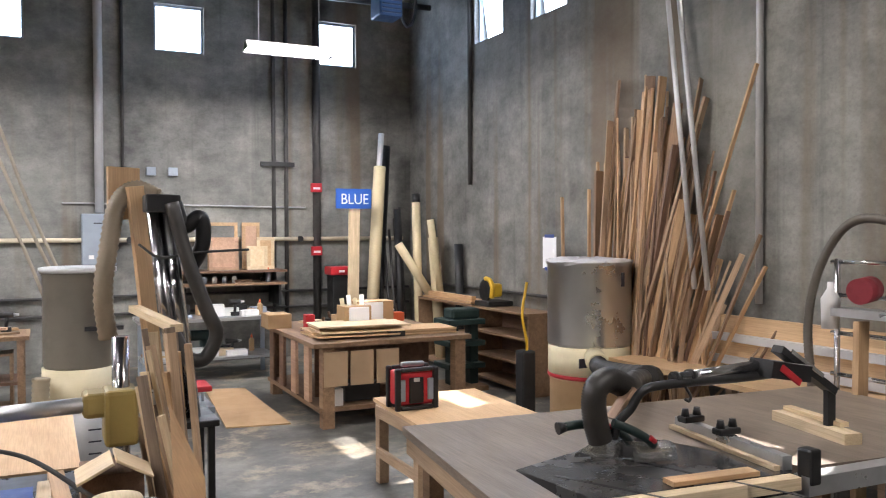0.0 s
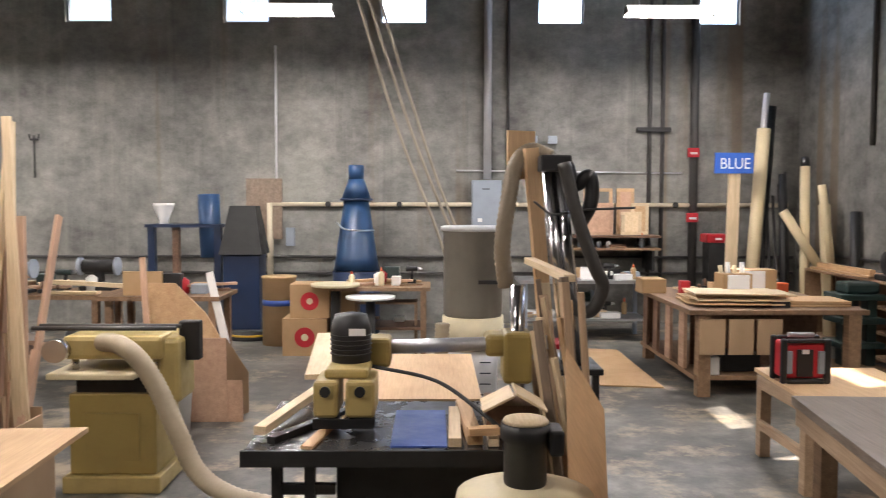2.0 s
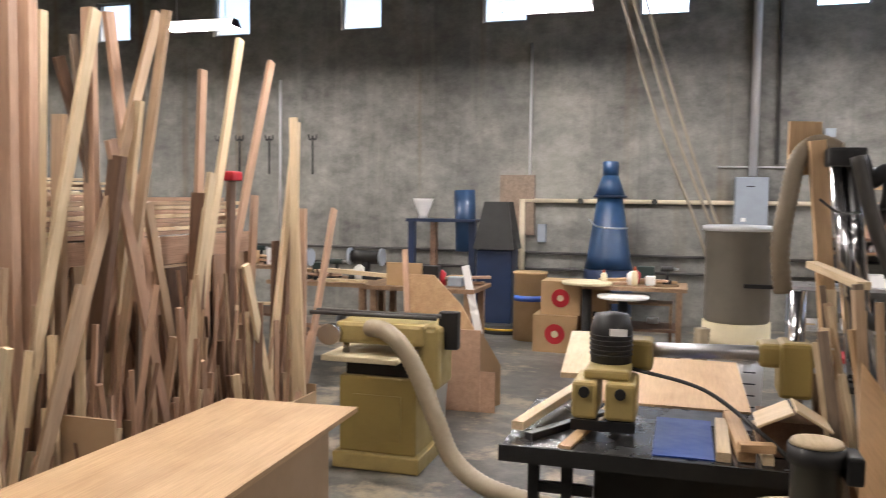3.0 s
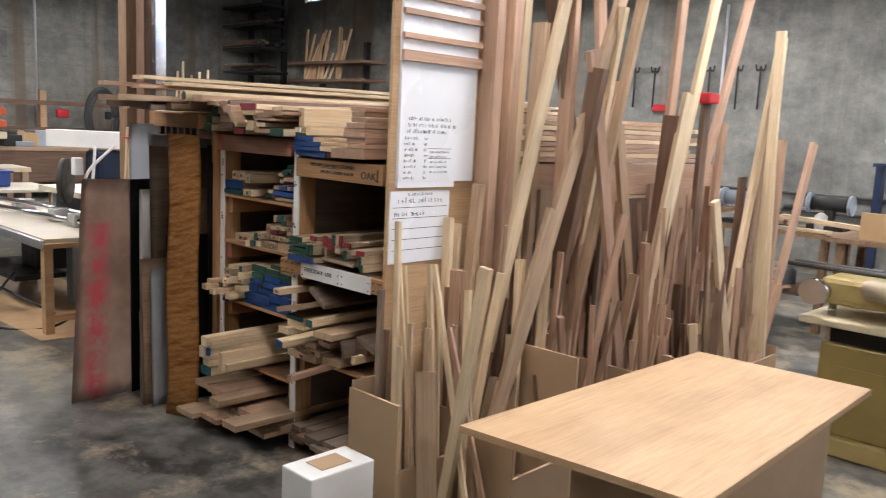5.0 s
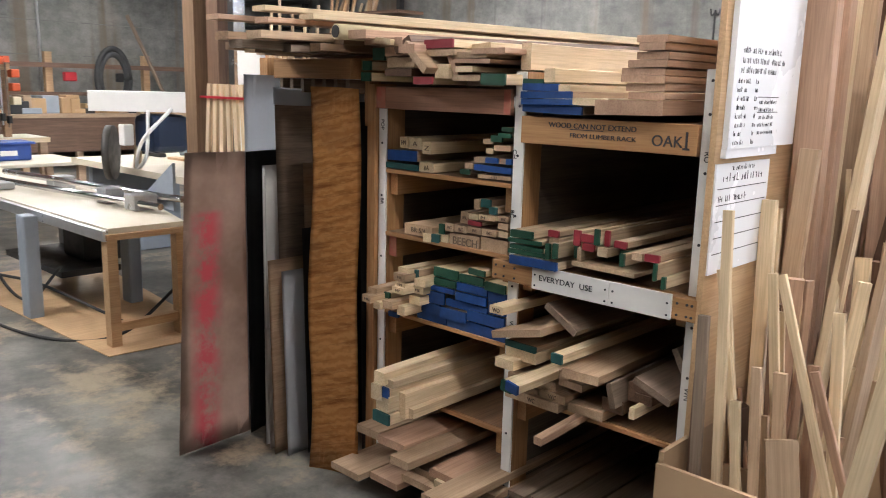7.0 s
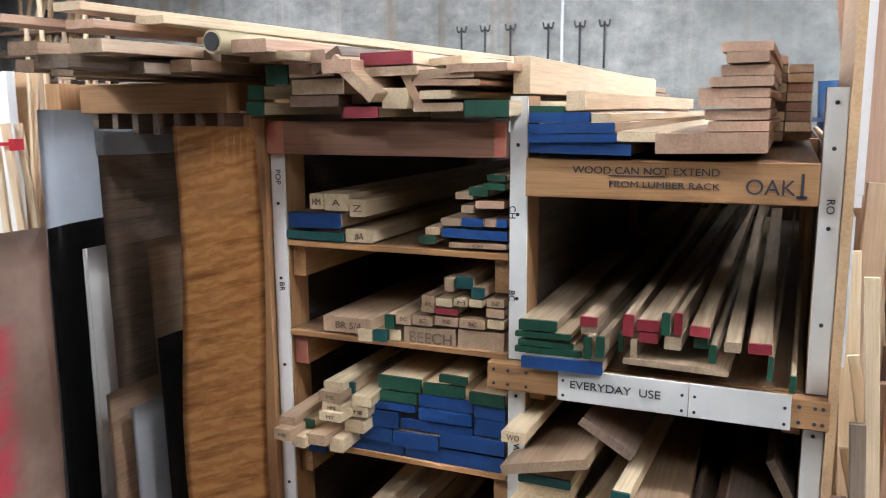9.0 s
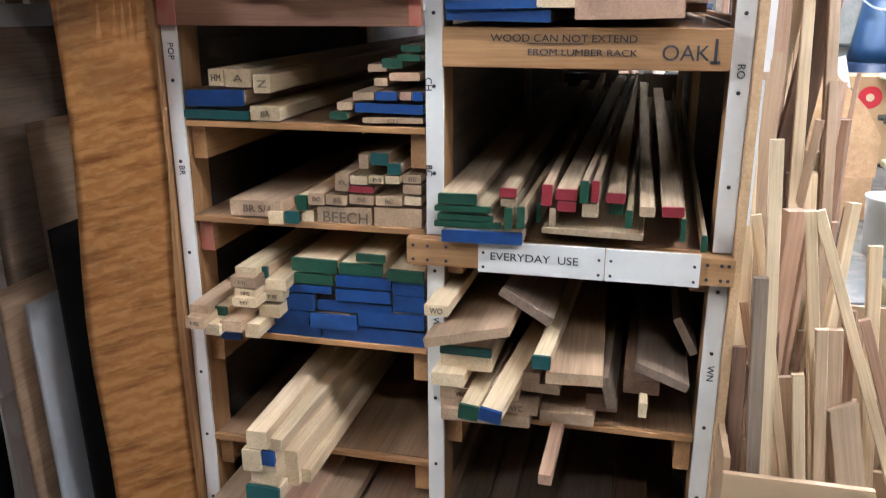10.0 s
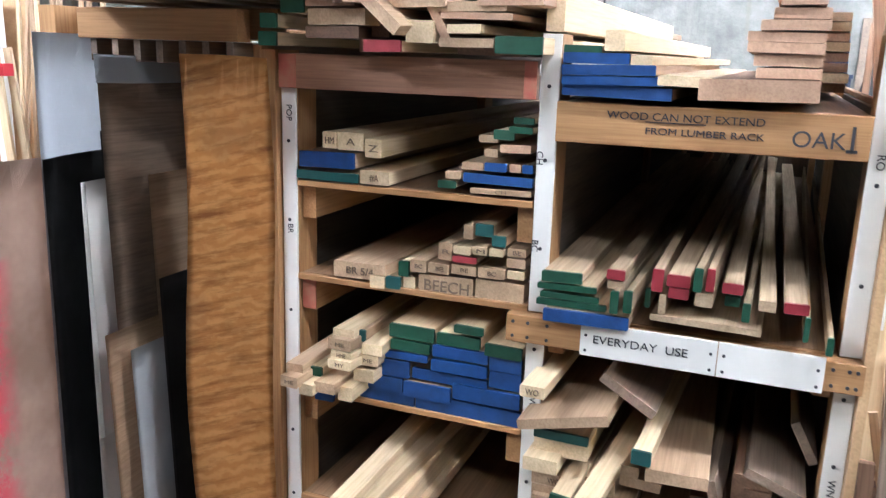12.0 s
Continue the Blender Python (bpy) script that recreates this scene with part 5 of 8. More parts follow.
bm = bmesh.new(); tube(bm, [(2.0, 2.64, 0.92), (1.975, 2.64, 1.0), (1.965, 2.64, 1.08), (1.98, 2.64, 1.14), (2.04, 2.65, 1.165), (2.12, 2.68, 1.14), (2.22, 2.75, 1.1), (2.4, 2.95, 1.06), (2.7, 3.3, 1.0), (3.1, 3.7, 0.92)], 0.05, n=14, rib=0.05)
part("hose", bm, M_DHOSE, guard, "black ribbed dust hose")
board((2.07, 2.66, 1.0), (2.17, 2.66, 1.12), 0.06, 0.02, W_PINK, "small wooden block", "mount_block", parent=guard)
for p0, p1, w, t in (((3.3, 2.9, 0.845), (3.19, 2.4, 0.845), 0.09, 0.05), ((3.33, 2.88, 0.882), (3.26, 2.5, 0.882), 0.05, 0.022)):
    board(p0, p1, w, t, W_LIGHT, "pale stepped wooden jig lying on the saw table", "jig", "jig")

# ---- low table with a jobsite radio ----
low = thing("low_table", (2.4, 4.95, 0), "low pale wooden table with square legs", "table")
bm = bmesh.new(); outline(bm, [(2.03, 4.5), (2.09, 5.42), (2.9, 5.4), (2.86, 4.3)], 0.565, 0.59)
part("tabletop", bm, W_PLY, low)
for x, y in ((2.05, 4.55), (2.09, 5.3), (2.78, 4.4), (2.82, 5.3)):
    boxpart("leg", (x, x + 0.07, y, y + 0.07, 0.003, 0.564), W_TAN, low)
boxpart("apron", (2.06, 2.085, 4.62, 5.3, 0.48, 0.564), W_TAN, low)
boxpart("stretcher", (2.07, 2.1, 4.62, 5.3, 0.2, 0.26), W_TAN, low)
boxpart("apron", (2.12, 2.78, 4.42, 4.445, 0.48, 0.564), W_TAN, low)
radio = thing("jobsite_radio", (2.2, 4.98, 0.59), "red and black jobsite radio with grey corner guards on the table", "radio")
boxpart("body", (2.04, 2.36, 4.9, 5.06, 0.625, 0.88), M_REDP, radio, r=0.02)
boxpart("speaker_panel", (2.14, 2.26, 4.885, 4.9, 0.64, 0.83), M_BLACK, radio, r=0.004)
boxpart("logo_bar", (2.175, 2.225, 4.879, 4.885, 0.8, 0.83), M_WHITE, radio)
for x in (2.045, 2.29):
    boxpart("speaker", (x + 0.005, x + 0.06, 4.88, 4.9, 0.66, 0.82), M_GREYP, radio, r=0.006)
for x in (2.02, 2.34):
    for y in (4.87, 5.05):
        boxpart("corner_guard", (x, x + 0.045, y, y + 0.045, 0.593, 0.905), M_BLACK, radio, r=0.012)
for y in (4.87, 5.05):
    boxpart("cage_bar", (2.065, 2.34, y, y + 0.04, 0.593, 0.625), M_BLACK, radio, r=0.01)
    boxpart("cage_bar", (2.065, 2.34, y, y + 0.04, 0.875, 0.905), M_BLACK, radio, r=0.01)
boxpart("handle", (2.1, 2.3, 4.95, 4.99, 0.905, 0.94), M_STEEL, radio, r=0.012)
radio.scale = (0.85, 0.85, 0.9)

# ---- big workbench with cupboards and stacked panels ----
wb2 = thing("workbench", (2.9, 7.9, 0), "large old wooden workbench with open shelf and hanging panels", "workbench")
boxpart("top", (2.13, 3.72, 6.98, 8.95, 0.735, 0.78), W_BENCH, wb2, r=0.006)
for x, y in ((2.22, 7.0), (3.55, 7.0), (2.22, 8.8), (3.55, 8.8)):
    boxpart("leg", (x, x + 0.11, y, y + 0.11, 0.003, 0.734), W_BENCH, wb2)
boxpart("lower_shelf", (2.19, 3.68, 7.02, 8.9, 0.15, 0.19), W_BENCH, wb2)
boxpart("back_panel", (2.3, 3.5, 7.5, 7.52, 0.2, 0.73), W_BROWN, wb2)
for x in (2.22, 2.47, 2.72):
    boxpart("hanging_panel", (x, x + 0.22, 6.955, 6.975, 0.39, 0.7), W_MDF, wb2)
for y in (7.3, 7.75, 8.2, 8.6):
    boxpart("side_board", (2.18, 2.21, y, y + 0.16, 0.2, 0.73), W_PINK if y < 8 else W_BROWN, wb2)
rnd = random.Random(8)
for k in range(7):
    x, y = 2.2 + rnd.uniform(0, 0.2), 7.1 + rnd.uniform(0, 0.2)
    board((x, y + 0.3, 0.792 + 0.018 * k), (x + 0.8, y + 0.25, 0.792 + 0.018 * k), 0.5, 0.016, rnd.choice((W_PLY, W_LIGHT, W_TAN)), "thin plywood offcut in a flat stack on the bench", "plywood_offcut", "panel", "panels on the bench")
for k in range(3):
    board((3.1, 7.4, 0.792 + 0.018 * k), (3.65, 7.38, 0.792 + 0.018 * k), 0.45, 0.016, W_PINE, "thin plywood offcut in a flat stack on the bench", "plywood_offcut", "panel", "panels on the bench")
for nm, dims, mat, lab, cat in (
        ("jug", (2.3, 2.43, 7.05, 7.13, 0.192, 0.35), M_WHITE, "white plastic jug on the bench's lower shelf", "jug"),
        ("carton", (2.62, 2.9, 7.55, 7.8, 0.781, 1.05), M_CARD, "open brown carton with rolls and papers on the bench", "box"),
        ("paper_pad", (2.66, 2.87, 7.53, 7.545, 0.79, 1.04), M_BOARD, "white paper sheet hanging in front of a carton", "paper"),
        ("carton", (2.05, 2.3, 8.3, 8.6, 0.781, 0.93), M_CARD, "low brown carton on the bench", "box"),
        ("tape_block", (2.92, 3.08, 7.12, 7.22, 0.781, 0.84), M_BLACK, "dark sanding block on the bench", "tool"),
        ("black_case", (2.5, 2.85, 7.2, 7.45, 0.192, 0.36), M_BLACK, "black tool case on the lower shelf", "case"),
        ("red_can", (2.42, 2.52, 8.2, 8.3, 0.781, 0.92), M_REDP, "small red can on the bench", "can"),
        ("spray_can", (3.5, 3.62, 8.4, 8.52, 0.781, 0.88), M_ORANGE, "orange red cap on the bench", "cap")):
    bm = bmesh.new(); rbox(bm, *dims, r=0.008)
    solo(nm, bm, mat, lab, cat)
for k in range(4):
    bm = bmesh.new(); cyl(bm, (2.66 + 0.06 * k, 7.66, 0.9), (2.64 + 0.07 * k, 7.7, 1.12 + 0.03 * (k % 2)), 0.022, n=10)
    solo("paper_roll", bm, M_WHITE if k % 2 else M_TUBE, "paper roll standing in the carton", "roll", "rolls in the carton")
bm = bmesh.new(); outline(bm, [(1.45, 7.45), (2.02, 7.35), (2.02, 9.3), (1.6, 9.4)], 0.002, 0.014)
solo("floor_mat", bm, M_CARD, "worn brown mat lying on the concrete floor", "mat")
cart = thing("rolling_cart", (1.15, 7.9, 0), "low rolling cart with a red tray", "cart")
boxpart("deck", (0.95, 1.4, 7.7, 8.3, 0.1, 0.16), M_GREYP, cart)
boxpart("tray", (1.0, 1.38, 7.72, 8.1, 0.3, 0.35), M_REDP, cart, r=0.01)
for x, y in ((0.98, 7.74), (1.34, 7.74), (0.98, 8.24), (1.34, 8.24)):
    bm = bmesh.new(); cyl(bm, (x, y, 0.05), (x + 0.03, y, 0.05), 0.045, n=14)
    part("castor", bm, M_RUBBER, cart)
for x in (1.02, 1.33):
    boxpart("upright", (x, x + 0.025, 8.0, 8.025, 0.16, 0.3), M_STEEL, cart)

# ---- far wall shelf and what hangs there ----
sh = thing("wall_shelf", (2.3, 11.2, 1.05), "wall shelf of dark boards carrying sample doors", "shelf")
for z in (1.25, 1.08):
    boxpart("board", (1.5, 2.95, 10.85, 11.48, z, z + 0.03), W_BROWN if z > 1.2 else W_BENCH, sh)
for x in (1.6, 2.85):
    boxpart("bracket", (x, x + 0.03, 10.9, 11.48, 0.8, 1.08), M_CAST, sh)


def sample_door(x0, x1, z0, z1, mat, inner, y=11.05):
    t = thing("sample_door", ((x0 + x1) / 2, y, z0), "small sample cabinet door with frame and panel", "cabinet door", "sample doors")
    w = 0.045
    for d in ((x0, x1, z0, z0 + w), (x0, x1, z1 - w, z1), (x0, x0 + w, z0 + w, z1 - w), (x1 - w, x1, z0 + w, z1 - w)):
        boxpart("rail", (d[0], d[1], y, y + 0.022, d[2], d[3]), mat, t)
    boxpart("panel", (x0 + w, x1 - w, y + 0.008, y + 0.014, z0 + w, z1 - w), inner, t)


sample_door(1.94, 2.33, 1.282, 1.72, W_PINK, W_PINK, 11.0)
sample_door(1.96, 2.36, 1.282, 1.92, W_PINE, M_WALL, 11.2)
sample_door(2.42, 2.66, 1.282, 1.92, W_PINE, W_PINK, 11.2)
sample_door(2.44, 2.72, 1.282, 1.6, W_LIGHT, W_LIGHT, 11.0)
sample_door(2.6, 2.84, 1.282, 1.72, W_LIGHT, W_PINE, 11.1)
for k in range(5):
    bm = bmesh.new(); lathe(bm, 1.75 + 0.13 * k, 11.0, [(0.03, 1.111), (0.035, 1.17), (0.02, 1.2)], 12)
    solo("jar", bm, M_GREYP if k % 2 else M_WHITE, "small jar on the lower wall shelf", "jar", "jars on the shelf")
side = thing("side_bench", (2.2, 10.3, 0), "grey steel bench cluttered with sheets and tools", "bench")
boxpart("top", (0.95, 2.6, 9.9, 10.6, 0.72, 0.76), M_STEEL, side)
boxpart("lower_shelf", (1.0, 2.55, 9.95, 10.55, 0.25, 0.28), M_STEEL, side)
for x in (1.0, 2.5):
    for y in (9.95, 10.5):
        boxpart("leg", (x, x + 0.05, y, y + 0.05, 0.003, 0.719), M_GREYP, side)
rnd = random.Random(4)
for k in range(16):
    x, y = rnd.uniform(1.05, 2.4), rnd.uniform(9.98, 10.4)
    z = 0.281 if k > 9 else 0.761
    bm = bmesh.new(); rbox(bm, x, x + rnd.uniform(0.1, 0.35), y, y + rnd.uniform(0.08, 0.15), z, z + rnd.uniform(0.03, 0.16), r=0.006)
    solo("stock_piece", bm, rnd.choice((W_LIGHT, W_PINE, M_WHITE, M_GREYP, M_WHITE, M_BLACK)), "small offcut or tool lying on the steel bench", "offcut", "clutter on the steel bench")

# blue sign on its post
sign = thing("sign_post", (3.76, 10.4, 0), "blue sign board on a pale wooden post", "sign")
board((3.72, 10.42, 0.003), (3.76, 10.42, 2.12), 0.15, 0.04, W_LIGHT, "", "post", parent=sign)
boxpart("sign_board", (3.49, 3.985, 10.37, 10.395, 2.1, 2.365), M_SIGN, sign, "blue painted board")
letters(sign, "BLUE", (3.55, 10.368, 2.16), 0.2, "y", M_WHITE, width=0.38)


def leaning(name, p0, p1, r, mat, label, group="long tubes in the corner", r2=None):
    bm = bmesh.new(); cyl(bm, p0, p1, r, r2, n=14)
    return solo(name, bm, mat, label, "tube", group)


leaning("cardboard_tube", (4.0, 10.5, 0.003), (4.25, 10.72, 2.7), 0.085, M_TUBE, "thick cream cardboard tube leaning in the corner")
leaning("steel_tube", (4.18, 10.66, 2.2), (4.29, 10.75, 3.17), 0.04, M_GALV, "grey steel tube standing inside a card tube")
leaning("black_tube", (4.2, 10.8, 0.003), (4.43, 10.95, 3.02), 0.075, M_BLACK, "black plastic tube leaning in the corner")
leaning("cardboard_tube", (4.62, 10.2, 0.003), (4.64, 10.35, 2.2), 0.06, M_TUBE, "cream cardboard tube leaning in the corner")
leaning("steel_tube", (4.63, 10.32, 2.19), (4.64, 10.35, 2.3), 0.055, M_BLACK, "dark cap on a card tube in the corner")
leaning("black_tube", (4.45, 10.4, 0.003), (4.5, 10.7, 2.1), 0.05, M_BLACK, "black plastic tube leaning in the corner")
leaning("cardboard_tube", (4.8, 9.9, 0.003), (4.83, 10.2, 1.7), 0.07, M_TUBE, "cream cardboard tube leaning in the corner")
leaning("black_tube", (4.95, 9.6, 0.003), (4.97, 9.7, 1.62), 0.06, M_BLACK, "black plastic tube leaning in the corner")
leaning("log", (4.75, 10.1, 0.9), (4.35, 10.3, 1.62), 0.06, M_TUBE, "short pale branch lodged between the tubes")
leaning("log", (4.85, 10.0, 0.9), (4.72, 10.05, 1.95), 0.05, M_TUBE, "short pale branch lodged between the tubes")
for k in range(5):
    leaning("rod", (4.3 + 0.07 * k, 10.55, 0.003), (4.28 + 0.08 * k, 10.85, 1.5 + 0.16 * k), 0.02, M_DARKPIPE, "thin dark rod leaning in the corner")

# ---- pipes, conduits and boxes on the walls ----
def wall_pipe(name, p0, p1, r, mat, label):
    bm = bmesh.new(); cyl(bm, p0, p1, r, n=10)
    return solo(name, bm, mat, label, "pipe", "pipes on the walls")


wall_pipe("pipe", (-2.42, YF - 0.06, 1.69), (4.9, YF - 0.06, 1.69), 0.032, M_PIPE, "long cream pipe along the concrete wall")
wall_pipe("pipe", (-2.42, YF - 0.06, 0.4), (-2.42, YF - 0.06, 1.71), 0.045, M_PIPE, "cream pipe dropping down the concrete wall")
for x in (-1.6, -0.6, 1.0, 2.2, 3.3):
    wall_pipe("pipe_strap", (x, YF - 0.1, 1.69), (x, YF, 1.69), 0.042, M_CAST, "dark strap holding the cream pipe")
wall_pipe("conduit", (0.64, YF - 0.06, 2.05), (0.64, YF - 0.06, ZC), 0.055, M_GALV, "bright galvanised conduit up the wall")
wall_pipe("conduit", (0.93, YF - 0.03, 2.2), (0.93, YF - 0.03, ZC), 0.022, M_DARKPIPE, "thin dark conduit up the wall")
wall_pipe("conduit", (2.93, YF - 0.04, 0.4), (2.93, YF - 0.04, ZC), 0.03, M_DARKPIPE, "dark conduit up the wall")
wall_pipe("conduit", (3.11, YF - 0.04, 0.4), (3.11, YF - 0.04, ZC), 0.03, M_DARKPIPE, "dark conduit up the wall")
wall_pipe("downpipe", (3.55, YF - 0.07, 0.2), (3.55, YF - 0.07, ZC), 0.06, M_DARKPIPE, "thick black downpipe on the wall")
wall_pipe("conduit", (-2.33, YF - 0.03, 1.75), (-2.33, YF - 0.03, 3.9), 0.018, M_GALV, "dull galvanised conduit up the wall")
wall_pipe("conduit", (-6.26, YF - 0.03, 1.2), (-6.26, YF - 0.03, 3.5), 0.02, M_GALV, "thin galvanised conduit up the wall")
for z in (0.95, 0.72):
    wall_pipe("pipe", (-17.5, YF - 0.05, z), (5.0, YF - 0.05, z), 0.02, M_DARKPIPE, "thin dark pipe low along the wall")
    wall_pipe("pipe", (XR - 0.05, 4.0, z + 0.1), (XR - 0.05, 11.3, z + 0.1), 0.02, M_DARKPIPE, "thin dark pipe low along the wall")
wall_pipe("pipe", (0.2, YF - 0.03, 2.17), (3.4, YF - 0.03, 2.14), 0.012, M_GALV, "thin bright air line along the wall")
wall_pipe("conduit", (XR - 0.04, 4.63, 1.2), (XR - 0.04, 4.63, ZC), 0.03, M_GALV, "galvanised conduit up the wall")
wall_pipe("conduit", (XR - 0.03, 9.48, 2.4), (XR - 0.03, 9.48, ZC), 0.03, M_DARKPIPE, "dark conduit up the wall")
wall_pipe("pipe", (1.5, 10.9, 5.0), (4.9, 10.4, 4.92), 0.04, M_DARKPIPE, "dark pipe hung below the roof")
bm = bmesh.new(); box(bm, 2.74, 3.22, YF - 0.09, YF - 0.03, 2.72, 2.78)
solo("pipe_clamp", bm, M_CAST, "black steel bracket across two conduits", "bracket")
for z, mat in ((2.36, M_REDP), (1.45, M_REDP)):
    bm = bmesh.new(); rbox(bm, 3.44, 3.6, YF - 0.17, YF - 0.12, z, z + 0.13, r=0.008)
    s = solo("alarm_sign", bm, M_REDP, "small red and white notice on the downpipe", "sign", "red notices")
    boxpart("white_bar", (3.47, 3.57, YF - 0.175, YF - 0.171, z + 0.04, z + 0.07), M_WHITE, s)
bm = bmesh.new(); rbox(bm, 3.58, 3.9, 10.9, 11.2, 1.18, 1.3, r=0.02)
tb = solo("tool_box", bm, M_REDP, "red tool box with a pale latch standing on a stand", "tool box")
boxpart("latch", (3.7, 3.78, 10.885, 10.9, 1.22, 1.25), M_WHITE, tb)
boxpart("stand", (3.62, 3.86, 10.92, 11.18, 0.003, 1.179), M_CAST, tb)
boxp = thing("electrical_cabinet", (0.62, 11.4, 1.36), "grey electrical cabinet with a handle on the wall", "cabinet")
boxpart("body", (0.42, 0.83, 11.3, YF, 1.37, 2.03), M_GREYP, boxp, r=0.008)
boxpart("door", (0.435, 0.815, 11.285, 11.299, 1.385, 1.97), M_GREYP, boxp)
boxpart("handle", (0.56, 0.66, 11.275, 11.285, 1.9, 1.915), M_INK, boxp)
boxpart("label", (0.5, 0.56, 11.28, 11.285, 1.45, 1.5), M_WHITE, boxp)
for x in (-2.2, 1.22, 1.5):
    bm = bmesh.new(); rbox(bm, x, x + 0.12, YF - 0.07, YF, 1.1 if x < 0 else 2.55, 1.36 if x < 0 else 2.66, r=0.006)
    solo("junction_box", bm, M_GREYP, "small grey junction box on the wall", "junction box", "junction boxes")
heater = thing("unit_heater", (4.2, 10.3, 4.75), "blue unit heater hung in the corner under the roof", "heater")
boxpart("body", (4.02, 4.35, 10.1, 10.45, 4.66, 5.0), M_CYC, heater, r=0.02)
for k in range(5):
    boxpart("louvre", (4.05, 4.32, 10.085, 10.1, 4.7 + k * 0.055, 4.72 + k * 0.055), M_NAVY, heater)
bm = bmesh.new(); cyl(bm, (4.18, 10.28, 5.0), (4.18, 10.28, ZC), 0.012, n=8)
part("hanger", bm, M_DARKPIPE, heater)
bm = bmesh.new(); tube(bm, [(4.36, 10.3, 4.85), (4.5, 10.3, 4.6), (4.62, 10.3, 4.8), (4.6, 10.3, 5.3)], 0.02, n=8)
part("cable", bm, M_RUBBER, heater)
# hooks, racks and notices on the far wall
for x in (-7.66, -7.32, -6.96, -6.44, -6.02, -5.7):
    h = thing("clamp_hook", (x, YF - 0.05, 2.1), "thin steel clamp hanging on the wall", "clamp", "clamps on the wall")
    bm = bmesh.new(); cyl(bm, (x, YF - 0.06, 2.05), (x, YF - 0.06, 2.64), 0.014, n=8)
    part("bar", bm, M_CAST, h)
    bm = bmesh.new(); tube(bm, [(x - 0.07, YF - 0.06, 2.66), (x - 0.05, YF - 0.06, 2.58), (x, YF - 0.06, 2.6), (x + 0.05, YF - 0.06, 2.58), (x + 0.07, YF - 0.06, 2.66)], 0.012, n=6)
    part("jaw", bm, M_CAST, h)
bm = bmesh.new(); rbox(bm, -7.3, -7.0, YF - 0.1, YF - 0.02, 2.0, 2.1, r=0.02)
solo("red_bracket", bm, M_REDP, "red plastic holder on the wall", "holder")
card = thing("notice_card", (4.98, 7.7, 1.3), "white notice card held by blue tape", "card")
boxpart("card", (XR - 0.17, XR - 0.16, 7.27, 7.52, 1.38, 1.72), M_BOARD, card)
boxpart("tape", (XR - 0.173, XR - 0.17, 7.3, 7.48, 1.71, 1.745), M_BLUEP, card)
boxpart("tape", (XR - 0.173, XR - 0.17, 7.3, 7.48, 1.355, 1.39), M_BLUEP, card)
boxpart("post", (XR - 0.16, XR - 0.14, 7.38, 7.41, 0.003, 1.7), M_DARKPIPE, card)

def prism(bm, pts, y0, y1):
    """A flat shape drawn in x and z, given a thickness along y."""
    a = [bm.verts.new((x, y0, z)) for x, z in pts]; b = [bm.verts.new((x, y1, z)) for x, z in pts]
    bm.faces.new(a); bm.faces.new(b[::-1])
    n = len(pts)
    for i in range(n):
        bm.faces.new((a[i], b[i], b[(i + 1) % n], a[(i + 1) % n]))


# ---- right-hand side: shelves, collector, lumber, bench ----
def open_shelf(x0, x1, y0, y1, h, levels, label):
    t = thing("open_shelf", ((x0 + x1) / 2, (y0 + y1) / 2, 0), label, "shelf", "shelves by the wall")
    for y in (y0, y1 - 0.025):
        boxpart("side", (x0, x1, y, y + 0.025, 0.003, h), W_BENCH, t)
    for k in range(levels + 1):
        z = 0.06 + (h - 0.09) * k / levels
        boxpart("shelf_board", (x0, x1, y0 + 0.025, y1 - 0.025, z, z + 0.025), W_BENCH, t)
    boxpart("back", (x1 - 0.012, x1 - 0.001, y0 + 0.026, y1 - 0.026, 0.06, h - 0.01), W_BROWN, t)


open_shelf(4.6, 5.0, 7.35, 8.6, 0.9, 3, "open brown wooden shelf unit, mostly empty")
open_shelf(4.6, 5.0, 8.62, 10.2, 0.9, 2, "open brown wooden shelf unit, mostly empty")
boxes = ((4.62, 4.98, 8.7, 10.1, 0.902, 0.925), (4.66, 4.72, 8.75, 10.0, 0.927, 0.99))
for d in boxes:
    bm = bmesh.new(); box(bm, *d)
    solo("board", bm, W_PINE, "pine board lying on the shelf unit", "board")
saw2 = thing("mitre_saw", (4.75, 8.45, 0.9), "yellow and black mitre saw on the shelf unit", "saw")
bm = bmesh.new(); cyl(bm, (4.7, 8.5, 1.08), (4.74, 8.5, 1.08), 0.13, n=24)
part("blade_guard", bm, M_BLACK, saw2)
boxpart("base", (4.62, 4.95, 8.25, 8.6, 0.903, 0.96), M_CAST, saw2, r=0.01)
bm = bmesh.new(); tube(bm, [(4.72, 8.36, 1.0), (4.72, 8.34, 1.12), (4.72, 8.4, 1.2), (4.72, 8.5, 1.22)], 0.03, n=8)
part("handle", bm, M_YELLOW, saw2)
boxpart("motor", (4.76, 4.9, 8.4, 8.55, 1.0, 1.16), M_YELLOW, saw2, r=0.03)
gs = thing("grinder_stand", (4.15, 8.15, 0), "dark green grinder stand on a wooden base", "machine")
boxpart("base", (3.95, 4.45, 7.95, 8.5, 0.003, 0.06), W_BENCH, gs)
boxpart("column", (4.05, 4.15, 8.1, 8.25, 0.06, 0.8), M_GREENP, gs, r=0.01)
boxpart("column", (4.3, 4.4, 8.1, 8.25, 0.06, 0.8), M_GREENP, gs, r=0.01)
for z in (0.25, 0.5, 0.74):
    boxpart("shelf", (3.98, 4.44, 8.0, 8.4, z, z + 0.06), M_GREENP, gs, r=0.01)
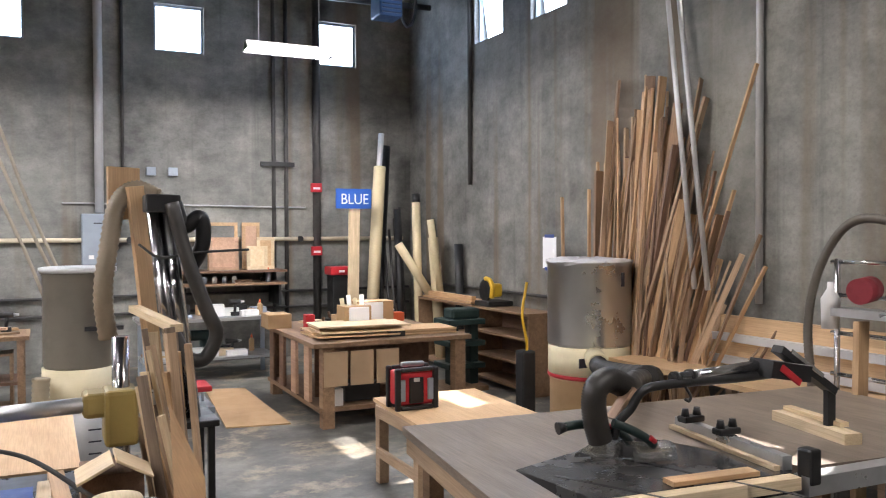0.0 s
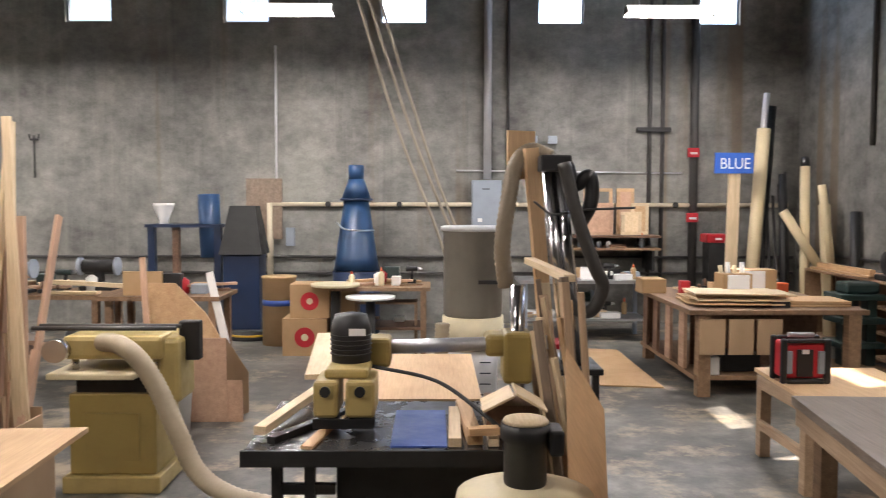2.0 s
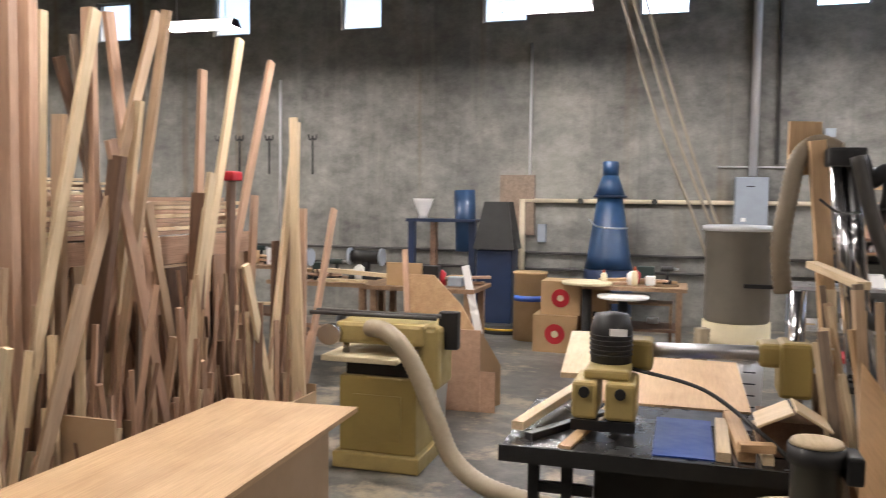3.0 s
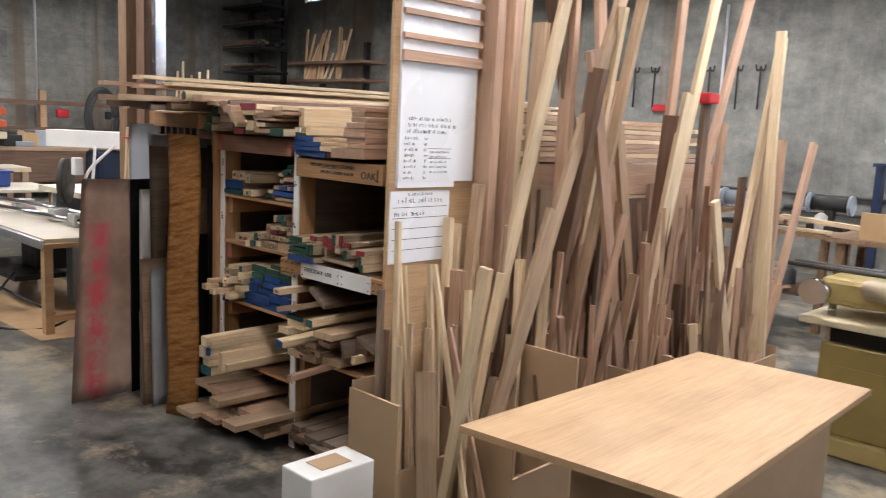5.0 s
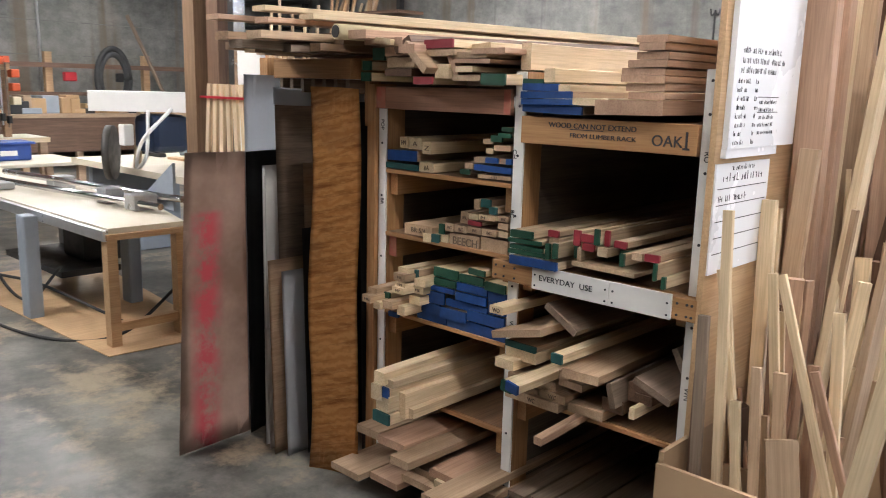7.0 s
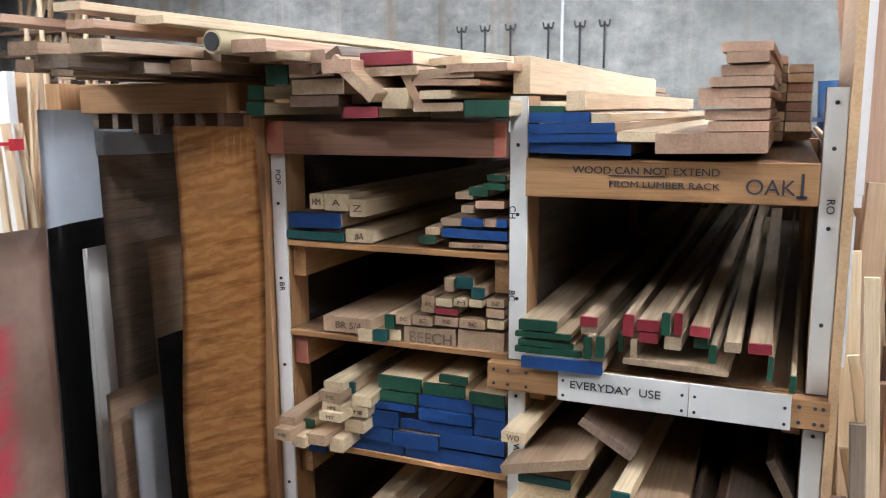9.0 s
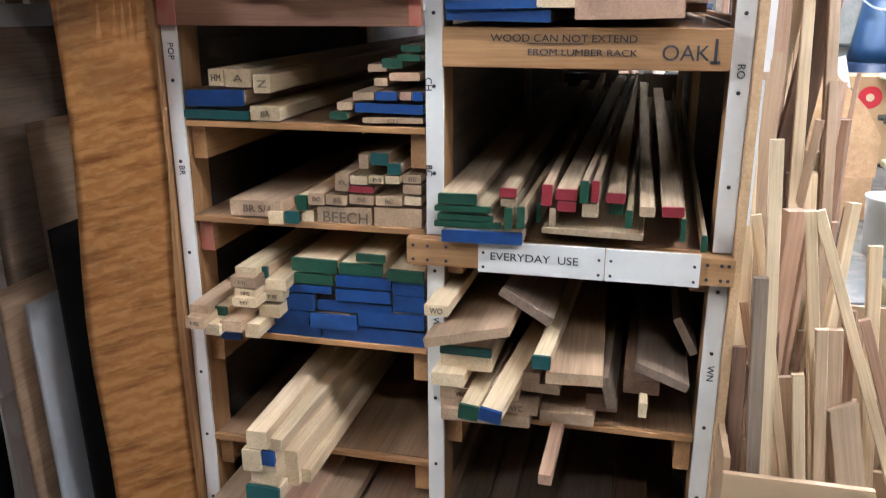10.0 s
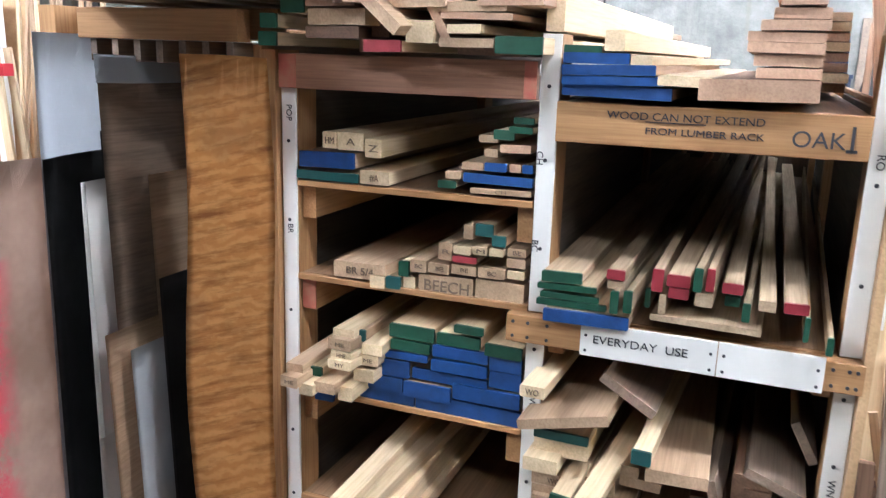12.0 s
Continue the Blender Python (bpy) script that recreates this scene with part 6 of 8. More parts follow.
boxpart("motor", (4.05, 4.4, 8.05, 8.3, 0.8, 0.92), M_GREENP, gs, r=0.03)

dc = thing("dust_collector", (4.35, 5.95, 0), "dust collector with silver canister on a cream drum and fibre bin", "dust collector")
bm = bmesh.new(); lathe(bm, 4.36, 5.95, [(0.36, 0.77), (0.37, 0.8), (0.37, 1.49), (0.385, 1.495), (0.385, 1.515), (0.05, 1.525)], 36)
part("canister", bm, M_CAN, dc, "crumpled silver canister")
rnd = random.Random(14)
bm = bmesh.new()
rim = [[bm.verts.new((4.36 + r * math.cos(a * 0.2618) * (1 + rnd.uniform(-0.03, 0.03)), 5.95 + r * math.sin(a * 0.2618), z + rnd.uniform(-0.012, 0.012))) for a in range(24)] for r, z in ((0.376, 1.485), (0.39, 1.51), (0.35, 1.535), (0.1, 1.54))]
for a, b in zip(rim, rim[1:]):
    for i in range(24):
        bm.faces.new((a[i], a[(i + 1) % 24], b[(i + 1) % 24], b[i]))
bm.faces.new(rim[-1])
part("foil_cover", bm, M_GALV, dc, "crumpled bright foil over the top")
bm = bmesh.new(); lathe(bm, 4.36, 5.95, [(0.35, 0.52), (0.365, 0.53), (0.365, 0.77), (0.3, 0.775)], 36)
part("fan_housing", bm, M_CREAM, dc, "cream housing with a label")
bm = bmesh.new(); lathe(bm, 4.36, 5.95, [(0.36, 0.49), (0.372, 0.5), (0.372, 0.525)], 36)
part("ring", bm, M_REDP, dc)
bm = bmesh.new(); lathe(bm, 4.36, 5.95, [(0.34, 0.003), (0.35, 0.03), (0.35, 0.47), (0.36, 0.49)], 36)
part("fibre_bin", bm, M_CARD, dc)
boxpart("label", (4.02, 4.12, 5.62, 5.63, 0.62, 0.7), M_INK, dc)
bm = bmesh.new(); cyl(bm, (4.2, 5.66, 0.7), (4.05, 5.4, 0.68), 0.09, n=16)
part("inlet", bm, M_CREAM, dc)
bm = bmesh.new(); tube(bm, [(4.06, 5.42, 0.68), (3.95, 5.2, 0.68), (3.7, 4.6, 0.75), (3.4, 4.0, 0.85), (3.1, 3.68, 0.92)], 0.075, n=12, rib=0.05)
part("hose", bm, M_DHOSE, dc)
boxpart("warning_tag", (4.42, 4.45, 5.565, 5.575, 1.3, 1.42), M_INK, dc)
bm = bmesh.new(); tube(bm, [(4.05, 6.5, 1.3), (4.0, 6.5, 1.0), (4.05, 6.5, 0.7), (4.0, 6.5, 0.4)], 0.013, n=8)
solo("yellow_hose", bm, M_YELLOW, "yellow air hose hanging on a post", "hose")
bm = bmesh.new(); rbox(bm, 3.98, 4.12, 6.45, 6.6, 0.003, 0.66, r=0.02)
solo("tall_bin", bm, M_BLACK, "tall black bin beside the collector", "bin")

rnd = random.Random(31)
for k in range(150):
    tall = rnd.random()
    top = rnd.uniform(1.7, 2.5) if tall < 0.62 else (rnd.uniform(2.4, 2.95) if tall < 0.93 else rnd.uniform(2.9, 3.25))
    y = min(6.6, max(5.2, rnd.gauss(5.84, 0.24 if top > 2.5 else 0.36)))
    foot = 5.65 + (y - 5.65) * 0.6 + rnd.gauss(0, 0.2)
    board((4.55 + rnd.uniform(-0.06, 0.14), foot, 0.003), (4.9 + rnd.uniform(-0.05, 0.12), y + rnd.gauss(0, 0.16), top), rnd.choice((0.016, 0.022, 0.03, 0.045, 0.06, 0.085, 0.1)), rnd.uniform(0.012, 0.028), rnd.choice((W_PINE, W_BENCH, W_TAN, W_BROWN, W_BENCH, W_PINE, W_BENCH)), "long brown strip of lumber leaning on the wall", "lumber_strip", "lumber", "lumber leaning on the wall", roll=rnd.uniform(-70, 70))
for k in range(22):
    y0 = rnd.uniform(4.75, 5.4)
    board((4.5 + rnd.uniform(-0.05, 0.1), y0, 0.003), (4.85 + rnd.uniform(-0.05, 0.1), y0 + rnd.uniform(-0.7, 0.7), rnd.uniform(0.9, 1.75)), rnd.choice((0.02, 0.03, 0.045, 0.06)), 0.018, rnd.choice((W_PINE, W_BENCH, W_TAN)), "short brown strip leaning askew on the wall", "lumber_strip", "lumber", "lumber leaning on the wall", roll=rnd.uniform(-70, 70))
for p0, p1 in (((4.6, 5.5, 0.003), (4.98, 4.62, 3.07)), ((4.6, 5.3, 0.003), (4.98, 4.85, 2.1)), ((4.55, 6.2, 0.003), (4.98, 6.8, 2.2)), ((4.55, 6.6, 0.003), (4.98, 7.28, 2.14)), ((4.6, 4.7, 0.003), (4.95, 5.3, 1.9)), ((4.6, 4.6, 0.003), (4.95, 5.45, 1.6)), ((4.6, 5.1, 0.003), (4.95, 4.5, 1.5))):
    board(p0, p1, 0.035, 0.02, W_PINE, "thin pine strip leaning askew on the wall", "lumber_strip", "lumber", "lumber leaning on the wall")
for y0, y1, z1 in ((5.45, 5.05, 3.9), (5.3, 4.92, 3.9)):
    bm = bmesh.new(); cyl(bm, (4.75, y0 - 0.4, 1.3), (4.95, y1 + 0.65, 4.6), 0.022, n=10)
    solo("white_tube", bm, M_GALV, "long pale plastic tube leaning on the wall", "tube", "white tubes")
rb = thing("rail_bench", (4.6, 4.4, 0), "long low bench of plywood with grey steel rails", "bench")
boxpart("top", (4.3, 4.95, 3.0, 5.6, 0.66, 0.7), W_PLY, rb)
boxpart("back_board", (4.9, 4.93, 3.3, 5.6, 0.7, 1.1), W_PLY, rb)
for z in (0.72, 0.9):
    boxpart("steel_rail", (4.84, 4.899, 3.0, 5.65, z, z + 0.06), M_GALV, rb)
for y in (3.1, 4.3, 5.4):
    boxpart("leg", (4.4, 4.46, y, y + 0.06, 0.003, 0.659), W_TAN, rb)
vac = thing("router_stand", (4.3, 3.2, 0), "aluminium router lift stand with red motor and dust hose", "machine")
for y in (3.02, 3.36):
    bm = bmesh.new(); cyl(bm, (4.3, y, 0.003), (4.3, y, 1.6), 0.018, n=10)
    part("upright", bm, M_CHROME, vac)
for z in (0.35, 0.62, 0.9, 1.15, 1.38, 1.58):
    bm = bmesh.new(); cyl(bm, (4.3, 3.0, z), (4.3, 3.4, z), 0.014, n=8)
    part("rung", bm, M_CHROME, vac)
boxpart("plate", (4.2, 4.34, 2.95, 3.35, 1.26, 1.31), M_STEEL, vac)
bm = bmesh.new(); cyl(bm, (4.15, 3.1, 1.42), (4.29, 3.13, 1.43), 0.075, n=22)
part("motor", bm, M_RED, vac)
bm = bmesh.new(); lathe(bm, 4.24, 3.36, [(0.05, 1.18), (0.055, 1.36), (0.02, 1.42), (0.018, 1.46)], 14)
part("spray_bottle", bm, M_WHITE, vac)
board((4.2, 3.14, 0.003), (4.25, 3.16, 1.24), 0.09, 0.04, W_PINE, "", "wooden_prop", parent=vac)
bm = bmesh.new(); tube(bm, [(4.2, 3.45, 0.75), (4.24, 3.52, 1.2), (4.26, 3.45, 1.55), (4.28, 3.28, 1.8), (4.28, 3.05, 1.83), (4.3, 2.8, 1.7)], 0.027, n=10, rib=0.06)
part("hose", bm, M_GHOSE, vac)

# ---- spindle machine with power feeder ----
sp = thing("spindle_moulder", (-0.3, 3.4, 0), "steel spindle moulder table with a cream power feeder", "machine")
boxpart("table", (-0.84, 0.3, 2.95, 3.75, 0.715, 0.765), M_SAWTOP, sp, r=0.004)
boxpart("table_trim", (-0.845, 0.305, 2.935, 2.949, 0.71, 0.772), M_CAST, sp)
boxpart("cabinet", (-0.5, 0.25, 3.1, 3.7, 0.003, 0.714), M_CAST, sp, r=0.01)
for x in (-0.62, -0.75):
    boxpart("bracket", (x, x + 0.04, 3.05, 3.1, 0.3, 0.714), M_CAST, sp)
boxpart("brace", (-0.75, -0.5, 3.06, 3.09, 0.56, 0.6), M_CAST, sp)
ex = thing("extension_board", (-0.2, 4.3, 0), "long plywood extension board on trestle legs", "table")
boxpart("board", (-0.62, 0.12, 3.77, 4.95, 0.745, 0.77), W_PLY, ex)
for x in (-0.55, 0.02):
    boxpart("leg", (x, x + 0.06, 4.75, 4.81, 0.003, 0.744), W_TAN, ex)
# thin blue strip on the iron top stands in for a bluish reflection
boxpart("blue_patch", (-0.28, -0.06, 3.0, 3.55, 0.766, 0.772), M_BLUEP, sp, "blue strip put in for a reflection on the table")
for p0, p1, w, t, mat in (((-0.8, 3.08, 0.81), (-0.62, 3.9, 0.83), 0.05, 0.035, W_LIGHT), ((-0.75, 3.05, 0.78), (-0.5, 3.5, 0.78), 0.04, 0.03, M_BLACK), ((-0.6, 2.98, 0.772), (-0.48, 3.7, 0.772), 0.05, 0.012, W_PINE), ((-0.68, 3.9, 0.85), (-0.8, 5.2, 0.85), 0.14, 0.025, W_LIGHT)):
    board(p0, p1, w, t, mat, "fence strip lying across the spindle table", "fence_strip", "strip", "strips on the machine table")
fd = thing("power_feeder", (-0.45, 3.3, 0.78), "cream power feeder with black motor on a steel arm", "power feeder")
for x0, x1 in ((-0.6, -0.5), (-0.47, -0.35)):
    boxpart("roller_box", (x0, x1, 3.15, 3.4, 0.84, 0.99), M_FEED, fd, r=0.015)
    bm = bmesh.new(); cyl(bm, (x0 + 0.01, 3.27, 0.825), (x1 - 0.01, 3.27, 0.825), 0.05, n=16)
    part("roller", bm, M_RUBBER, fd)
boxpart("gearbox", (-0.56, -0.38, 3.2, 3.42, 0.99, 1.03), M_FEED, fd, r=0.012)
bm = bmesh.new(); lathe(bm, -0.47, 3.4, [(0.06, 1.0), (0.085, 1.03), (0.088, 1.17), (0.07, 1.23), (0.02, 1.24)], 20)
part("motor", bm, M_BLACK, fd)
boxpart("rating_plate", (-0.47, -0.4, 3.311, 3.314, 1.15, 1.18), M_WHITE, fd)
bm = bmesh.new(); cyl(bm, (-0.4, 3.5, 1.07), (0.42, 3.6, 1.075), 0.032, n=14)
part("arm", bm, M_STEEL, fd)
boxpart("knuckle", (-0.42, -0.3, 3.42, 3.58, 0.99, 1.12), M_MACH, fd, r=0.02)
boxpart("clamp_block", (0.12, 0.34, 3.52, 3.68, 1.02, 1.12), M_MACH, fd, r=0.02)
boxpart("clamp_block", (0.2, 0.33, 3.5, 3.69, 0.9, 1.13), M_MACH, fd, r=0.018)
boxpart("roller_guard", (-0.6, -0.35, 3.14, 3.149, 0.8, 0.84), M_BLACK, fd)
for x in (-0.55, -0.41):
    bm = bmesh.new(); cyl(bm, (x, 3.15, 0.95), (x, 3.135, 0.95), 0.022, n=14)
    part("end_cap", bm, M_CAST, fd)
for k in range(5):
    bm = bmesh.new(); lathe(bm, -0.47, 3.4, [(0.0885, 1.06 + 0.02 * k), (0.0915, 1.064 + 0.02 * k), (0.0885, 1.068 + 0.02 * k)], 20)
    part("cooling_fin", bm, M_BLACK, fd)
bm = bmesh.new(); cyl(bm, (0.27, 3.6, 0.766), (0.27, 3.6, 1.34), 0.035, n=16)
part("column", bm, M_CHROME, fd)
bm = bmesh.new(); tube(bm, [(-0.38, 3.42, 1.0), (-0.1, 3.3, 0.96), (0.1, 3.1, 0.86), (0.2, 3.0, 0.79)], 0.009, n=6)
part("cable", bm, M_RUBBER, fd)
for p0, p1, w, t, mat in (((0.05, 3.02, 0.79), (0.02, 3.6, 0.79), 0.06, 0.04, W_PINE), ((-0.03, 3.0, 0.785), (-0.02, 3.5, 0.785), 0.05, 0.035, W_LIGHT), ((0.12, 3.0, 0.785), (0.12, 3.5, 0.79), 0.04, 0.03, W_LIGHT), ((0.02, 3.0, 0.83), (0.14, 3.02, 0.83), 0.05, 0.03, W_PINE)):
    board(p0, p1, w, t, mat, "small wooden jig piece on the machine table", "jig_piece", "jig", "jig pieces")
hb = thing("house_shaped_box", (0.2, 3.2, 0.77), "dark open wooden box with pale flaps", "box")
boxpart("body", (0.1, 0.31, 3.12, 3.35, 0.768, 0.9), W_BROWN, hb)
board((0.08, 3.12, 0.9), (0.2, 3.12, 0.96), 0.2, 0.01, W_LIGHT, "", "flap", parent=hb)
board((0.33, 3.12, 0.9), (0.21, 3.12, 0.97), 0.2, 0.01, W_LIGHT, "", "flap", parent=hb)
gr = thing("stand_motor", (0.14, 2.1, 0), "black upright motor on a cream pedestal with a pale cap", "motor")
bm = bmesh.new(); lathe(bm, 0.14, 2.1, [(0.2, 0.003), (0.2, 0.1), (0.12, 0.2), (0.11, 0.75), (0.2, 0.86), (0.19, 0.91), (0.08, 0.94)], 24)
part("pedestal", bm, M_CREAM, gr)
bm = bmesh.new(); lathe(bm, 0.14, 2.1, [(0.055, 0.93), (0.06, 0.95), (0.06, 1.06), (0.068, 1.065), (0.068, 1.11)], 20)
part("motor", bm, M_BLACK, gr)
bm = bmesh.new(); lathe(bm, 0.14, 2.1, [(0.064, 1.111), (0.06, 1.12), (0.03, 1.126)], 20)
part("cap", bm, W_LIGHT, gr)
boxpart("switch_box", (0.2, 0.24, 2.04, 2.14, 1.03, 1.1), M_BLACK, gr, r=0.008)

# ---- sheets and hoses standing behind the machine ----
bm = bmesh.new()
vs = [bm.verts.new(c) for c in ((0.40, 2.0, 0.003), (0.42, 2.95, 0.003), (0.345, 2.7, 1.22), (0.335, 2.0, 1.17))]
bm.faces.new(vs); bmesh.ops.solidify(bm, geom=bm.faces[:], thickness=0.018)
solo("plywood_sheet", bm, W_PLY, "plywood sheet leaning on edge, pale edge showing", "panel")
rnd = random.Random(91)
for k in range(24):
    y = rnd.uniform(3.05, 3.7)
    x = rnd.uniform(0.43, 0.5)
    top = rnd.uniform(0.8, 1.42)
    board((x + rnd.uniform(0.02, 0.16), y, 0.003), (x - rnd.uniform(0.02, 0.13), y + rnd.uniform(-0.1, 0.2), top), rnd.choice((0.018, 0.024, 0.03, 0.04)), rnd.uniform(0.012, 0.02), rnd.choice((W_LIGHT, W_TAN, W_GREY, W_PINE, W_LIGHT)), "scrap board standing in a bundle behind the machine", "scrap_board", "board", "scrap boards", roll=rnd.uniform(-60, 60))
for p0, p1, w, t, mat in (((0.56, 4.05, 0.003), (0.36, 3.9, 1.98), 0.075, 0.03, W_PLY), ((0.32, 3.98, 1.83), (0.32, 3.98, 2.07), 0.15, 0.02, W_PLY), ((0.54, 3.05, 0.003), (0.40, 3.1, 1.42), 0.035, 0.02, W_GREY), ((0.5, 3.0, 0.003), (0.40, 3.1, 1.4), 0.035, 0.03, W_TAN)):
    board(p0, p1, w, t, mat, "scrap board standing in a bundle behind the machine", "scrap_board", "board", "scrap boards", roll=20)
board((0.44, 3.2, 1.405), (0.34, 3.75, 1.44), 0.05, 0.03, W_LIGHT, "pale batten across the bundle", "batten", "board")
vc = thing("dust_extractor", (0.5, 4.0, 0), "tall dust extractor with silver tubes and looping hoses", "dust extractor")
bm = bmesh.new(); tube(bm, [(0.24, 3.85, 1.3), (0.22, 3.85, 1.5), (0.25, 3.88, 1.72), (0.29, 3.92, 1.9), (0.37, 3.95, 1.97), (0.47, 3.92, 1.93)], 0.04, n=12, rib=0.07)
part("ribbed_hose", bm, M_BHOSE, vc)
for x in (0.44, 0.5):
    bm = bmesh.new(); cyl(bm, (x + 0.1, 3.8, 0.9), (x - 0.02, 3.8, 1.9), 0.03, n=12)
    part("silver_tube", bm, M_CHROME, vc)
boxpart("head", (0.39, 0.54, 3.75, 3.88, 1.86, 1.94), M_BLACK, vc, r=0.01)
bm = bmesh.new(); tube(bm, [(0.5, 3.75, 1.9), (0.56, 3.72, 1.65), (0.64, 3.7, 1.42), (0.68, 3.7, 1.32), (0.63, 3.7, 1.21), (0.55, 3.7, 1.22), (0.5, 3.72, 1.32)], 0.032, n=10)
part("loop_hose", bm, M_DHOSE, vc)
bm = bmesh.new(); tube(bm, [(0.36, 3.76, 1.72), (0.45, 3.74, 1.66), (0.6, 3.74, 1.68), (0.85, 3.8, 1.69)], 0.006, n=6)
part("cable", bm, M_RUBBER, vc)
bm = bmesh.new(); tube(bm, [(0.52, 3.8, 1.9), (0.56, 3.8, 1.8), (0.63, 3.8, 1.84), (0.64, 3.8, 1.72), (0.58, 3.8, 1.6)], 0.035, n=10)
part("motor_head", bm, M_BLACK, vc)
for x, y in ((0.44, 3.7), (0.64, 3.7), (0.44, 3.98), (0.64, 3.98)):
    boxpart("frame_leg", (x, x + 0.03, y, y + 0.03, 0.003, 0.9), M_CAST, vc)
boxpart("frame_plate", (0.43, 0.69, 3.69, 4.02, 0.9, 0.93), M_CAST, vc, r=0.006)
boxpart("frame_plate", (0.43, 0.69, 3.69, 4.02, 0.3, 0.32), M_CAST, vc, r=0.006)
# ropes of pale hose that drop from the roof
HOSE_LINES = (
    ((-1.62, 7.2, ZC), (-0.68, 7.2, 3.47), (-0.5, 7.2, 2.91), (-0.3, 7.2, 2.31), (0.0, 7.2, 1.56), (0.25, 7.2, 1.05), (0.35, 7.2, 0.85)),
    ((-1.5, 7.2, ZC), (-0.53, 7.2, 3.3), (-0.28, 7.2, 2.51), (-0.08, 7.2, 1.91), (0.2, 7.2, 1.2), (0.35, 7.2, 0.8)),
    ((-1.7, 7.25, ZC), (-0.72, 7.25, 3.28), (-0.58, 7.25, 2.81), (-0.38, 7.25, 2.21), (-0.12, 7.25, 1.56), (0.1, 7.25, 0.9)))
for line in HOSE_LINES:
    bm = bmesh.new(); tube(bm, line, 0.014, n=8)
    solo("hanging_hose", bm, M_ROPE, "pale dust hose slanting down from the roof", "hose", "hoses from the roof")

# ---- drum sander / collector with grey drum ----
dd = thing("grey_drum", (0.22, 6.8, 0), "grey drum collector on a cream slatted base", "dust collector")
bm = bmesh.new(); lathe(bm, 0.22, 6.8, [(0.24, 0.76), (0.25, 0.78), (0.25, 1.46), (0.26, 1.465), (0.26, 1.5), (0.1, 1.505)], 28)
part("drum", bm, M_BAG, dd)
bm = bmesh.new(); lathe(bm, 0.22, 6.8, [(0.255, 1.475), (0.275, 1.48), (0.275, 1.515), (0.25, 1.52), (0.05, 1.525)], 28)
part("lid_rim", bm, M_GALV, dd)
bm = bmesh.new(); lathe(bm, 0.22, 6.8, [(0.25, 0.5), (0.26, 0.52), (0.26, 0.76)], 28)
part("collar", bm, M_CREAM, dd)
bm = bmesh.new(); lathe(bm, 0.22, 6.8, [(0.2, 0.003), (0.22, 0.5)], 24)
part("lower_drum", bm, M_GALV, dd)
for k in range(4):
    boxpart("slot", (0.27, 0.36, 6.575, 6.585, 0.12 + 0.09 * k, 0.13 + 0.09 * k), M_INK, dd)
boxpart("bracket", (0.25, 0.52, 6.52, 6.56, 1.05, 1.08), M_BLACK, dd)
bm = bmesh.new(); tube(bm, [(-0.06, 6.5, 0.25), (-0.05, 6.5, 0.5), (-0.04, 6.5, 0.75)], 0.06, n=10, rib=0.07)
part("hose", bm, M_HOSE, dd)

# ---- cream planer with hose ----
pl = thing("thickness_planer", (-1.95, 4.65, 0), "cream thickness planer on a closed stand", "planer")
boxpart("plinth", (-2.22, -1.68, 4.42, 4.95, 0.003, 0.11), M_FEED, pl, r=0.01)
boxpart("stand", (-2.19, -1.71, 4.46, 4.9, 0.11, 0.62), M_MACH, pl, r=0.012)
boxpart("stand_door", (-2.1, -1.8, 4.452, 4.459, 0.2, 0.5), M_MACH, pl)
boxpart("table", (-2.28, -1.8, 4.38, 4.95, 0.72, 0.76), M_CREAM, pl, r=0.01)
boxpart("throat", (-2.16, -1.74, 4.5, 4.9, 0.62, 0.72), M_CAST, pl)
boxpart("head", (-2.22, -1.66, 4.45, 4.92, 0.83, 0.98), M_FEED, pl, r=0.03)
for x in (-2.17, -1.72):
    for y in (4.52, 4.85):
        bm = bmesh.new(); cyl(bm, (x, y, 0.76), (x, y, 0.83), 0.02, n=10)
        part("lift_screw", bm, M_CHROME, pl)
boxpart("gear_cover", (-1.7, -1.58, 4.48, 4.8, 0.55, 0.96), M_FEED, pl, r=0.03)
for y in (4.5, 4.6):
    bm = bmesh.new(); cyl(bm, (-2.4, y, 1.02), (-1.6, y, 1.02), 0.014, n=8)
    part("return_roller", bm, M_DARKPIPE, pl)
bm = bmesh.new(); cyl(bm, (-2.22, 4.36, 0.9), (-2.22, 4.42, 0.9), 0.07, n=18)
part("handwheel", bm, M_CHROME, pl)
boxpart("switch", (-1.62, -1.5, 4.6, 4.68, 0.8, 1.05), M_BLACK, pl, r=0.01)
bm = bmesh.new(); tube(bm, [(-1.98, 4.42, 0.95), (-1.85, 4.32, 0.95), (-1.74, 4.3, 0.86), (-1.64, 4.3, 0.68), (-1.54, 4.28, 0.44), (-1.42, 4.24, 0.2), (-1.2, 4.15, 0.085), (-0.85, 4.0, 0.075), (-0.5, 3.85, 0.09)], 0.055, n=12, rib=0.05)
part("hose", bm, M_HOSE, pl, "pale ribbed hose down to the floor")
pl.location, pl.scale = (-2.0, 4.84, 0), (1.06, 1.0, 0.95)

# ---- crates, plywood and benches in the middle ----
cr = thing("plywood_crate", (-1.8, 6.35, 0), "open plywood crate with a sloping side", "crate")
boxpart("tall_panel", (-2.02, -1.72, 6.19, 6.21, 0.003, 0.66), W_PINK, cr)
bm = bmesh.new()
vs = [bm.verts.new(c) for c in ((-1.72, 6.2, 0.003), (-1.62, 6.5, 0.003), (-1.62, 6.5, 0.33), (-1.72, 6.2, 0.66))]
bm.faces.new(vs); bmesh.ops.solidify(bm, geom=bm.faces[:], thickness=0.015)
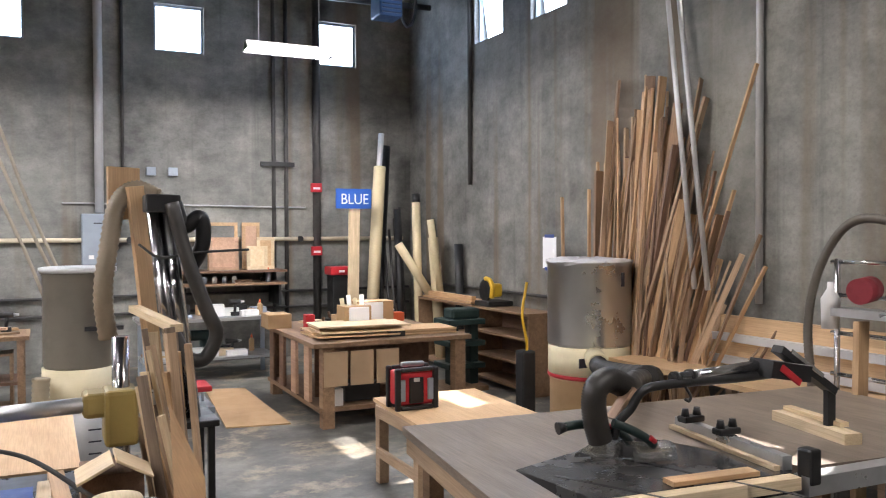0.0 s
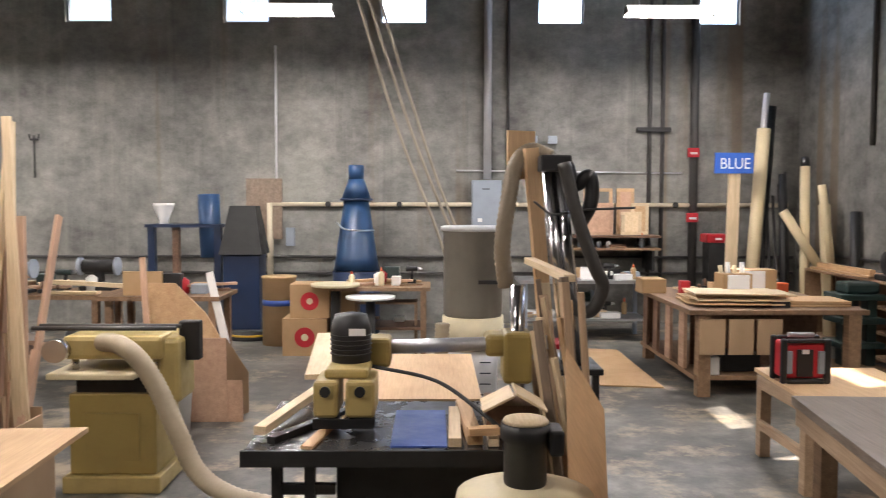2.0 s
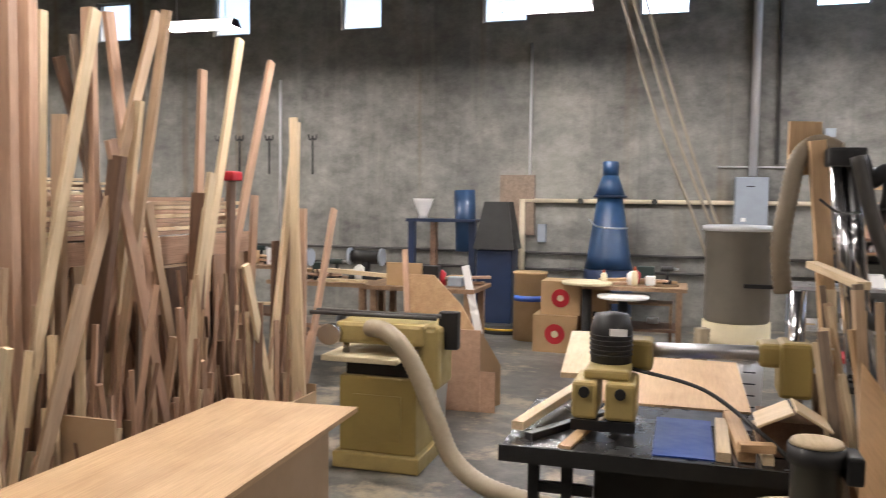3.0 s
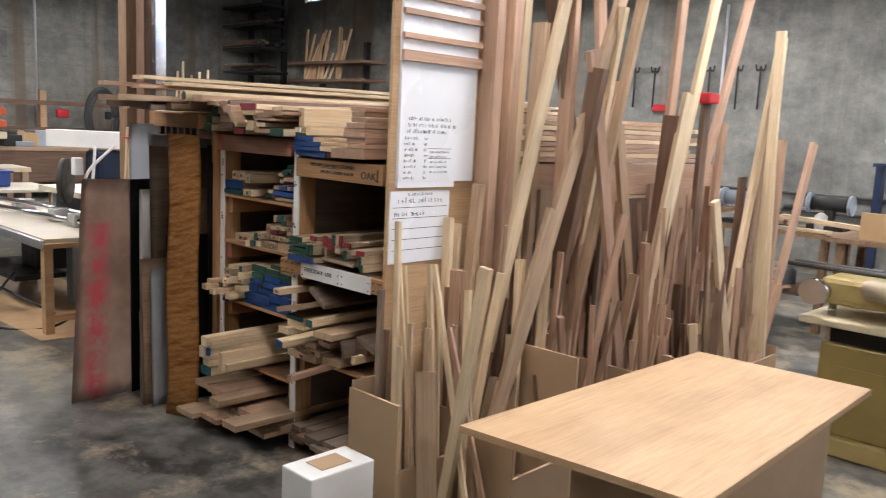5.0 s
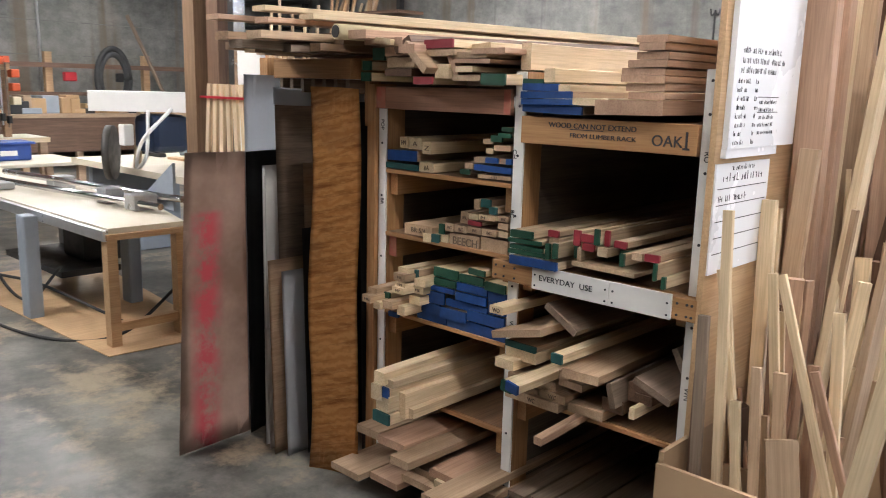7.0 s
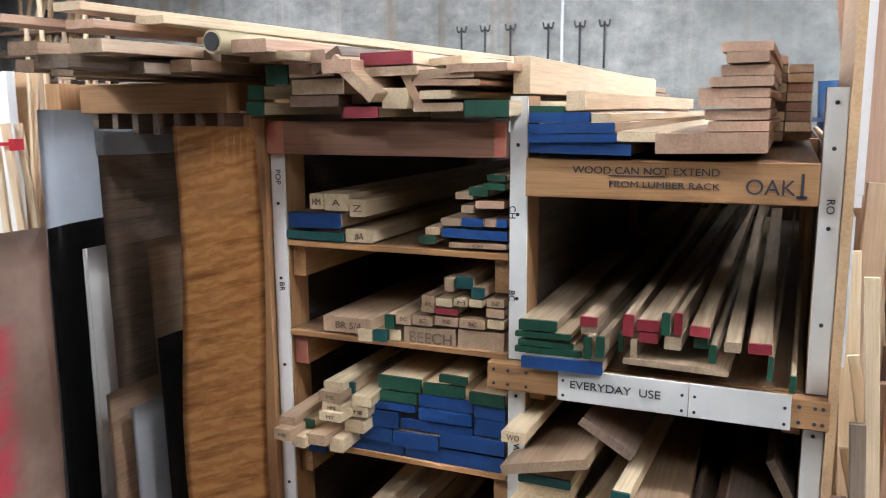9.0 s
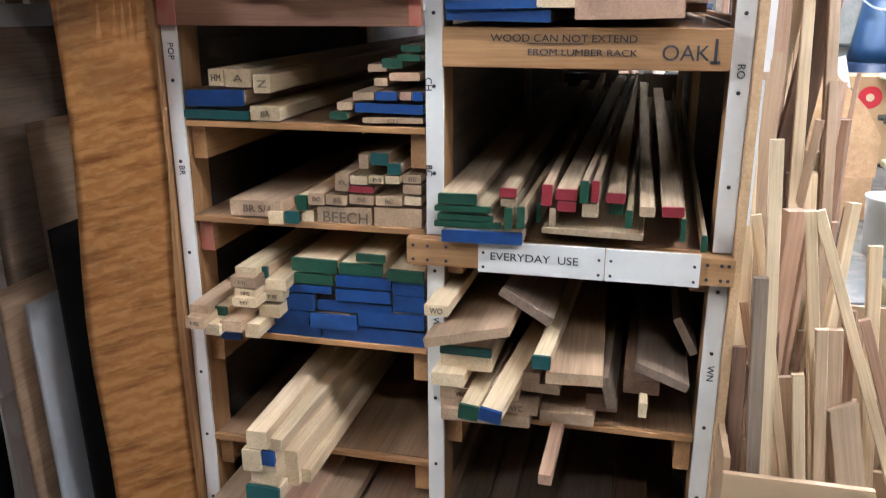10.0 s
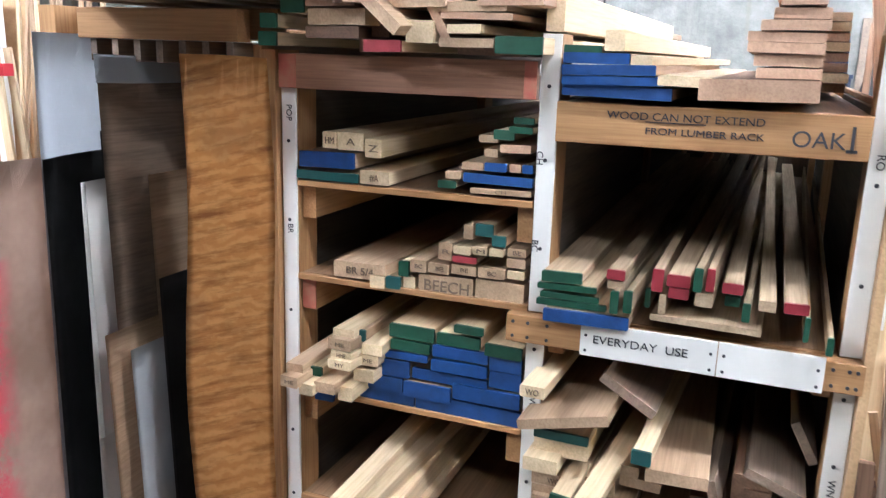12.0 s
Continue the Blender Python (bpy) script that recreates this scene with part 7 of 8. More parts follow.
part("sloping_side", bm, W_MDF, cr)
boxpart("low_panel", (-1.72, -1.6, 6.2, 6.215, 0.003, 0.33), W_PINK, cr)
bm = bmesh.new(); prism(bm, [(-2.53, 0.3), (-1.93, 0.3), (-1.93, 0.58), (-2.05, 0.78), (-2.3, 1.03), (-2.53, 1.03)], 6.79, 6.81)
s = solo("plywood_cabinet_side", bm, W_PINE, "orange plywood side with a cut-off corner", "panel")
boxpart("foot", (-2.5, -1.95, 6.775, 6.825, 0.003, 0.299), W_PINE, s)
bkt = thing("paint_bucket", (-2.0, 5.9, 0), "white plastic bucket on the floor", "bucket")
bm = bmesh.new(); lathe(bm, -2.05, 5.95, [(0.11, 0.003), (0.13, 0.34), (0.137, 0.345), (0.137, 0.36), (0.125, 0.36), (0.104, 0.02)], 20)
part("pail", bm, M_WHITE, bkt)
for k, (x, y, h) in enumerate(((-2.6, 7.6, 0.86), (-3.7, 7.7, 0.86), (-5.2, 8.8, 0.9), (-0.7, 9.2, 0.78))):
    t = thing("work_table", (x, y, 0), "wooden work table cluttered with boards and tools", "table", "work tables")
    boxpart("top", (x - 0.55, x + 0.55, y - 0.35, y + 0.35, h - 0.04, h), W_BENCH, t)
    for dx in (-0.5, 0.44):
        for dy in (-0.3, 0.24):
            boxpart("leg", (x + dx, x + dx + 0.06, y + dy, y + dy + 0.06, 0.003, h - 0.041), W_BENCH, t)
    boxpart("shelf", (x - 0.48, x + 0.48, y - 0.28, y + 0.28, 0.3, 0.33), W_BROWN, t)
    rnd = random.Random(50 + k)
    for j in range(11):
        px, py = x + rnd.uniform(-0.45, 0.3), y + rnd.uniform(-0.25, 0.15)
        z = h + 0.001 if j < 8 else 0.331
        kind = rnd.random()
        if kind < 0.45:
            a = rnd.uniform(-0.3, 0.3)
            board((px - 0.2, py, z + 0.015 + 0.03 * (j % 3)), (px + 0.3, py + a, z + 0.015 + 0.03 * (j % 3)), rnd.uniform(0.05, 0.12), 0.025, rnd.choice((W_LIGHT, W_PINE, W_PINK)), "short board lying on the work table", group="clutter on the work tables")
        elif kind < 0.8:
            bm = bmesh.new(); rbox(bm, px, px + rnd.uniform(0.08, 0.22), py, py + 0.12, z, z + rnd.uniform(0.05, 0.2), r=0.01)
            solo("tool_case", bm, rnd.choice((M_BLACK, M_GREYP, M_CARD, M_WHITE, M_GREENP)), "small case or tool standing on the work table", "tool", "clutter on the work tables")
        else:
            bm = bmesh.new(); lathe(bm, px, py, [(0.05, z), (0.055, z + 0.12), (0.02, z + 0.15)], 14)
            solo("can", bm, rnd.choice((M_REDP, M_GREYP, M_WHITE)), "small can standing on the work table", "can", "clutter on the work tables")
bm = bmesh.new(); box(bm, -2.95, -2.6, 7.35, 7.4, 0.861, 1.08)
solo("carton", bm, M_CARD, "small brown carton on the work table", "box")
board((-3.6, 7.4, 0.98), (-2.7, 7.4, 0.93), 0.05, 0.04, W_LIGHT, "pale batten lying across the bench", "batten", "board")
board((-1.88, 7.2, 0.003), (-2.15, 7.3, 1.08), 0.07, 0.02, M_WHITE, "white strip leaning at the bench", "white_strip", "board", roll=0)
board((-2.42, 6.55, 0.003), (-2.56, 6.76, 1.25), 0.05, 0.02, W_PINK, "pink stick leaning on the plywood", "stick", "stick")
# cardboard boxes with round red marks
for x0, x1, y0, y1, z0, z1, disc in ((-1.8, -1.3, 8.95, 9.4, 0.003, 0.42, M_REDP), (-1.72, -1.28, 9.0, 9.4, 0.421, 0.8, M_REDP), (-1.27, -0.98, 9.1, 9.4, 0.003, 0.78, M_BLACK)):
    t = thing("carton", ((x0 + x1) / 2, y0, z0), "brown carton printed with a round mark", "box", "printed cartons")
    boxpart("box", (x0, x1, y0, y1, z0, z1), M_CARD, t, r=0.004)
    cz = (z0 + z1) / 2 if z1 < 0.79 or z0 > 0.3 else 0.62
    r = min(x1 - x0, z1 - z0) * 0.27
    bm = bmesh.new(); cyl(bm, ((x0 + x1) / 2, y0 - 0.002, cz), ((x0 + x1) / 2, y0 - 0.006, cz), r, n=28)
    part("round_mark", bm, disc, t)
    bm = bmesh.new(); cyl(bm, ((x0 + x1) / 2, y0 - 0.006, cz), ((x0 + x1) / 2, y0 - 0.008, cz), r * 0.35, n=20)
    part("mark_centre", bm, M_CREAM, t)
bm = bmesh.new(); lathe(bm, -1.98, 9.75, [(0.2, 0.003), (0.2, 0.8), (0.21, 0.805), (0.21, 0.83), (0.19, 0.83)], 28)
dr = solo("fibre_drum", bm, M_CARD, "brown fibre drum with a blue band", "drum")
bm = bmesh.new(); lathe(bm, -1.98, 9.75, [(0.203, 0.48), (0.204, 0.55)], 28)
part("band", bm, M_BLUEP, dr)
for x, y, z, r, mat in ((-1.2, 8.9, 0.82, 0.27, M_CREAM), (-0.8, 8.75, 0.7, 0.27, M_WHITE)):
    t = thing("round_table", (x, y, 0), "small round table with a pale disc top", "table", "round tables")
    bm = bmesh.new(); lathe(bm, x, y, [(r * 0.97, z - 0.03), (r, z - 0.02), (r, z)], 32)
    part("disc_top", bm, mat, t)
    bm = bmesh.new(); lathe(bm, x, y, [(0.2, 0.003), (0.06, 0.05), (0.05, z - 0.031)], 16)
    part("pedestal", bm, M_CAST, t)
bm = bmesh.new(); lathe(bm, -2.42, 10.2, [(0.3, 0.003), (0.3, 0.05), (0.28, 0.1), (0.26, 0.11)], 28)
rb2 = solo("rubber_base", bm, M_RUBBER, "round black rubber base with a yellow rim", "base")
bm = bmesh.new(); lathe(bm, -2.42, 10.2, [(0.303, 0.05), (0.303, 0.075)], 28)
part("rim", bm, M_YELLOW, rb2)

# ---- blue cyclone, stand and hood by the far wall ----
cy = thing("cyclone", (-1.1, 10.55, 0), "blue steel cyclone separator with flanged rings", "cyclone")
bm = bmesh.new(); lathe(bm, -1.12, 10.55, [(0.1, 2.02), (0.1, 2.19), (0.085, 2.2), (0.06, 2.2)], 28)
part("outlet", bm, M_CYC, cy)
bm = bmesh.new(); lathe(bm, -1.12, 10.55, [(0.19, 1.77), (0.1, 2.02)], 28)
part("top_cone", bm, M_CYC, cy)
bm = bmesh.new(); lathe(bm, -1.12, 10.55, [(0.2, 1.74), (0.215, 1.745), (0.215, 1.765), (0.19, 1.77)], 28)
part("flange", bm, M_NAVY, cy)
bm = bmesh.new(); lathe(bm, -1.12, 10.55, [(0.3, 0.84), (0.27, 1.0), (0.16, 1.74)], 28)
part("body", bm, M_CYC, cy)
bm = bmesh.new(); tube(bm, [(-1.36, 10.4, 1.46), (-1.25, 10.3, 1.38), (-1.05, 10.28, 1.36), (-0.88, 10.38, 1.36)], 0.012, n=6)
part("strap", bm, M_STEEL, cy)
bm = bmesh.new(); lathe(bm, -1.12, 10.55, [(0.28, 0.003), (0.3, 0.02), (0.31, 0.83)], 28)
part("bin", bm, M_NAVY, cy)
st = thing("steel_stand", (-3.3, 10.6, 0), "dark blue steel stand with a round duct", "stand")
boxpart("shelf", (-3.82, -2.85, 10.4, 10.85, 1.39, 1.43), M_NAVY, st)
for x in (-3.8, -2.95):
    boxpart("leg", (x, x + 0.09, 10.45, 10.54, 0.003, 1.389), M_NAVY, st)
bm = bmesh.new(); cyl(bm, (-3.02, 10.6, 1.0), (-3.05, 10.6, 1.82), 0.14, n=22)
part("duct", bm, M_CYC, st)
boxpart("inner_panel", (-3.5, -3.42, 10.5, 10.6, 0.6, 1.39), W_BROWN, st)
bm = bmesh.new(); lathe(bm, -3.64, 10.62, [(0.06, 1.431), (0.06, 1.48), (0.13, 1.66), (0.14, 1.7), (0.12, 1.7)], 20)
solo("funnel", bm, M_WHITE, "white plastic funnel on the steel stand", "funnel")
hd = thing("steel_hood", (-2.53, 10.35, 0), "dark steel hopper with flared hood", "hopper")
bm = bmesh.new()
a = [bm.verts.new(c) for c in ((-2.8, 10.1, 1.06), (-2.26, 10.1, 1.06), (-2.26, 10.6, 1.06), (-2.8, 10.6, 1.06))]
b = [bm.verts.new(c) for c in ((-2.68, 10.2, 1.67), (-2.36, 10.2, 1.67), (-2.36, 10.5, 1.67), (-2.68, 10.5, 1.67))]
for i in range(4):
    bm.faces.new((a[i], a[(i + 1) % 4], b[(i + 1) % 4], b[i]))
bm.faces.new(b); bm.faces.new(a[::-1])
part("hood", bm, M_CAST, hd)
boxpart("lower_box", (-2.76, -2.3, 10.15, 10.55, 0.11, 1.05), M_NAVY, hd, r=0.01)
boxpart("wall_panel", (-2.75, -2.25, 11.42, 11.48, 1.2, 2.05), W_GREY, hd)

# ---- far-left machine area ----
tb = thing("sliding_table_saw", (-7.5, 2.5, 0), "long cream-topped saw table on grey and wooden legs", "saw table")
bm = bmesh.new(); outline(bm, [(-6.73, 2.39), (-6.72, 2.85), (-7.5, 3.05), (-10.4, 3.05), (-10.4, 2.38)], 0.665, 0.695)
part("table_top", bm, M_LAMIN, tb, "cream laminated top")
board((-6.72, 2.372, 0.655), (-9.2, 2.36, 0.655), 0.03, 0.06, M_STEEL, "", "edge_rail", parent=tb)
boxpart("end_trim", (-6.735, -6.7, 2.37, 2.86, 0.63, 0.664), W_PINE, tb)
for x, y in ((-6.8, 2.38), (-6.8, 2.8)):
    boxpart("wooden_leg", (x, x + 0.07, y, y + 0.06, 0.003, 0.63), W_PINE, tb)
for x, y in ((-7.75, 2.26), (-8.7, 2.25), (-7.7, 2.9), (-8.75, 2.9)):
    boxpart("steel_leg", (x, x + 0.13, y, y + 0.09, 0.003, 0.664), M_GREYP, tb, r=0.01)
boxpart("lower_brace", (-6.79, -6.74, 2.44, 2.8, 0.09, 0.14), W_PINE, tb)
bm = bmesh.new(); outline(bm, [(-6.6, 2.3), (-6.55, 3.0), (-9.1, 3.3), (-9.1, 2.2)], 0.002, 0.006)
part("base_board", bm, W_PLY, tb)
boxpart("motor", (-8.3, -7.9, 2.75, 3.05, 0.25, 0.6), M_BLACK, tb, r=0.03)
boxpart("sub_shelf", (-8.7, -7.7, 2.5, 2.9, 0.22, 0.26), M_CAST, tb)
for z, y in ((0.78, 2.75), (0.745, 2.6)):
    bm = bmesh.new(); cyl(bm, (-7.0, y + 0.25, z), (-9.2, y - 0.05, z), 0.022, n=10)
    part("fence_tube", bm, M_CHROME, tb)
for x in (-7.35, -7.75, -8.6):
    boxpart("fence_carriage", (x, x + 0.14, 2.78, 2.94, 0.697, 0.8), M_STEEL, tb, r=0.01)
boxpart("crosscut_plate", (-9.2, -8.7, 2.2, 2.6, 0.7, 0.75), M_STEEL, tb, r=0.01)
bm = bmesh.new(); prism(bm, [(-7.6, 0.697), (-7.1, 0.697), (-7.1, 1.0)], 2.99, 3.01)
part("splitter_guard", bm, M_GREYP, tb)
for pts in ([(-8.9, 2.2, 0.5), (-8.7, 2.1, 0.15), (-8.2, 2.05, 0.012), (-7.2, 2.15, 0.012), (-6.9, 2.5, 0.02), (-6.85, 2.9, 0.3)], [(-8.6, 2.3, 0.6), (-8.3, 2.3, 0.2), (-7.9, 2.35, 0.06), (-7.7, 2.5, 0.3)], [(-9.0, 2.3, 0.6), (-8.4, 2.2, 0.25), (-7.8, 2.4, 0.18), (-7.0, 2.6, 0.05)]):
    bm = bmesh.new(); tube(bm, pts, 0.01, n=8)
    part("cable", bm, M_RUBBER, tb)
# radial arm saw
ra = thing("radial_arm_saw", (-8.0, 3.4, 0), "white radial arm saw on a bench", "saw")
board((-8.2, 3.0, 1.36), (-7.55, 3.78, 1.36), 0.3, 0.14, M_WHITE, "white enamelled arm", "arm", parent=ra)
boxpart("column", (-7.72, -7.54, 3.7, 3.9, 0.85, 1.5), M_CREAM, ra, r=0.03)
boxpart("motor", (-8.05, -7.75, 3.2, 3.5, 1.0, 1.27), M_NAVY, ra, r=0.05)
boxpart("control_box", (-8.02, -7.94, 3.08, 3.16, 1.05, 1.2), M_WHITE, ra, r=0.01)
bm = bmesh.new(); cyl(bm, (-8.25, 3.1, 0.98), (-8.22, 3.14, 0.98), 0.2, n=28)
part("blade_guard", bm, M_DHOSE, ra)
boxpart("bench", (-9.4, -7.2, 3.3, 4.3, 0.8, 0.85), M_LAMIN, ra)
for x in (-9.3, -7.3):
    boxpart("leg", (x, x + 0.07, 3.4, 4.2, 0.003, 0.799), M_GREYP, ra)
bm = bmesh.new(); tube(bm, [(-7.8, 3.2, 1.3), (-7.75, 3.15, 1.0), (-7.9, 3.15, 0.9), (-7.7, 3.1, 1.1), (-7.65, 3.3, 1.32)], 0.014, n=6)
part("cable", bm, M_WHITE, ra)
board((-8.25, 3.32, 0.852), (-8.2, 3.36, 1.42), 0.07, 0.03, W_LIGHT, "pale batten leaning on the saw", "batten", "board")
for k, (x, y) in enumerate(((-7.4, 3.6), (-7.45, 3.8), (-7.5, 4.1))):
    bm = bmesh.new(); rbox(bm, x, x + 0.08, y - 0.05, y + 0.03, 0.852, 1.0 + 0.06 * k, r=0.008)
    solo("bottle", bm, (M_WHITE, M_GREYP, M_BLACK)[k], "small bottle standing on the saw bench", "bottle", "bottles on the saw bench")
# long back bench
lb = thing("long_bench", (-12.3, 2.6, 0), "long pale bench with a white top", "bench")
boxpart("top", (-12.75, -12.05, 0.6, 4.15, 0.79, 0.84), M_LAMIN, lb)
boxpart("front_edge", (-12.049, -12.03, 0.6, 4.15, 0.785, 0.838), W_LIGHT, lb)
for y in (0.7, 2.4, 4.05):
    boxpart("leg", (-12.15, -12.07, y, y + 0.08, 0.003, 0.789), W_TAN, lb)
    boxpart("leg", (-12.73, -12.65, y, y + 0.08, 0.003, 0.789), W_TAN, lb)
boxpart("lower_shelf", (-12.7, -12.1, 0.7, 4.05, 0.3, 0.33), W_BENCH, lb)
it = thing("side_table", (-11.1, 2.9, 0), "low pale table with wooden legs before the long bench", "table")
boxpart("top", (-11.6, -10.6, 2.0, 4.0, 0.655, 0.688), M_LAMIN, it, r=0.004)
for x, y in ((-11.55, 2.05), (-10.72, 2.05), (-11.55, 3.88), (-10.72, 3.88)):
    boxpart("leg", (x, x + 0.07, y, y + 0.07, 0.003, 0.654), W_TAN, it)
bx = thing("blue_bin", (-11.1, 3.35, 0.69), "blue plastic storage bin on a low table", "bin")
boxpart("tub", (-11.3, -10.98, 3.15, 3.56, 0.69, 0.86), M_BLUEP, bx, r=0.02)
boxpart("rim", (-11.33, -10.95, 3.12, 3.59, 0.85, 0.875), M_BLUEP, bx, r=0.008)
boxpart("label", (-10.979, -10.975, 3.26, 3.42, 0.74, 0.79), M_WHITE, bx)
# clamp rack with orange clamps
CX = -12.25
ck = thing("clamp_rack", (CX, 3.3, 0.84), "wooden clamp rack hung with orange bar clamps", "clamp rack")
for y in (1.55, 2.73, 3.74):
    boxpart("upright", (CX - 0.05, CX + 0.03, y, y + 0.07, 0.842, 1.66), W_BENCH if y > 3 else W_PINE, ck)
boxpart("beam", (CX + 0.0, CX + 0.08, 1.5, 3.82, 1.58, 1.65), W_PINE, ck)
for z in (0.92, 1.06, 1.2, 1.34, 1.47):
    boxpart("shelf", (CX - 0.4, CX - 0.06, 1.6, 3.74, z, z + 0.022), W_GREY, ck)
boxpart("back", (CX - 0.42, CX - 0.405, 1.58, 3.78, 0.842, 1.56), W_BROWN, ck)
rnd = random.Random(77)
for k in range(34):
    y = 1.58 + k * 0.066
    t = thing("bar_clamp", (CX + 0.1, y, 0.86), "steel bar clamp with orange jaw hanging on the rack", "clamp", "clamps on the rack")
    low = 0.86 + rnd.uniform(0, 0.12)
    boxpart("bar", (CX + 0.1, CX + 0.115, y, y + 0.014, low, 1.72), M_STEEL if k % 3 else W_GREY, t)
    boxpart("top_jaw", (CX + 0.06, CX + 0.17, y - 0.026, y + 0.036, 1.64 + 0.02 * (k % 2), 1.71 + 0.02 * (k % 2)), M_ORANGE, t, r=0.006)
    boxpart("sliding_jaw", (CX + 0.08, CX + 0.16, y - 0.01, y + 0.024, low + 0.05, low + 0.13), M_REDP if k % 5 == 0 else M_CAST, t)
for k in range(3):
    boxpart("end_clamp", (CX + 0.0, CX + 0.14, 3.81, 3.9, 1.2 + 0.15 * k, 1.29 + 0.15 * k), M_ORANGE if k else M_CREAM, ck, "orange clamp head at the rack's end", r=0.012)
for k in range(58):
    z = rnd.choice((0.943, 1.083, 1.223, 1.363))
    y = rnd.uniform(1.65, 3.55)
    bm = bmesh.new(); rbox(bm, CX - 0.34, CX - 0.1, y, y + rnd.uniform(0.05, 0.16), z, z + rnd.uniform(0.04, 0.11), r=0.008)
    solo("hand_tool", bm, rnd.choice((M_REDP, M_BLACK, M_GREYP, M_WHITE, M_BLACK, W_TAN)), "small tool lying on the clamp rack shelf", "tool", "tools on the clamp rack")
for k in range(6):
    y = 3.05 + 0.08 * k
    t = thing("bar_clamp", (CX, y, 1.66), "dark bar clamp standing on top of the rack", "clamp", "clamps on the rack")
    boxpart("bar", (CX + 0.02, CX + 0.035, y, y + 0.012, 1.652, 1.83 + 0.02 * (k % 2)), M_CAST, t)
    boxpart("jaw", (CX + 0.0, CX + 0.06, y - 0.03, y + 0.03, 1.8, 1.825), M_CAST, t)
# clutter along the left wall
lw = thing("wall_bench", (-16.8, 6.5, 0), "long wooden bench along the far wall with racks", "bench")
boxpart("top", (-17.6, -16.2, 4.2, 9.8, 0.86, 0.92), W_TAN, lw)
boxpart("front", (-16.25, -16.22, 4.2, 9.8, 0.3, 0.86), W_BROWN, lw)
for y in (4.3, 6.2, 8.0, 9.6):
    boxpart("leg", (-16.35, -16.26, y, y + 0.1, 0.003, 0.859), W_TAN, lw)
    boxpart("upright", (-17.5, -17.38, y, y + 0.12, 0.921, 1.95 if y > 6 else 2.3), W_PINE, lw)
boxpart("rail", (-17.36, -17.3, 4.2, 9.8, 1.68, 1.76), W_BROWN, lw)
boxpart("rail", (-17.36, -17.3, 4.2, 9.8, 1.2, 1.26), W_BROWN, lw)
for k in range(46):
    y = rnd.uniform(4.3, 9.5)
    z = rnd.choice((0.921, 0.921, 0.921, 0.921))
    h = rnd.uniform(0.06, 0.32)
    bm = bmesh.new(); rbox(bm, -17.2 + rnd.uniform(0, 0.6), -16.5 + rnd.uniform(0, 0.2), y, y + rnd.uniform(0.1, 0.35), z, z + h, r=0.012)
    solo("stored_box", bm, rnd.choice((M_CARD, M_BLACK, M_GREYP, W_PINE, M_WHITE, W_TAN, M_DHOSE)), "stored box or tool on the long wall bench", "box", "things on the wall bench")
for k, (y, z, mat) in enumerate(((6.45, 1.45, M_REDP), (7.4, 1.45, M_CAST), (5.0, 1.4, M_ORANGE))):
    bm = bmesh.new(); rbox(bm, -17.3, -17.2, y, y + 0.22, z, z + 0.16, r=0.02)
    solo("hanging_tool", bm, mat, "red tool hanging on the wall rail", "tool", "tools on the wall rail")
tyre = thing("hose_reel", (-16.6, 7.05, 0.92), "large coiled black hose standing on the bench", "hose reel")
for r in (0.42, 0.34):
    bm = bmesh.new(); tube(bm, [(-16.6, 7.05 + 0.7 * r * math.cos(a * math.pi / 8), 1.5 + 1.25 * r * math.sin(a * math.pi / 8)) for a in range(17)], 0.05, n=8, steps=2)
    part("coil", bm, M_RUBBER, tyre)
board((-17.0, 8.35, 0.93), (-17.5, 7.78, 2.68), 0.07, 0.04, W_GREY, "long brown pole leaning on the wall", "pole", "pole")
for y in (4.75, 6.35):
    wall_pipe("conduit", (XL + 0.03, y, 0.9), (XL + 0.03, y, ZC), 0.025, M_GALV, "thin galvanised conduit up the wall")
# form marks on the left wall
for z in (1.9, 2.5, 3.1):
    bm = bmesh.new(); box(bm, XL, XL + 0.006, 0.0, 11.4, z, z + 0.012)
    solo("wall_joint", bm, M_WALL, kind="structure")
bm = bmesh.new(); rbox(bm, XL, XL + 0.04, 5.35, 5.85, 2.55, 3.05, r=0.01)
solo("wall_patch", bm, M_WALL, kind="structure")
# cantilever shelves of short stock in the corner
cs = thing("stock_tower", (-16.9, 10.6, 0), "tall dark rack of short stock in the corner", "rack")
for x in (-17.6, -16.3):
    boxpart("upright", (x, x + 0.1, 10.9, 11.0, 0.003, 4.2), M_CAST, cs)
for z in (1.6, 2.1, 2.6, 3.1, 3.6, 4.0):
    boxpart("arm_shelf", (-17.7, -16.15, 10.3, 11.0, z, z + 0.05), M_CAST, cs)
for k in range(30):
    z = rnd.choice((1.651, 2.151, 2.651, 3.151, 3.651))
    y = rnd.uniform(10.3, 10.9)
    board((-17.7, y, z + 0.03 + 0.05 * (k % 3)), (-16.1 + rnd.uniform(-0.4, 0.3), y, z + 0.03 + 0.05 * (k % 3)), 0.1, 0.05, rnd.choice((W_BROWN, W_GREY, M_DHOSE)), "dark short stock lying in the corner rack", "stock_board", "board", "stock in the corner rack")
cs2 = thing("cantilever_rack", (-14.2, 10.9, 0), "dark cantilever rack carrying pale strips", "rack")
for x in (-15.0, -13.6):
    boxpart("upright", (x, x + 0.1, 11.0, 11.1, 0.003, 3.2), M_CAST, cs2)
for z in (2.0, 2.4, 2.75):
    boxpart("arm_shelf", (-15.3, -12.9, 10.4, 11.0, z, z + 0.05), W_BROWN, cs2)
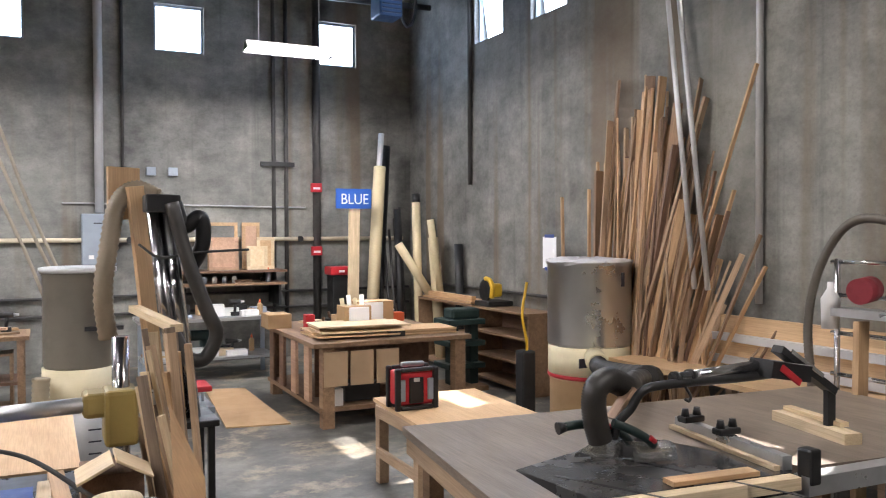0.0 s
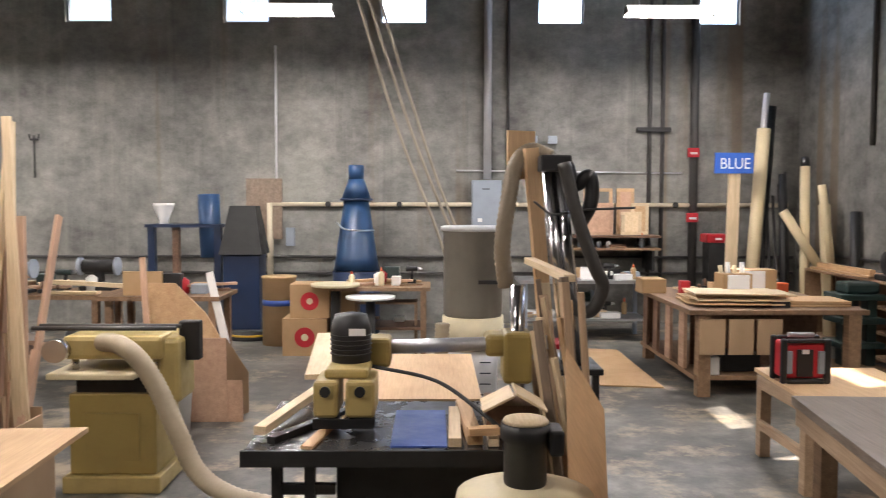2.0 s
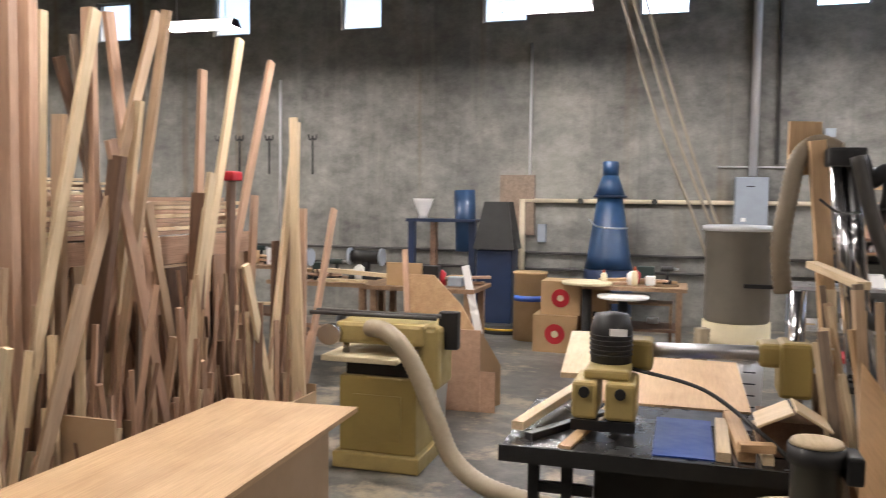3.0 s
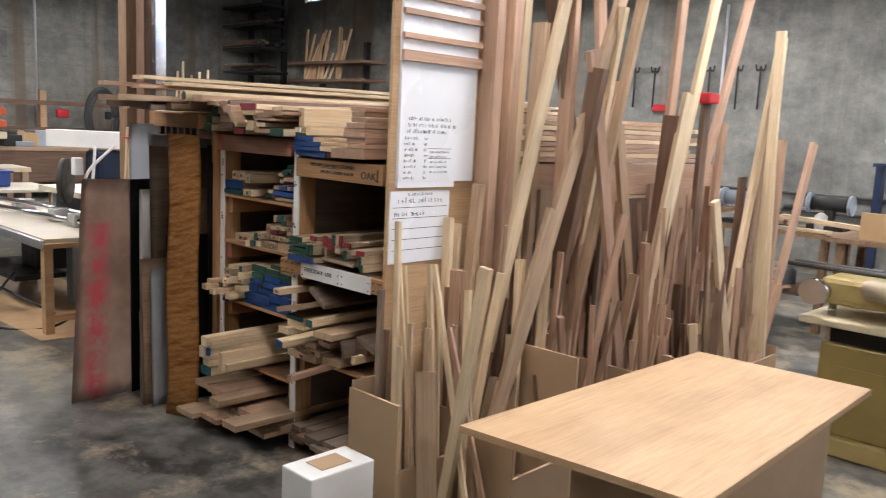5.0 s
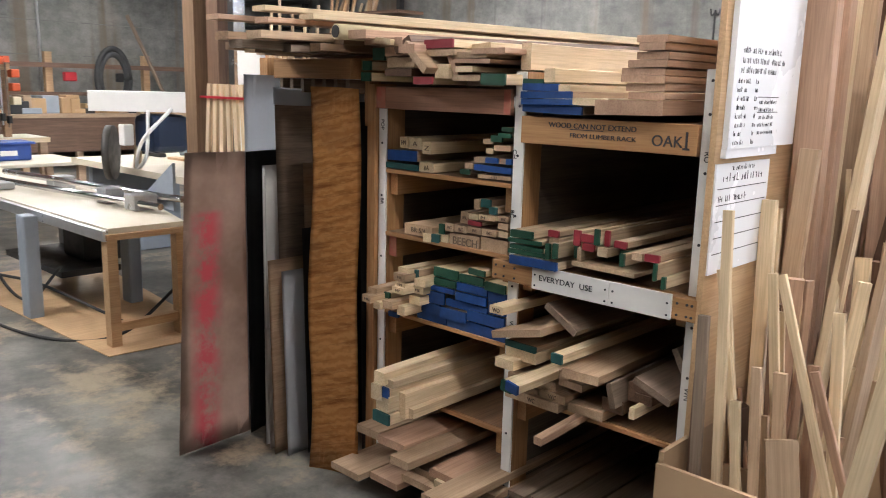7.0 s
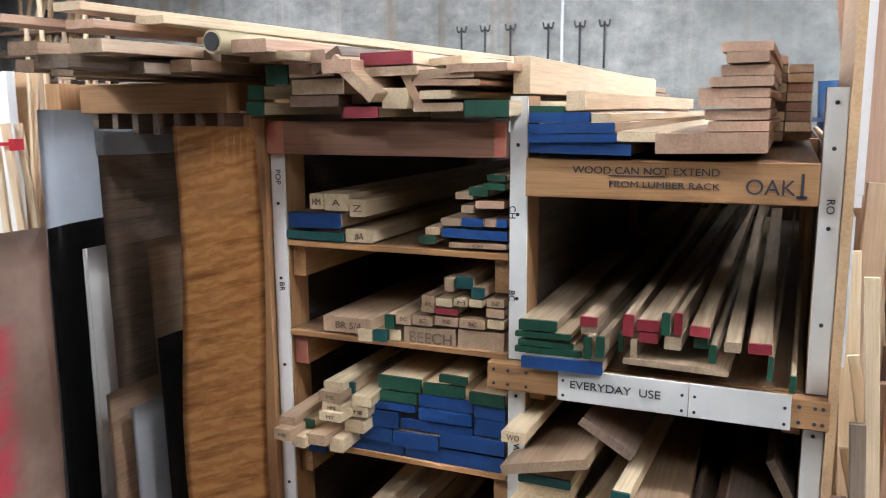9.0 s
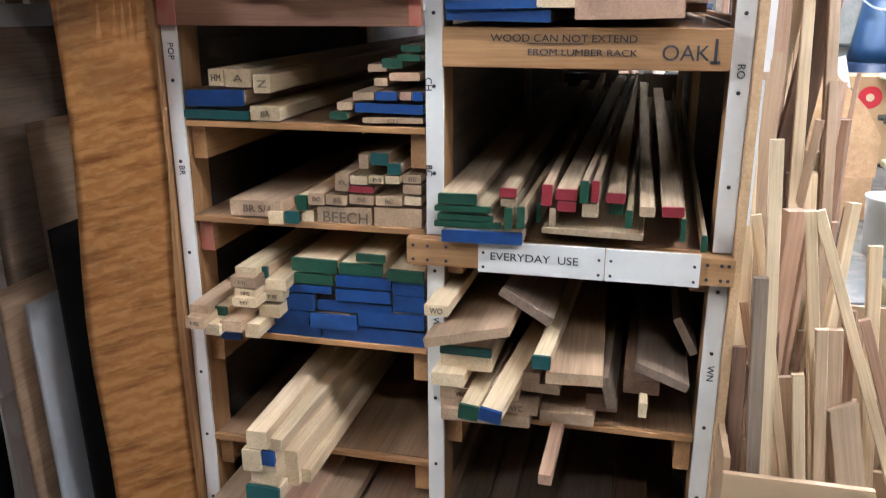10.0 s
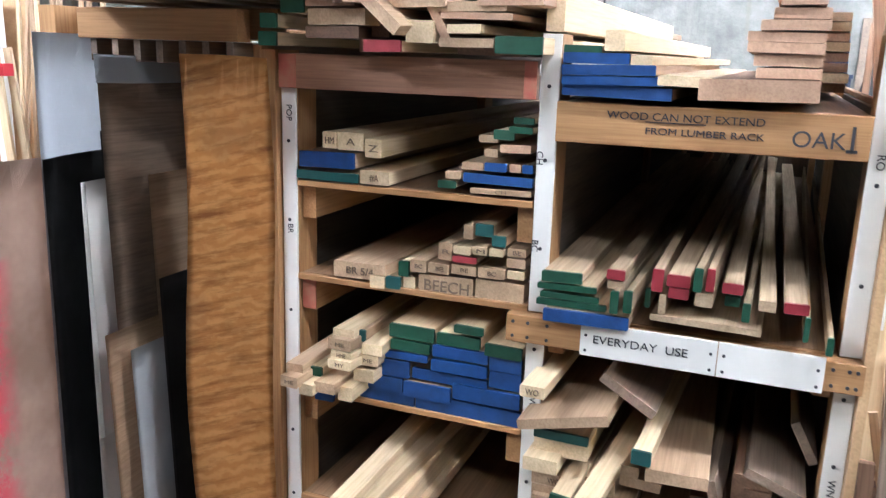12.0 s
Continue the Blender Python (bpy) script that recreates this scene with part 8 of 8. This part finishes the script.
for k in range(22):
    x = rnd.uniform(-15.0, -13.8)
    board((x, 10.6, 2.451), (x + rnd.uniform(-0.25, 0.25), 10.8, 3.3 + rnd.uniform(-0.35, 0.2)), 0.05, 0.03, rnd.choice((W_LIGHT, W_PINE)), "thin pale strip standing in the wall rack", "strip", "strip", "strips in the wall rack")
# post and bundle of pale slats behind the rack
pst = thing("steel_post", (-6.35, 3.0, 0), "tall timber and steel post beside the rack", "post")
board((-7.03, 3.16, 0.003), (-7.03, 3.16, 6.2), 0.13, 0.13, W_BENCH, "", "timber_post", parent=pst)
board((-6.85, 3.2, 0.003), (-6.85, 3.2, 6.2), 0.13, 0.1, W_BROWN, "", "timber_post", parent=pst)
boxpart("steel_strip", (-6.72, -6.66, 3.18, 3.26, 0.003, 6.2), M_CHROME, pst)
sb = thing("slat_bundle", (-6.0, 2.75, 0.75), "fan-shaped bundle of thin pale slats held by a red clamp", "bundle")
for k in range(15):
    a = k / 14
    board((-6.4 + 0.58 * a, 2.82 - 0.03 * (k % 2), 0.857), (-6.32 + 0.42 * a, 2.82 - 0.03 * (k % 2), 1.5), 0.035, 0.012, W_YELLOW, "", "slat", parent=sb)
boxpart("clamp_bar", (-6.36, -5.86, 2.77, 2.78, 1.425, 1.437), M_REDP, sb)
boxpart("clamp_jaw", (-5.87, -5.845, 2.75, 2.79, 1.41, 1.45), M_REDP, sb)
boxpart("stand", (-6.43, -5.78, 2.72, 2.96, 0.003, 0.855), W_MDF, sb)
for k in range(12):
    x = -6.2 + rnd.uniform(0, 0.55)
    board((x, 3.0, 0.9), (x + rnd.uniform(-0.08, 0.1), 3.05, 1.75 + rnd.uniform(-0.1, 0.25)), 0.016, 0.012, rnd.choice((W_TAN, W_LIGHT)), "", "dowel", parent=sb)
boxpart("white_panel", (-6.5, -6.28, 3.1, 3.14, 0.9, 1.7), M_WHITE, sb)
boxpart("end_panel", (-6.6, -6.2, 3.2, 3.24, 0.003, 1.7), W_PINE, sb)

# ---- loose tools and clutter on the benches ----
def hand_plane(x, y, z):
    t = thing("hand_plane", (x, y, z), "dark iron hand plane with wooden handle on the bench", "plane", "bench tools")
    boxpart("sole", (x - 0.11, x + 0.11, y - 0.03, y + 0.03, z + 0.001, z + 0.035), M_CAST, t, r=0.006)
    bm = bmesh.new(); cyl(bm, (x - 0.06, y, z + 0.035), (x - 0.08, y, z + 0.11), 0.016, n=8)
    part("handle", bm, W_BROWN, t)
    bm = bmesh.new(); lathe(bm, x + 0.07, y, [(0.012, z + 0.035), (0.02, z + 0.065), (0.008, z + 0.08)], 10)
    part("knob", bm, W_BROWN, t)


def cordless_drill(x, y, z, mat):
    t = thing("cordless_drill", (x, y, z), "cordless drill standing on its battery", "drill", "bench tools")
    boxpart("battery", (x - 0.05, x + 0.05, y - 0.035, y + 0.035, z + 0.001, z + 0.05), M_BLACK, t, r=0.008)
    bm = bmesh.new(); cyl(bm, (x, y, z + 0.05), (x + 0.01, y, z + 0.15), 0.018, n=10)
    part("grip", bm, M_BLACK, t)
    bm = bmesh.new(); cyl(bm, (x - 0.07, y, z + 0.17), (x + 0.07, y, z + 0.17), 0.032, 0.026, n=14)
    part("body", bm, mat, t)
    bm = bmesh.new(); cyl(bm, (x + 0.07, y, z + 0.17), (x + 0.12, y, z + 0.17), 0.02, 0.01, n=12)
    part("chuck", bm, M_STEEL, t)


def bottle(x, y, z, mat, h=0.2):
    t = thing("glue_bottle", (x, y, z), "plastic glue bottle with a pointed cap", "bottle", "bench bottles")
    bm = bmesh.new(); lathe(bm, x, y, [(0.03, z + 0.001), (0.034, z + 0.02), (0.034, z + h * 0.65), (0.014, z + h * 0.78)], 14)
    part("body", bm, mat, t)
    bm = bmesh.new(); lathe(bm, x, y, [(0.016, z + h * 0.78), (0.014, z + h * 0.86), (0.004, z + h)], 12)
    part("cap", bm, M_ORANGE, t)


def bench_machine(x, y, z, mat):
    t = thing("bench_machine", (x, y, z), "small dark bench machine with a round motor", "machine", "bench machines")
    boxpart("base", (x - 0.16, x + 0.16, y - 0.1, y + 0.1, z + 0.001, z + 0.04), M_CAST, t, r=0.008)
    boxpart("column", (x - 0.04, x + 0.04, y - 0.04, y + 0.04, z + 0.04, z + 0.2), mat, t, r=0.01)
    bm = bmesh.new(); cyl(bm, (x - 0.15, y, z + 0.23), (x + 0.15, y, z + 0.23), 0.065, n=18)
    part("motor", bm, mat, t)
    for s in (-0.19, 0.165):
        bm = bmesh.new(); cyl(bm, (x + s, y, z + 0.23), (x + s + 0.025, y, z + 0.23), 0.09, n=20)
        part("wheel", bm, M_GREYP, t)


def crate_box(x, y, z, w, d, h, mat):
    t = thing("open_box", (x, y, z), "small open wooden box on the bench", "box", "bench boxes")
    for n, dims in (("side", (x - w, x + w, y - d, y - d + 0.012, z + 0.001, z + h)), ("side", (x - w, x + w, y + d - 0.012, y + d, z + 0.001, z + h)), ("end", (x - w, x - w + 0.012, y - d + 0.012, y + d - 0.012, z + 0.001, z + h)), ("end", (x + w - 0.012, x + w, y - d + 0.012, y + d - 0.012, z + 0.001, z + h)), ("bottom", (x - w + 0.012, x + w - 0.012, y - d + 0.012, y + d - 0.012, z + 0.001, z + 0.012))):
        boxpart(n, dims, mat, t)


def bench_clutter(x0, x1, y0, y1, z, n, seed):
    """Tools, bottles, boxes and offcuts strewn over a bench, each on its own spot of a loose grid."""
    rnd = random.Random(seed)
    cols = max(1, int((x1 - x0) / 0.27)); rows_ = max(1, int((y1 - y0) / 0.24))
    spots = [(i, j) for i in range(cols) for j in range(rows_)]
    rnd.shuffle(spots)
    for i, j in spots[:n]:
        x = x0 + (i + 0.5) * (x1 - x0) / cols; y = y0 + (j + 0.5) * (y1 - y0) / rows_
        k = rnd.random()
        if k < 0.16:
            hand_plane(x, y, z)
        elif k < 0.32:
            cordless_drill(x, y, z, rnd.choice((M_REDP, M_CAST, M_GREENP, M_GREENP)))
        elif k < 0.5:
            bottle(x, y, z, rnd.choice((M_CREAM, M_GREYP, M_CARD)), rnd.uniform(0.14, 0.22))
        elif k < 0.62:
            crate_box(x, y, z, 0.1, 0.09, rnd.uniform(0.06, 0.16), rnd.choice((W_PINE, W_BENCH, W_PLY)))
        elif k < 0.7:
            bench_machine(x, y, z, rnd.choice((M_GREENP, M_CAST, M_GREYP)))
        else:
            for m in range(rnd.randint(1, 3)):
                a = rnd.uniform(0, 0.08)
                board((x - 0.12, y - a, z + 0.011 + 0.021 * m), (x + 0.12, y + a, z + 0.011 + 0.021 * m), rnd.uniform(0.04, 0.1), 0.02, rnd.choice((W_LIGHT, W_PINE, W_PINK, W_BENCH)), "short offcut lying on the bench", "offcut", "offcut", "offcuts on the benches")


bench_clutter(2.5, 3.65, 7.9, 8.9, 0.78, 9, 1)
bench_clutter(1.0, 2.55, 9.95, 10.55, 0.76, 8, 2)
bench_clutter(1.0, 2.5, 10.0, 10.5, 0.28, 5, 3)
bench_clutter(1.55, 2.9, 10.9, 11.4, 1.11, 5, 4)
bench_clutter(-1.2, -0.2, 8.9, 9.5, 0.78, 6, 5)
bench_clutter(-4.2, -3.2, 7.4, 8.0, 0.86, 5, 6)
bench_clutter(-5.7, -4.7, 8.5, 9.1, 0.9, 7, 7)
bench_clutter(-9.3, -8.5, 3.8, 4.3, 0.85, 4, 8)
bench_clutter(-12.7, -12.1, 0.7, 1.5, 0.84, 4, 9)
bench_clutter(-11.5, -10.7, 2.1, 3.0, 0.688, 4, 10)
# clamped note board and a dark box on the work bench
nb = thing("clipboard_box", (3.0, 7.9, 0.78), "cardboard box with a white paper sheet taped on its front", "box")
boxpart("box", (2.88, 3.28, 7.9, 8.15, 0.781, 1.06), M_CARD, nb, r=0.004)
boxpart("paper", (2.92, 3.16, 7.892, 7.898, 0.80, 1.05), M_BOARD, nb, "white paper sheet")
# low brown shelf behind the round tables
ls = thing("low_shelf", (-0.65, 9.4, 0), "small dark brown open shelf on the floor", "shelf")
for dims in ((-1.0, -0.97, 9.05, 9.35, 0.003, 0.6), (-0.33, -0.3, 9.05, 9.35, 0.003, 0.6)):
    boxpart("side", dims, W_BENCH, ls)
for z in (0.05, 0.3, 0.57):
    boxpart("shelf_board", (-0.97, -0.33, 9.05, 9.35, z, z + 0.025), W_BENCH, ls)
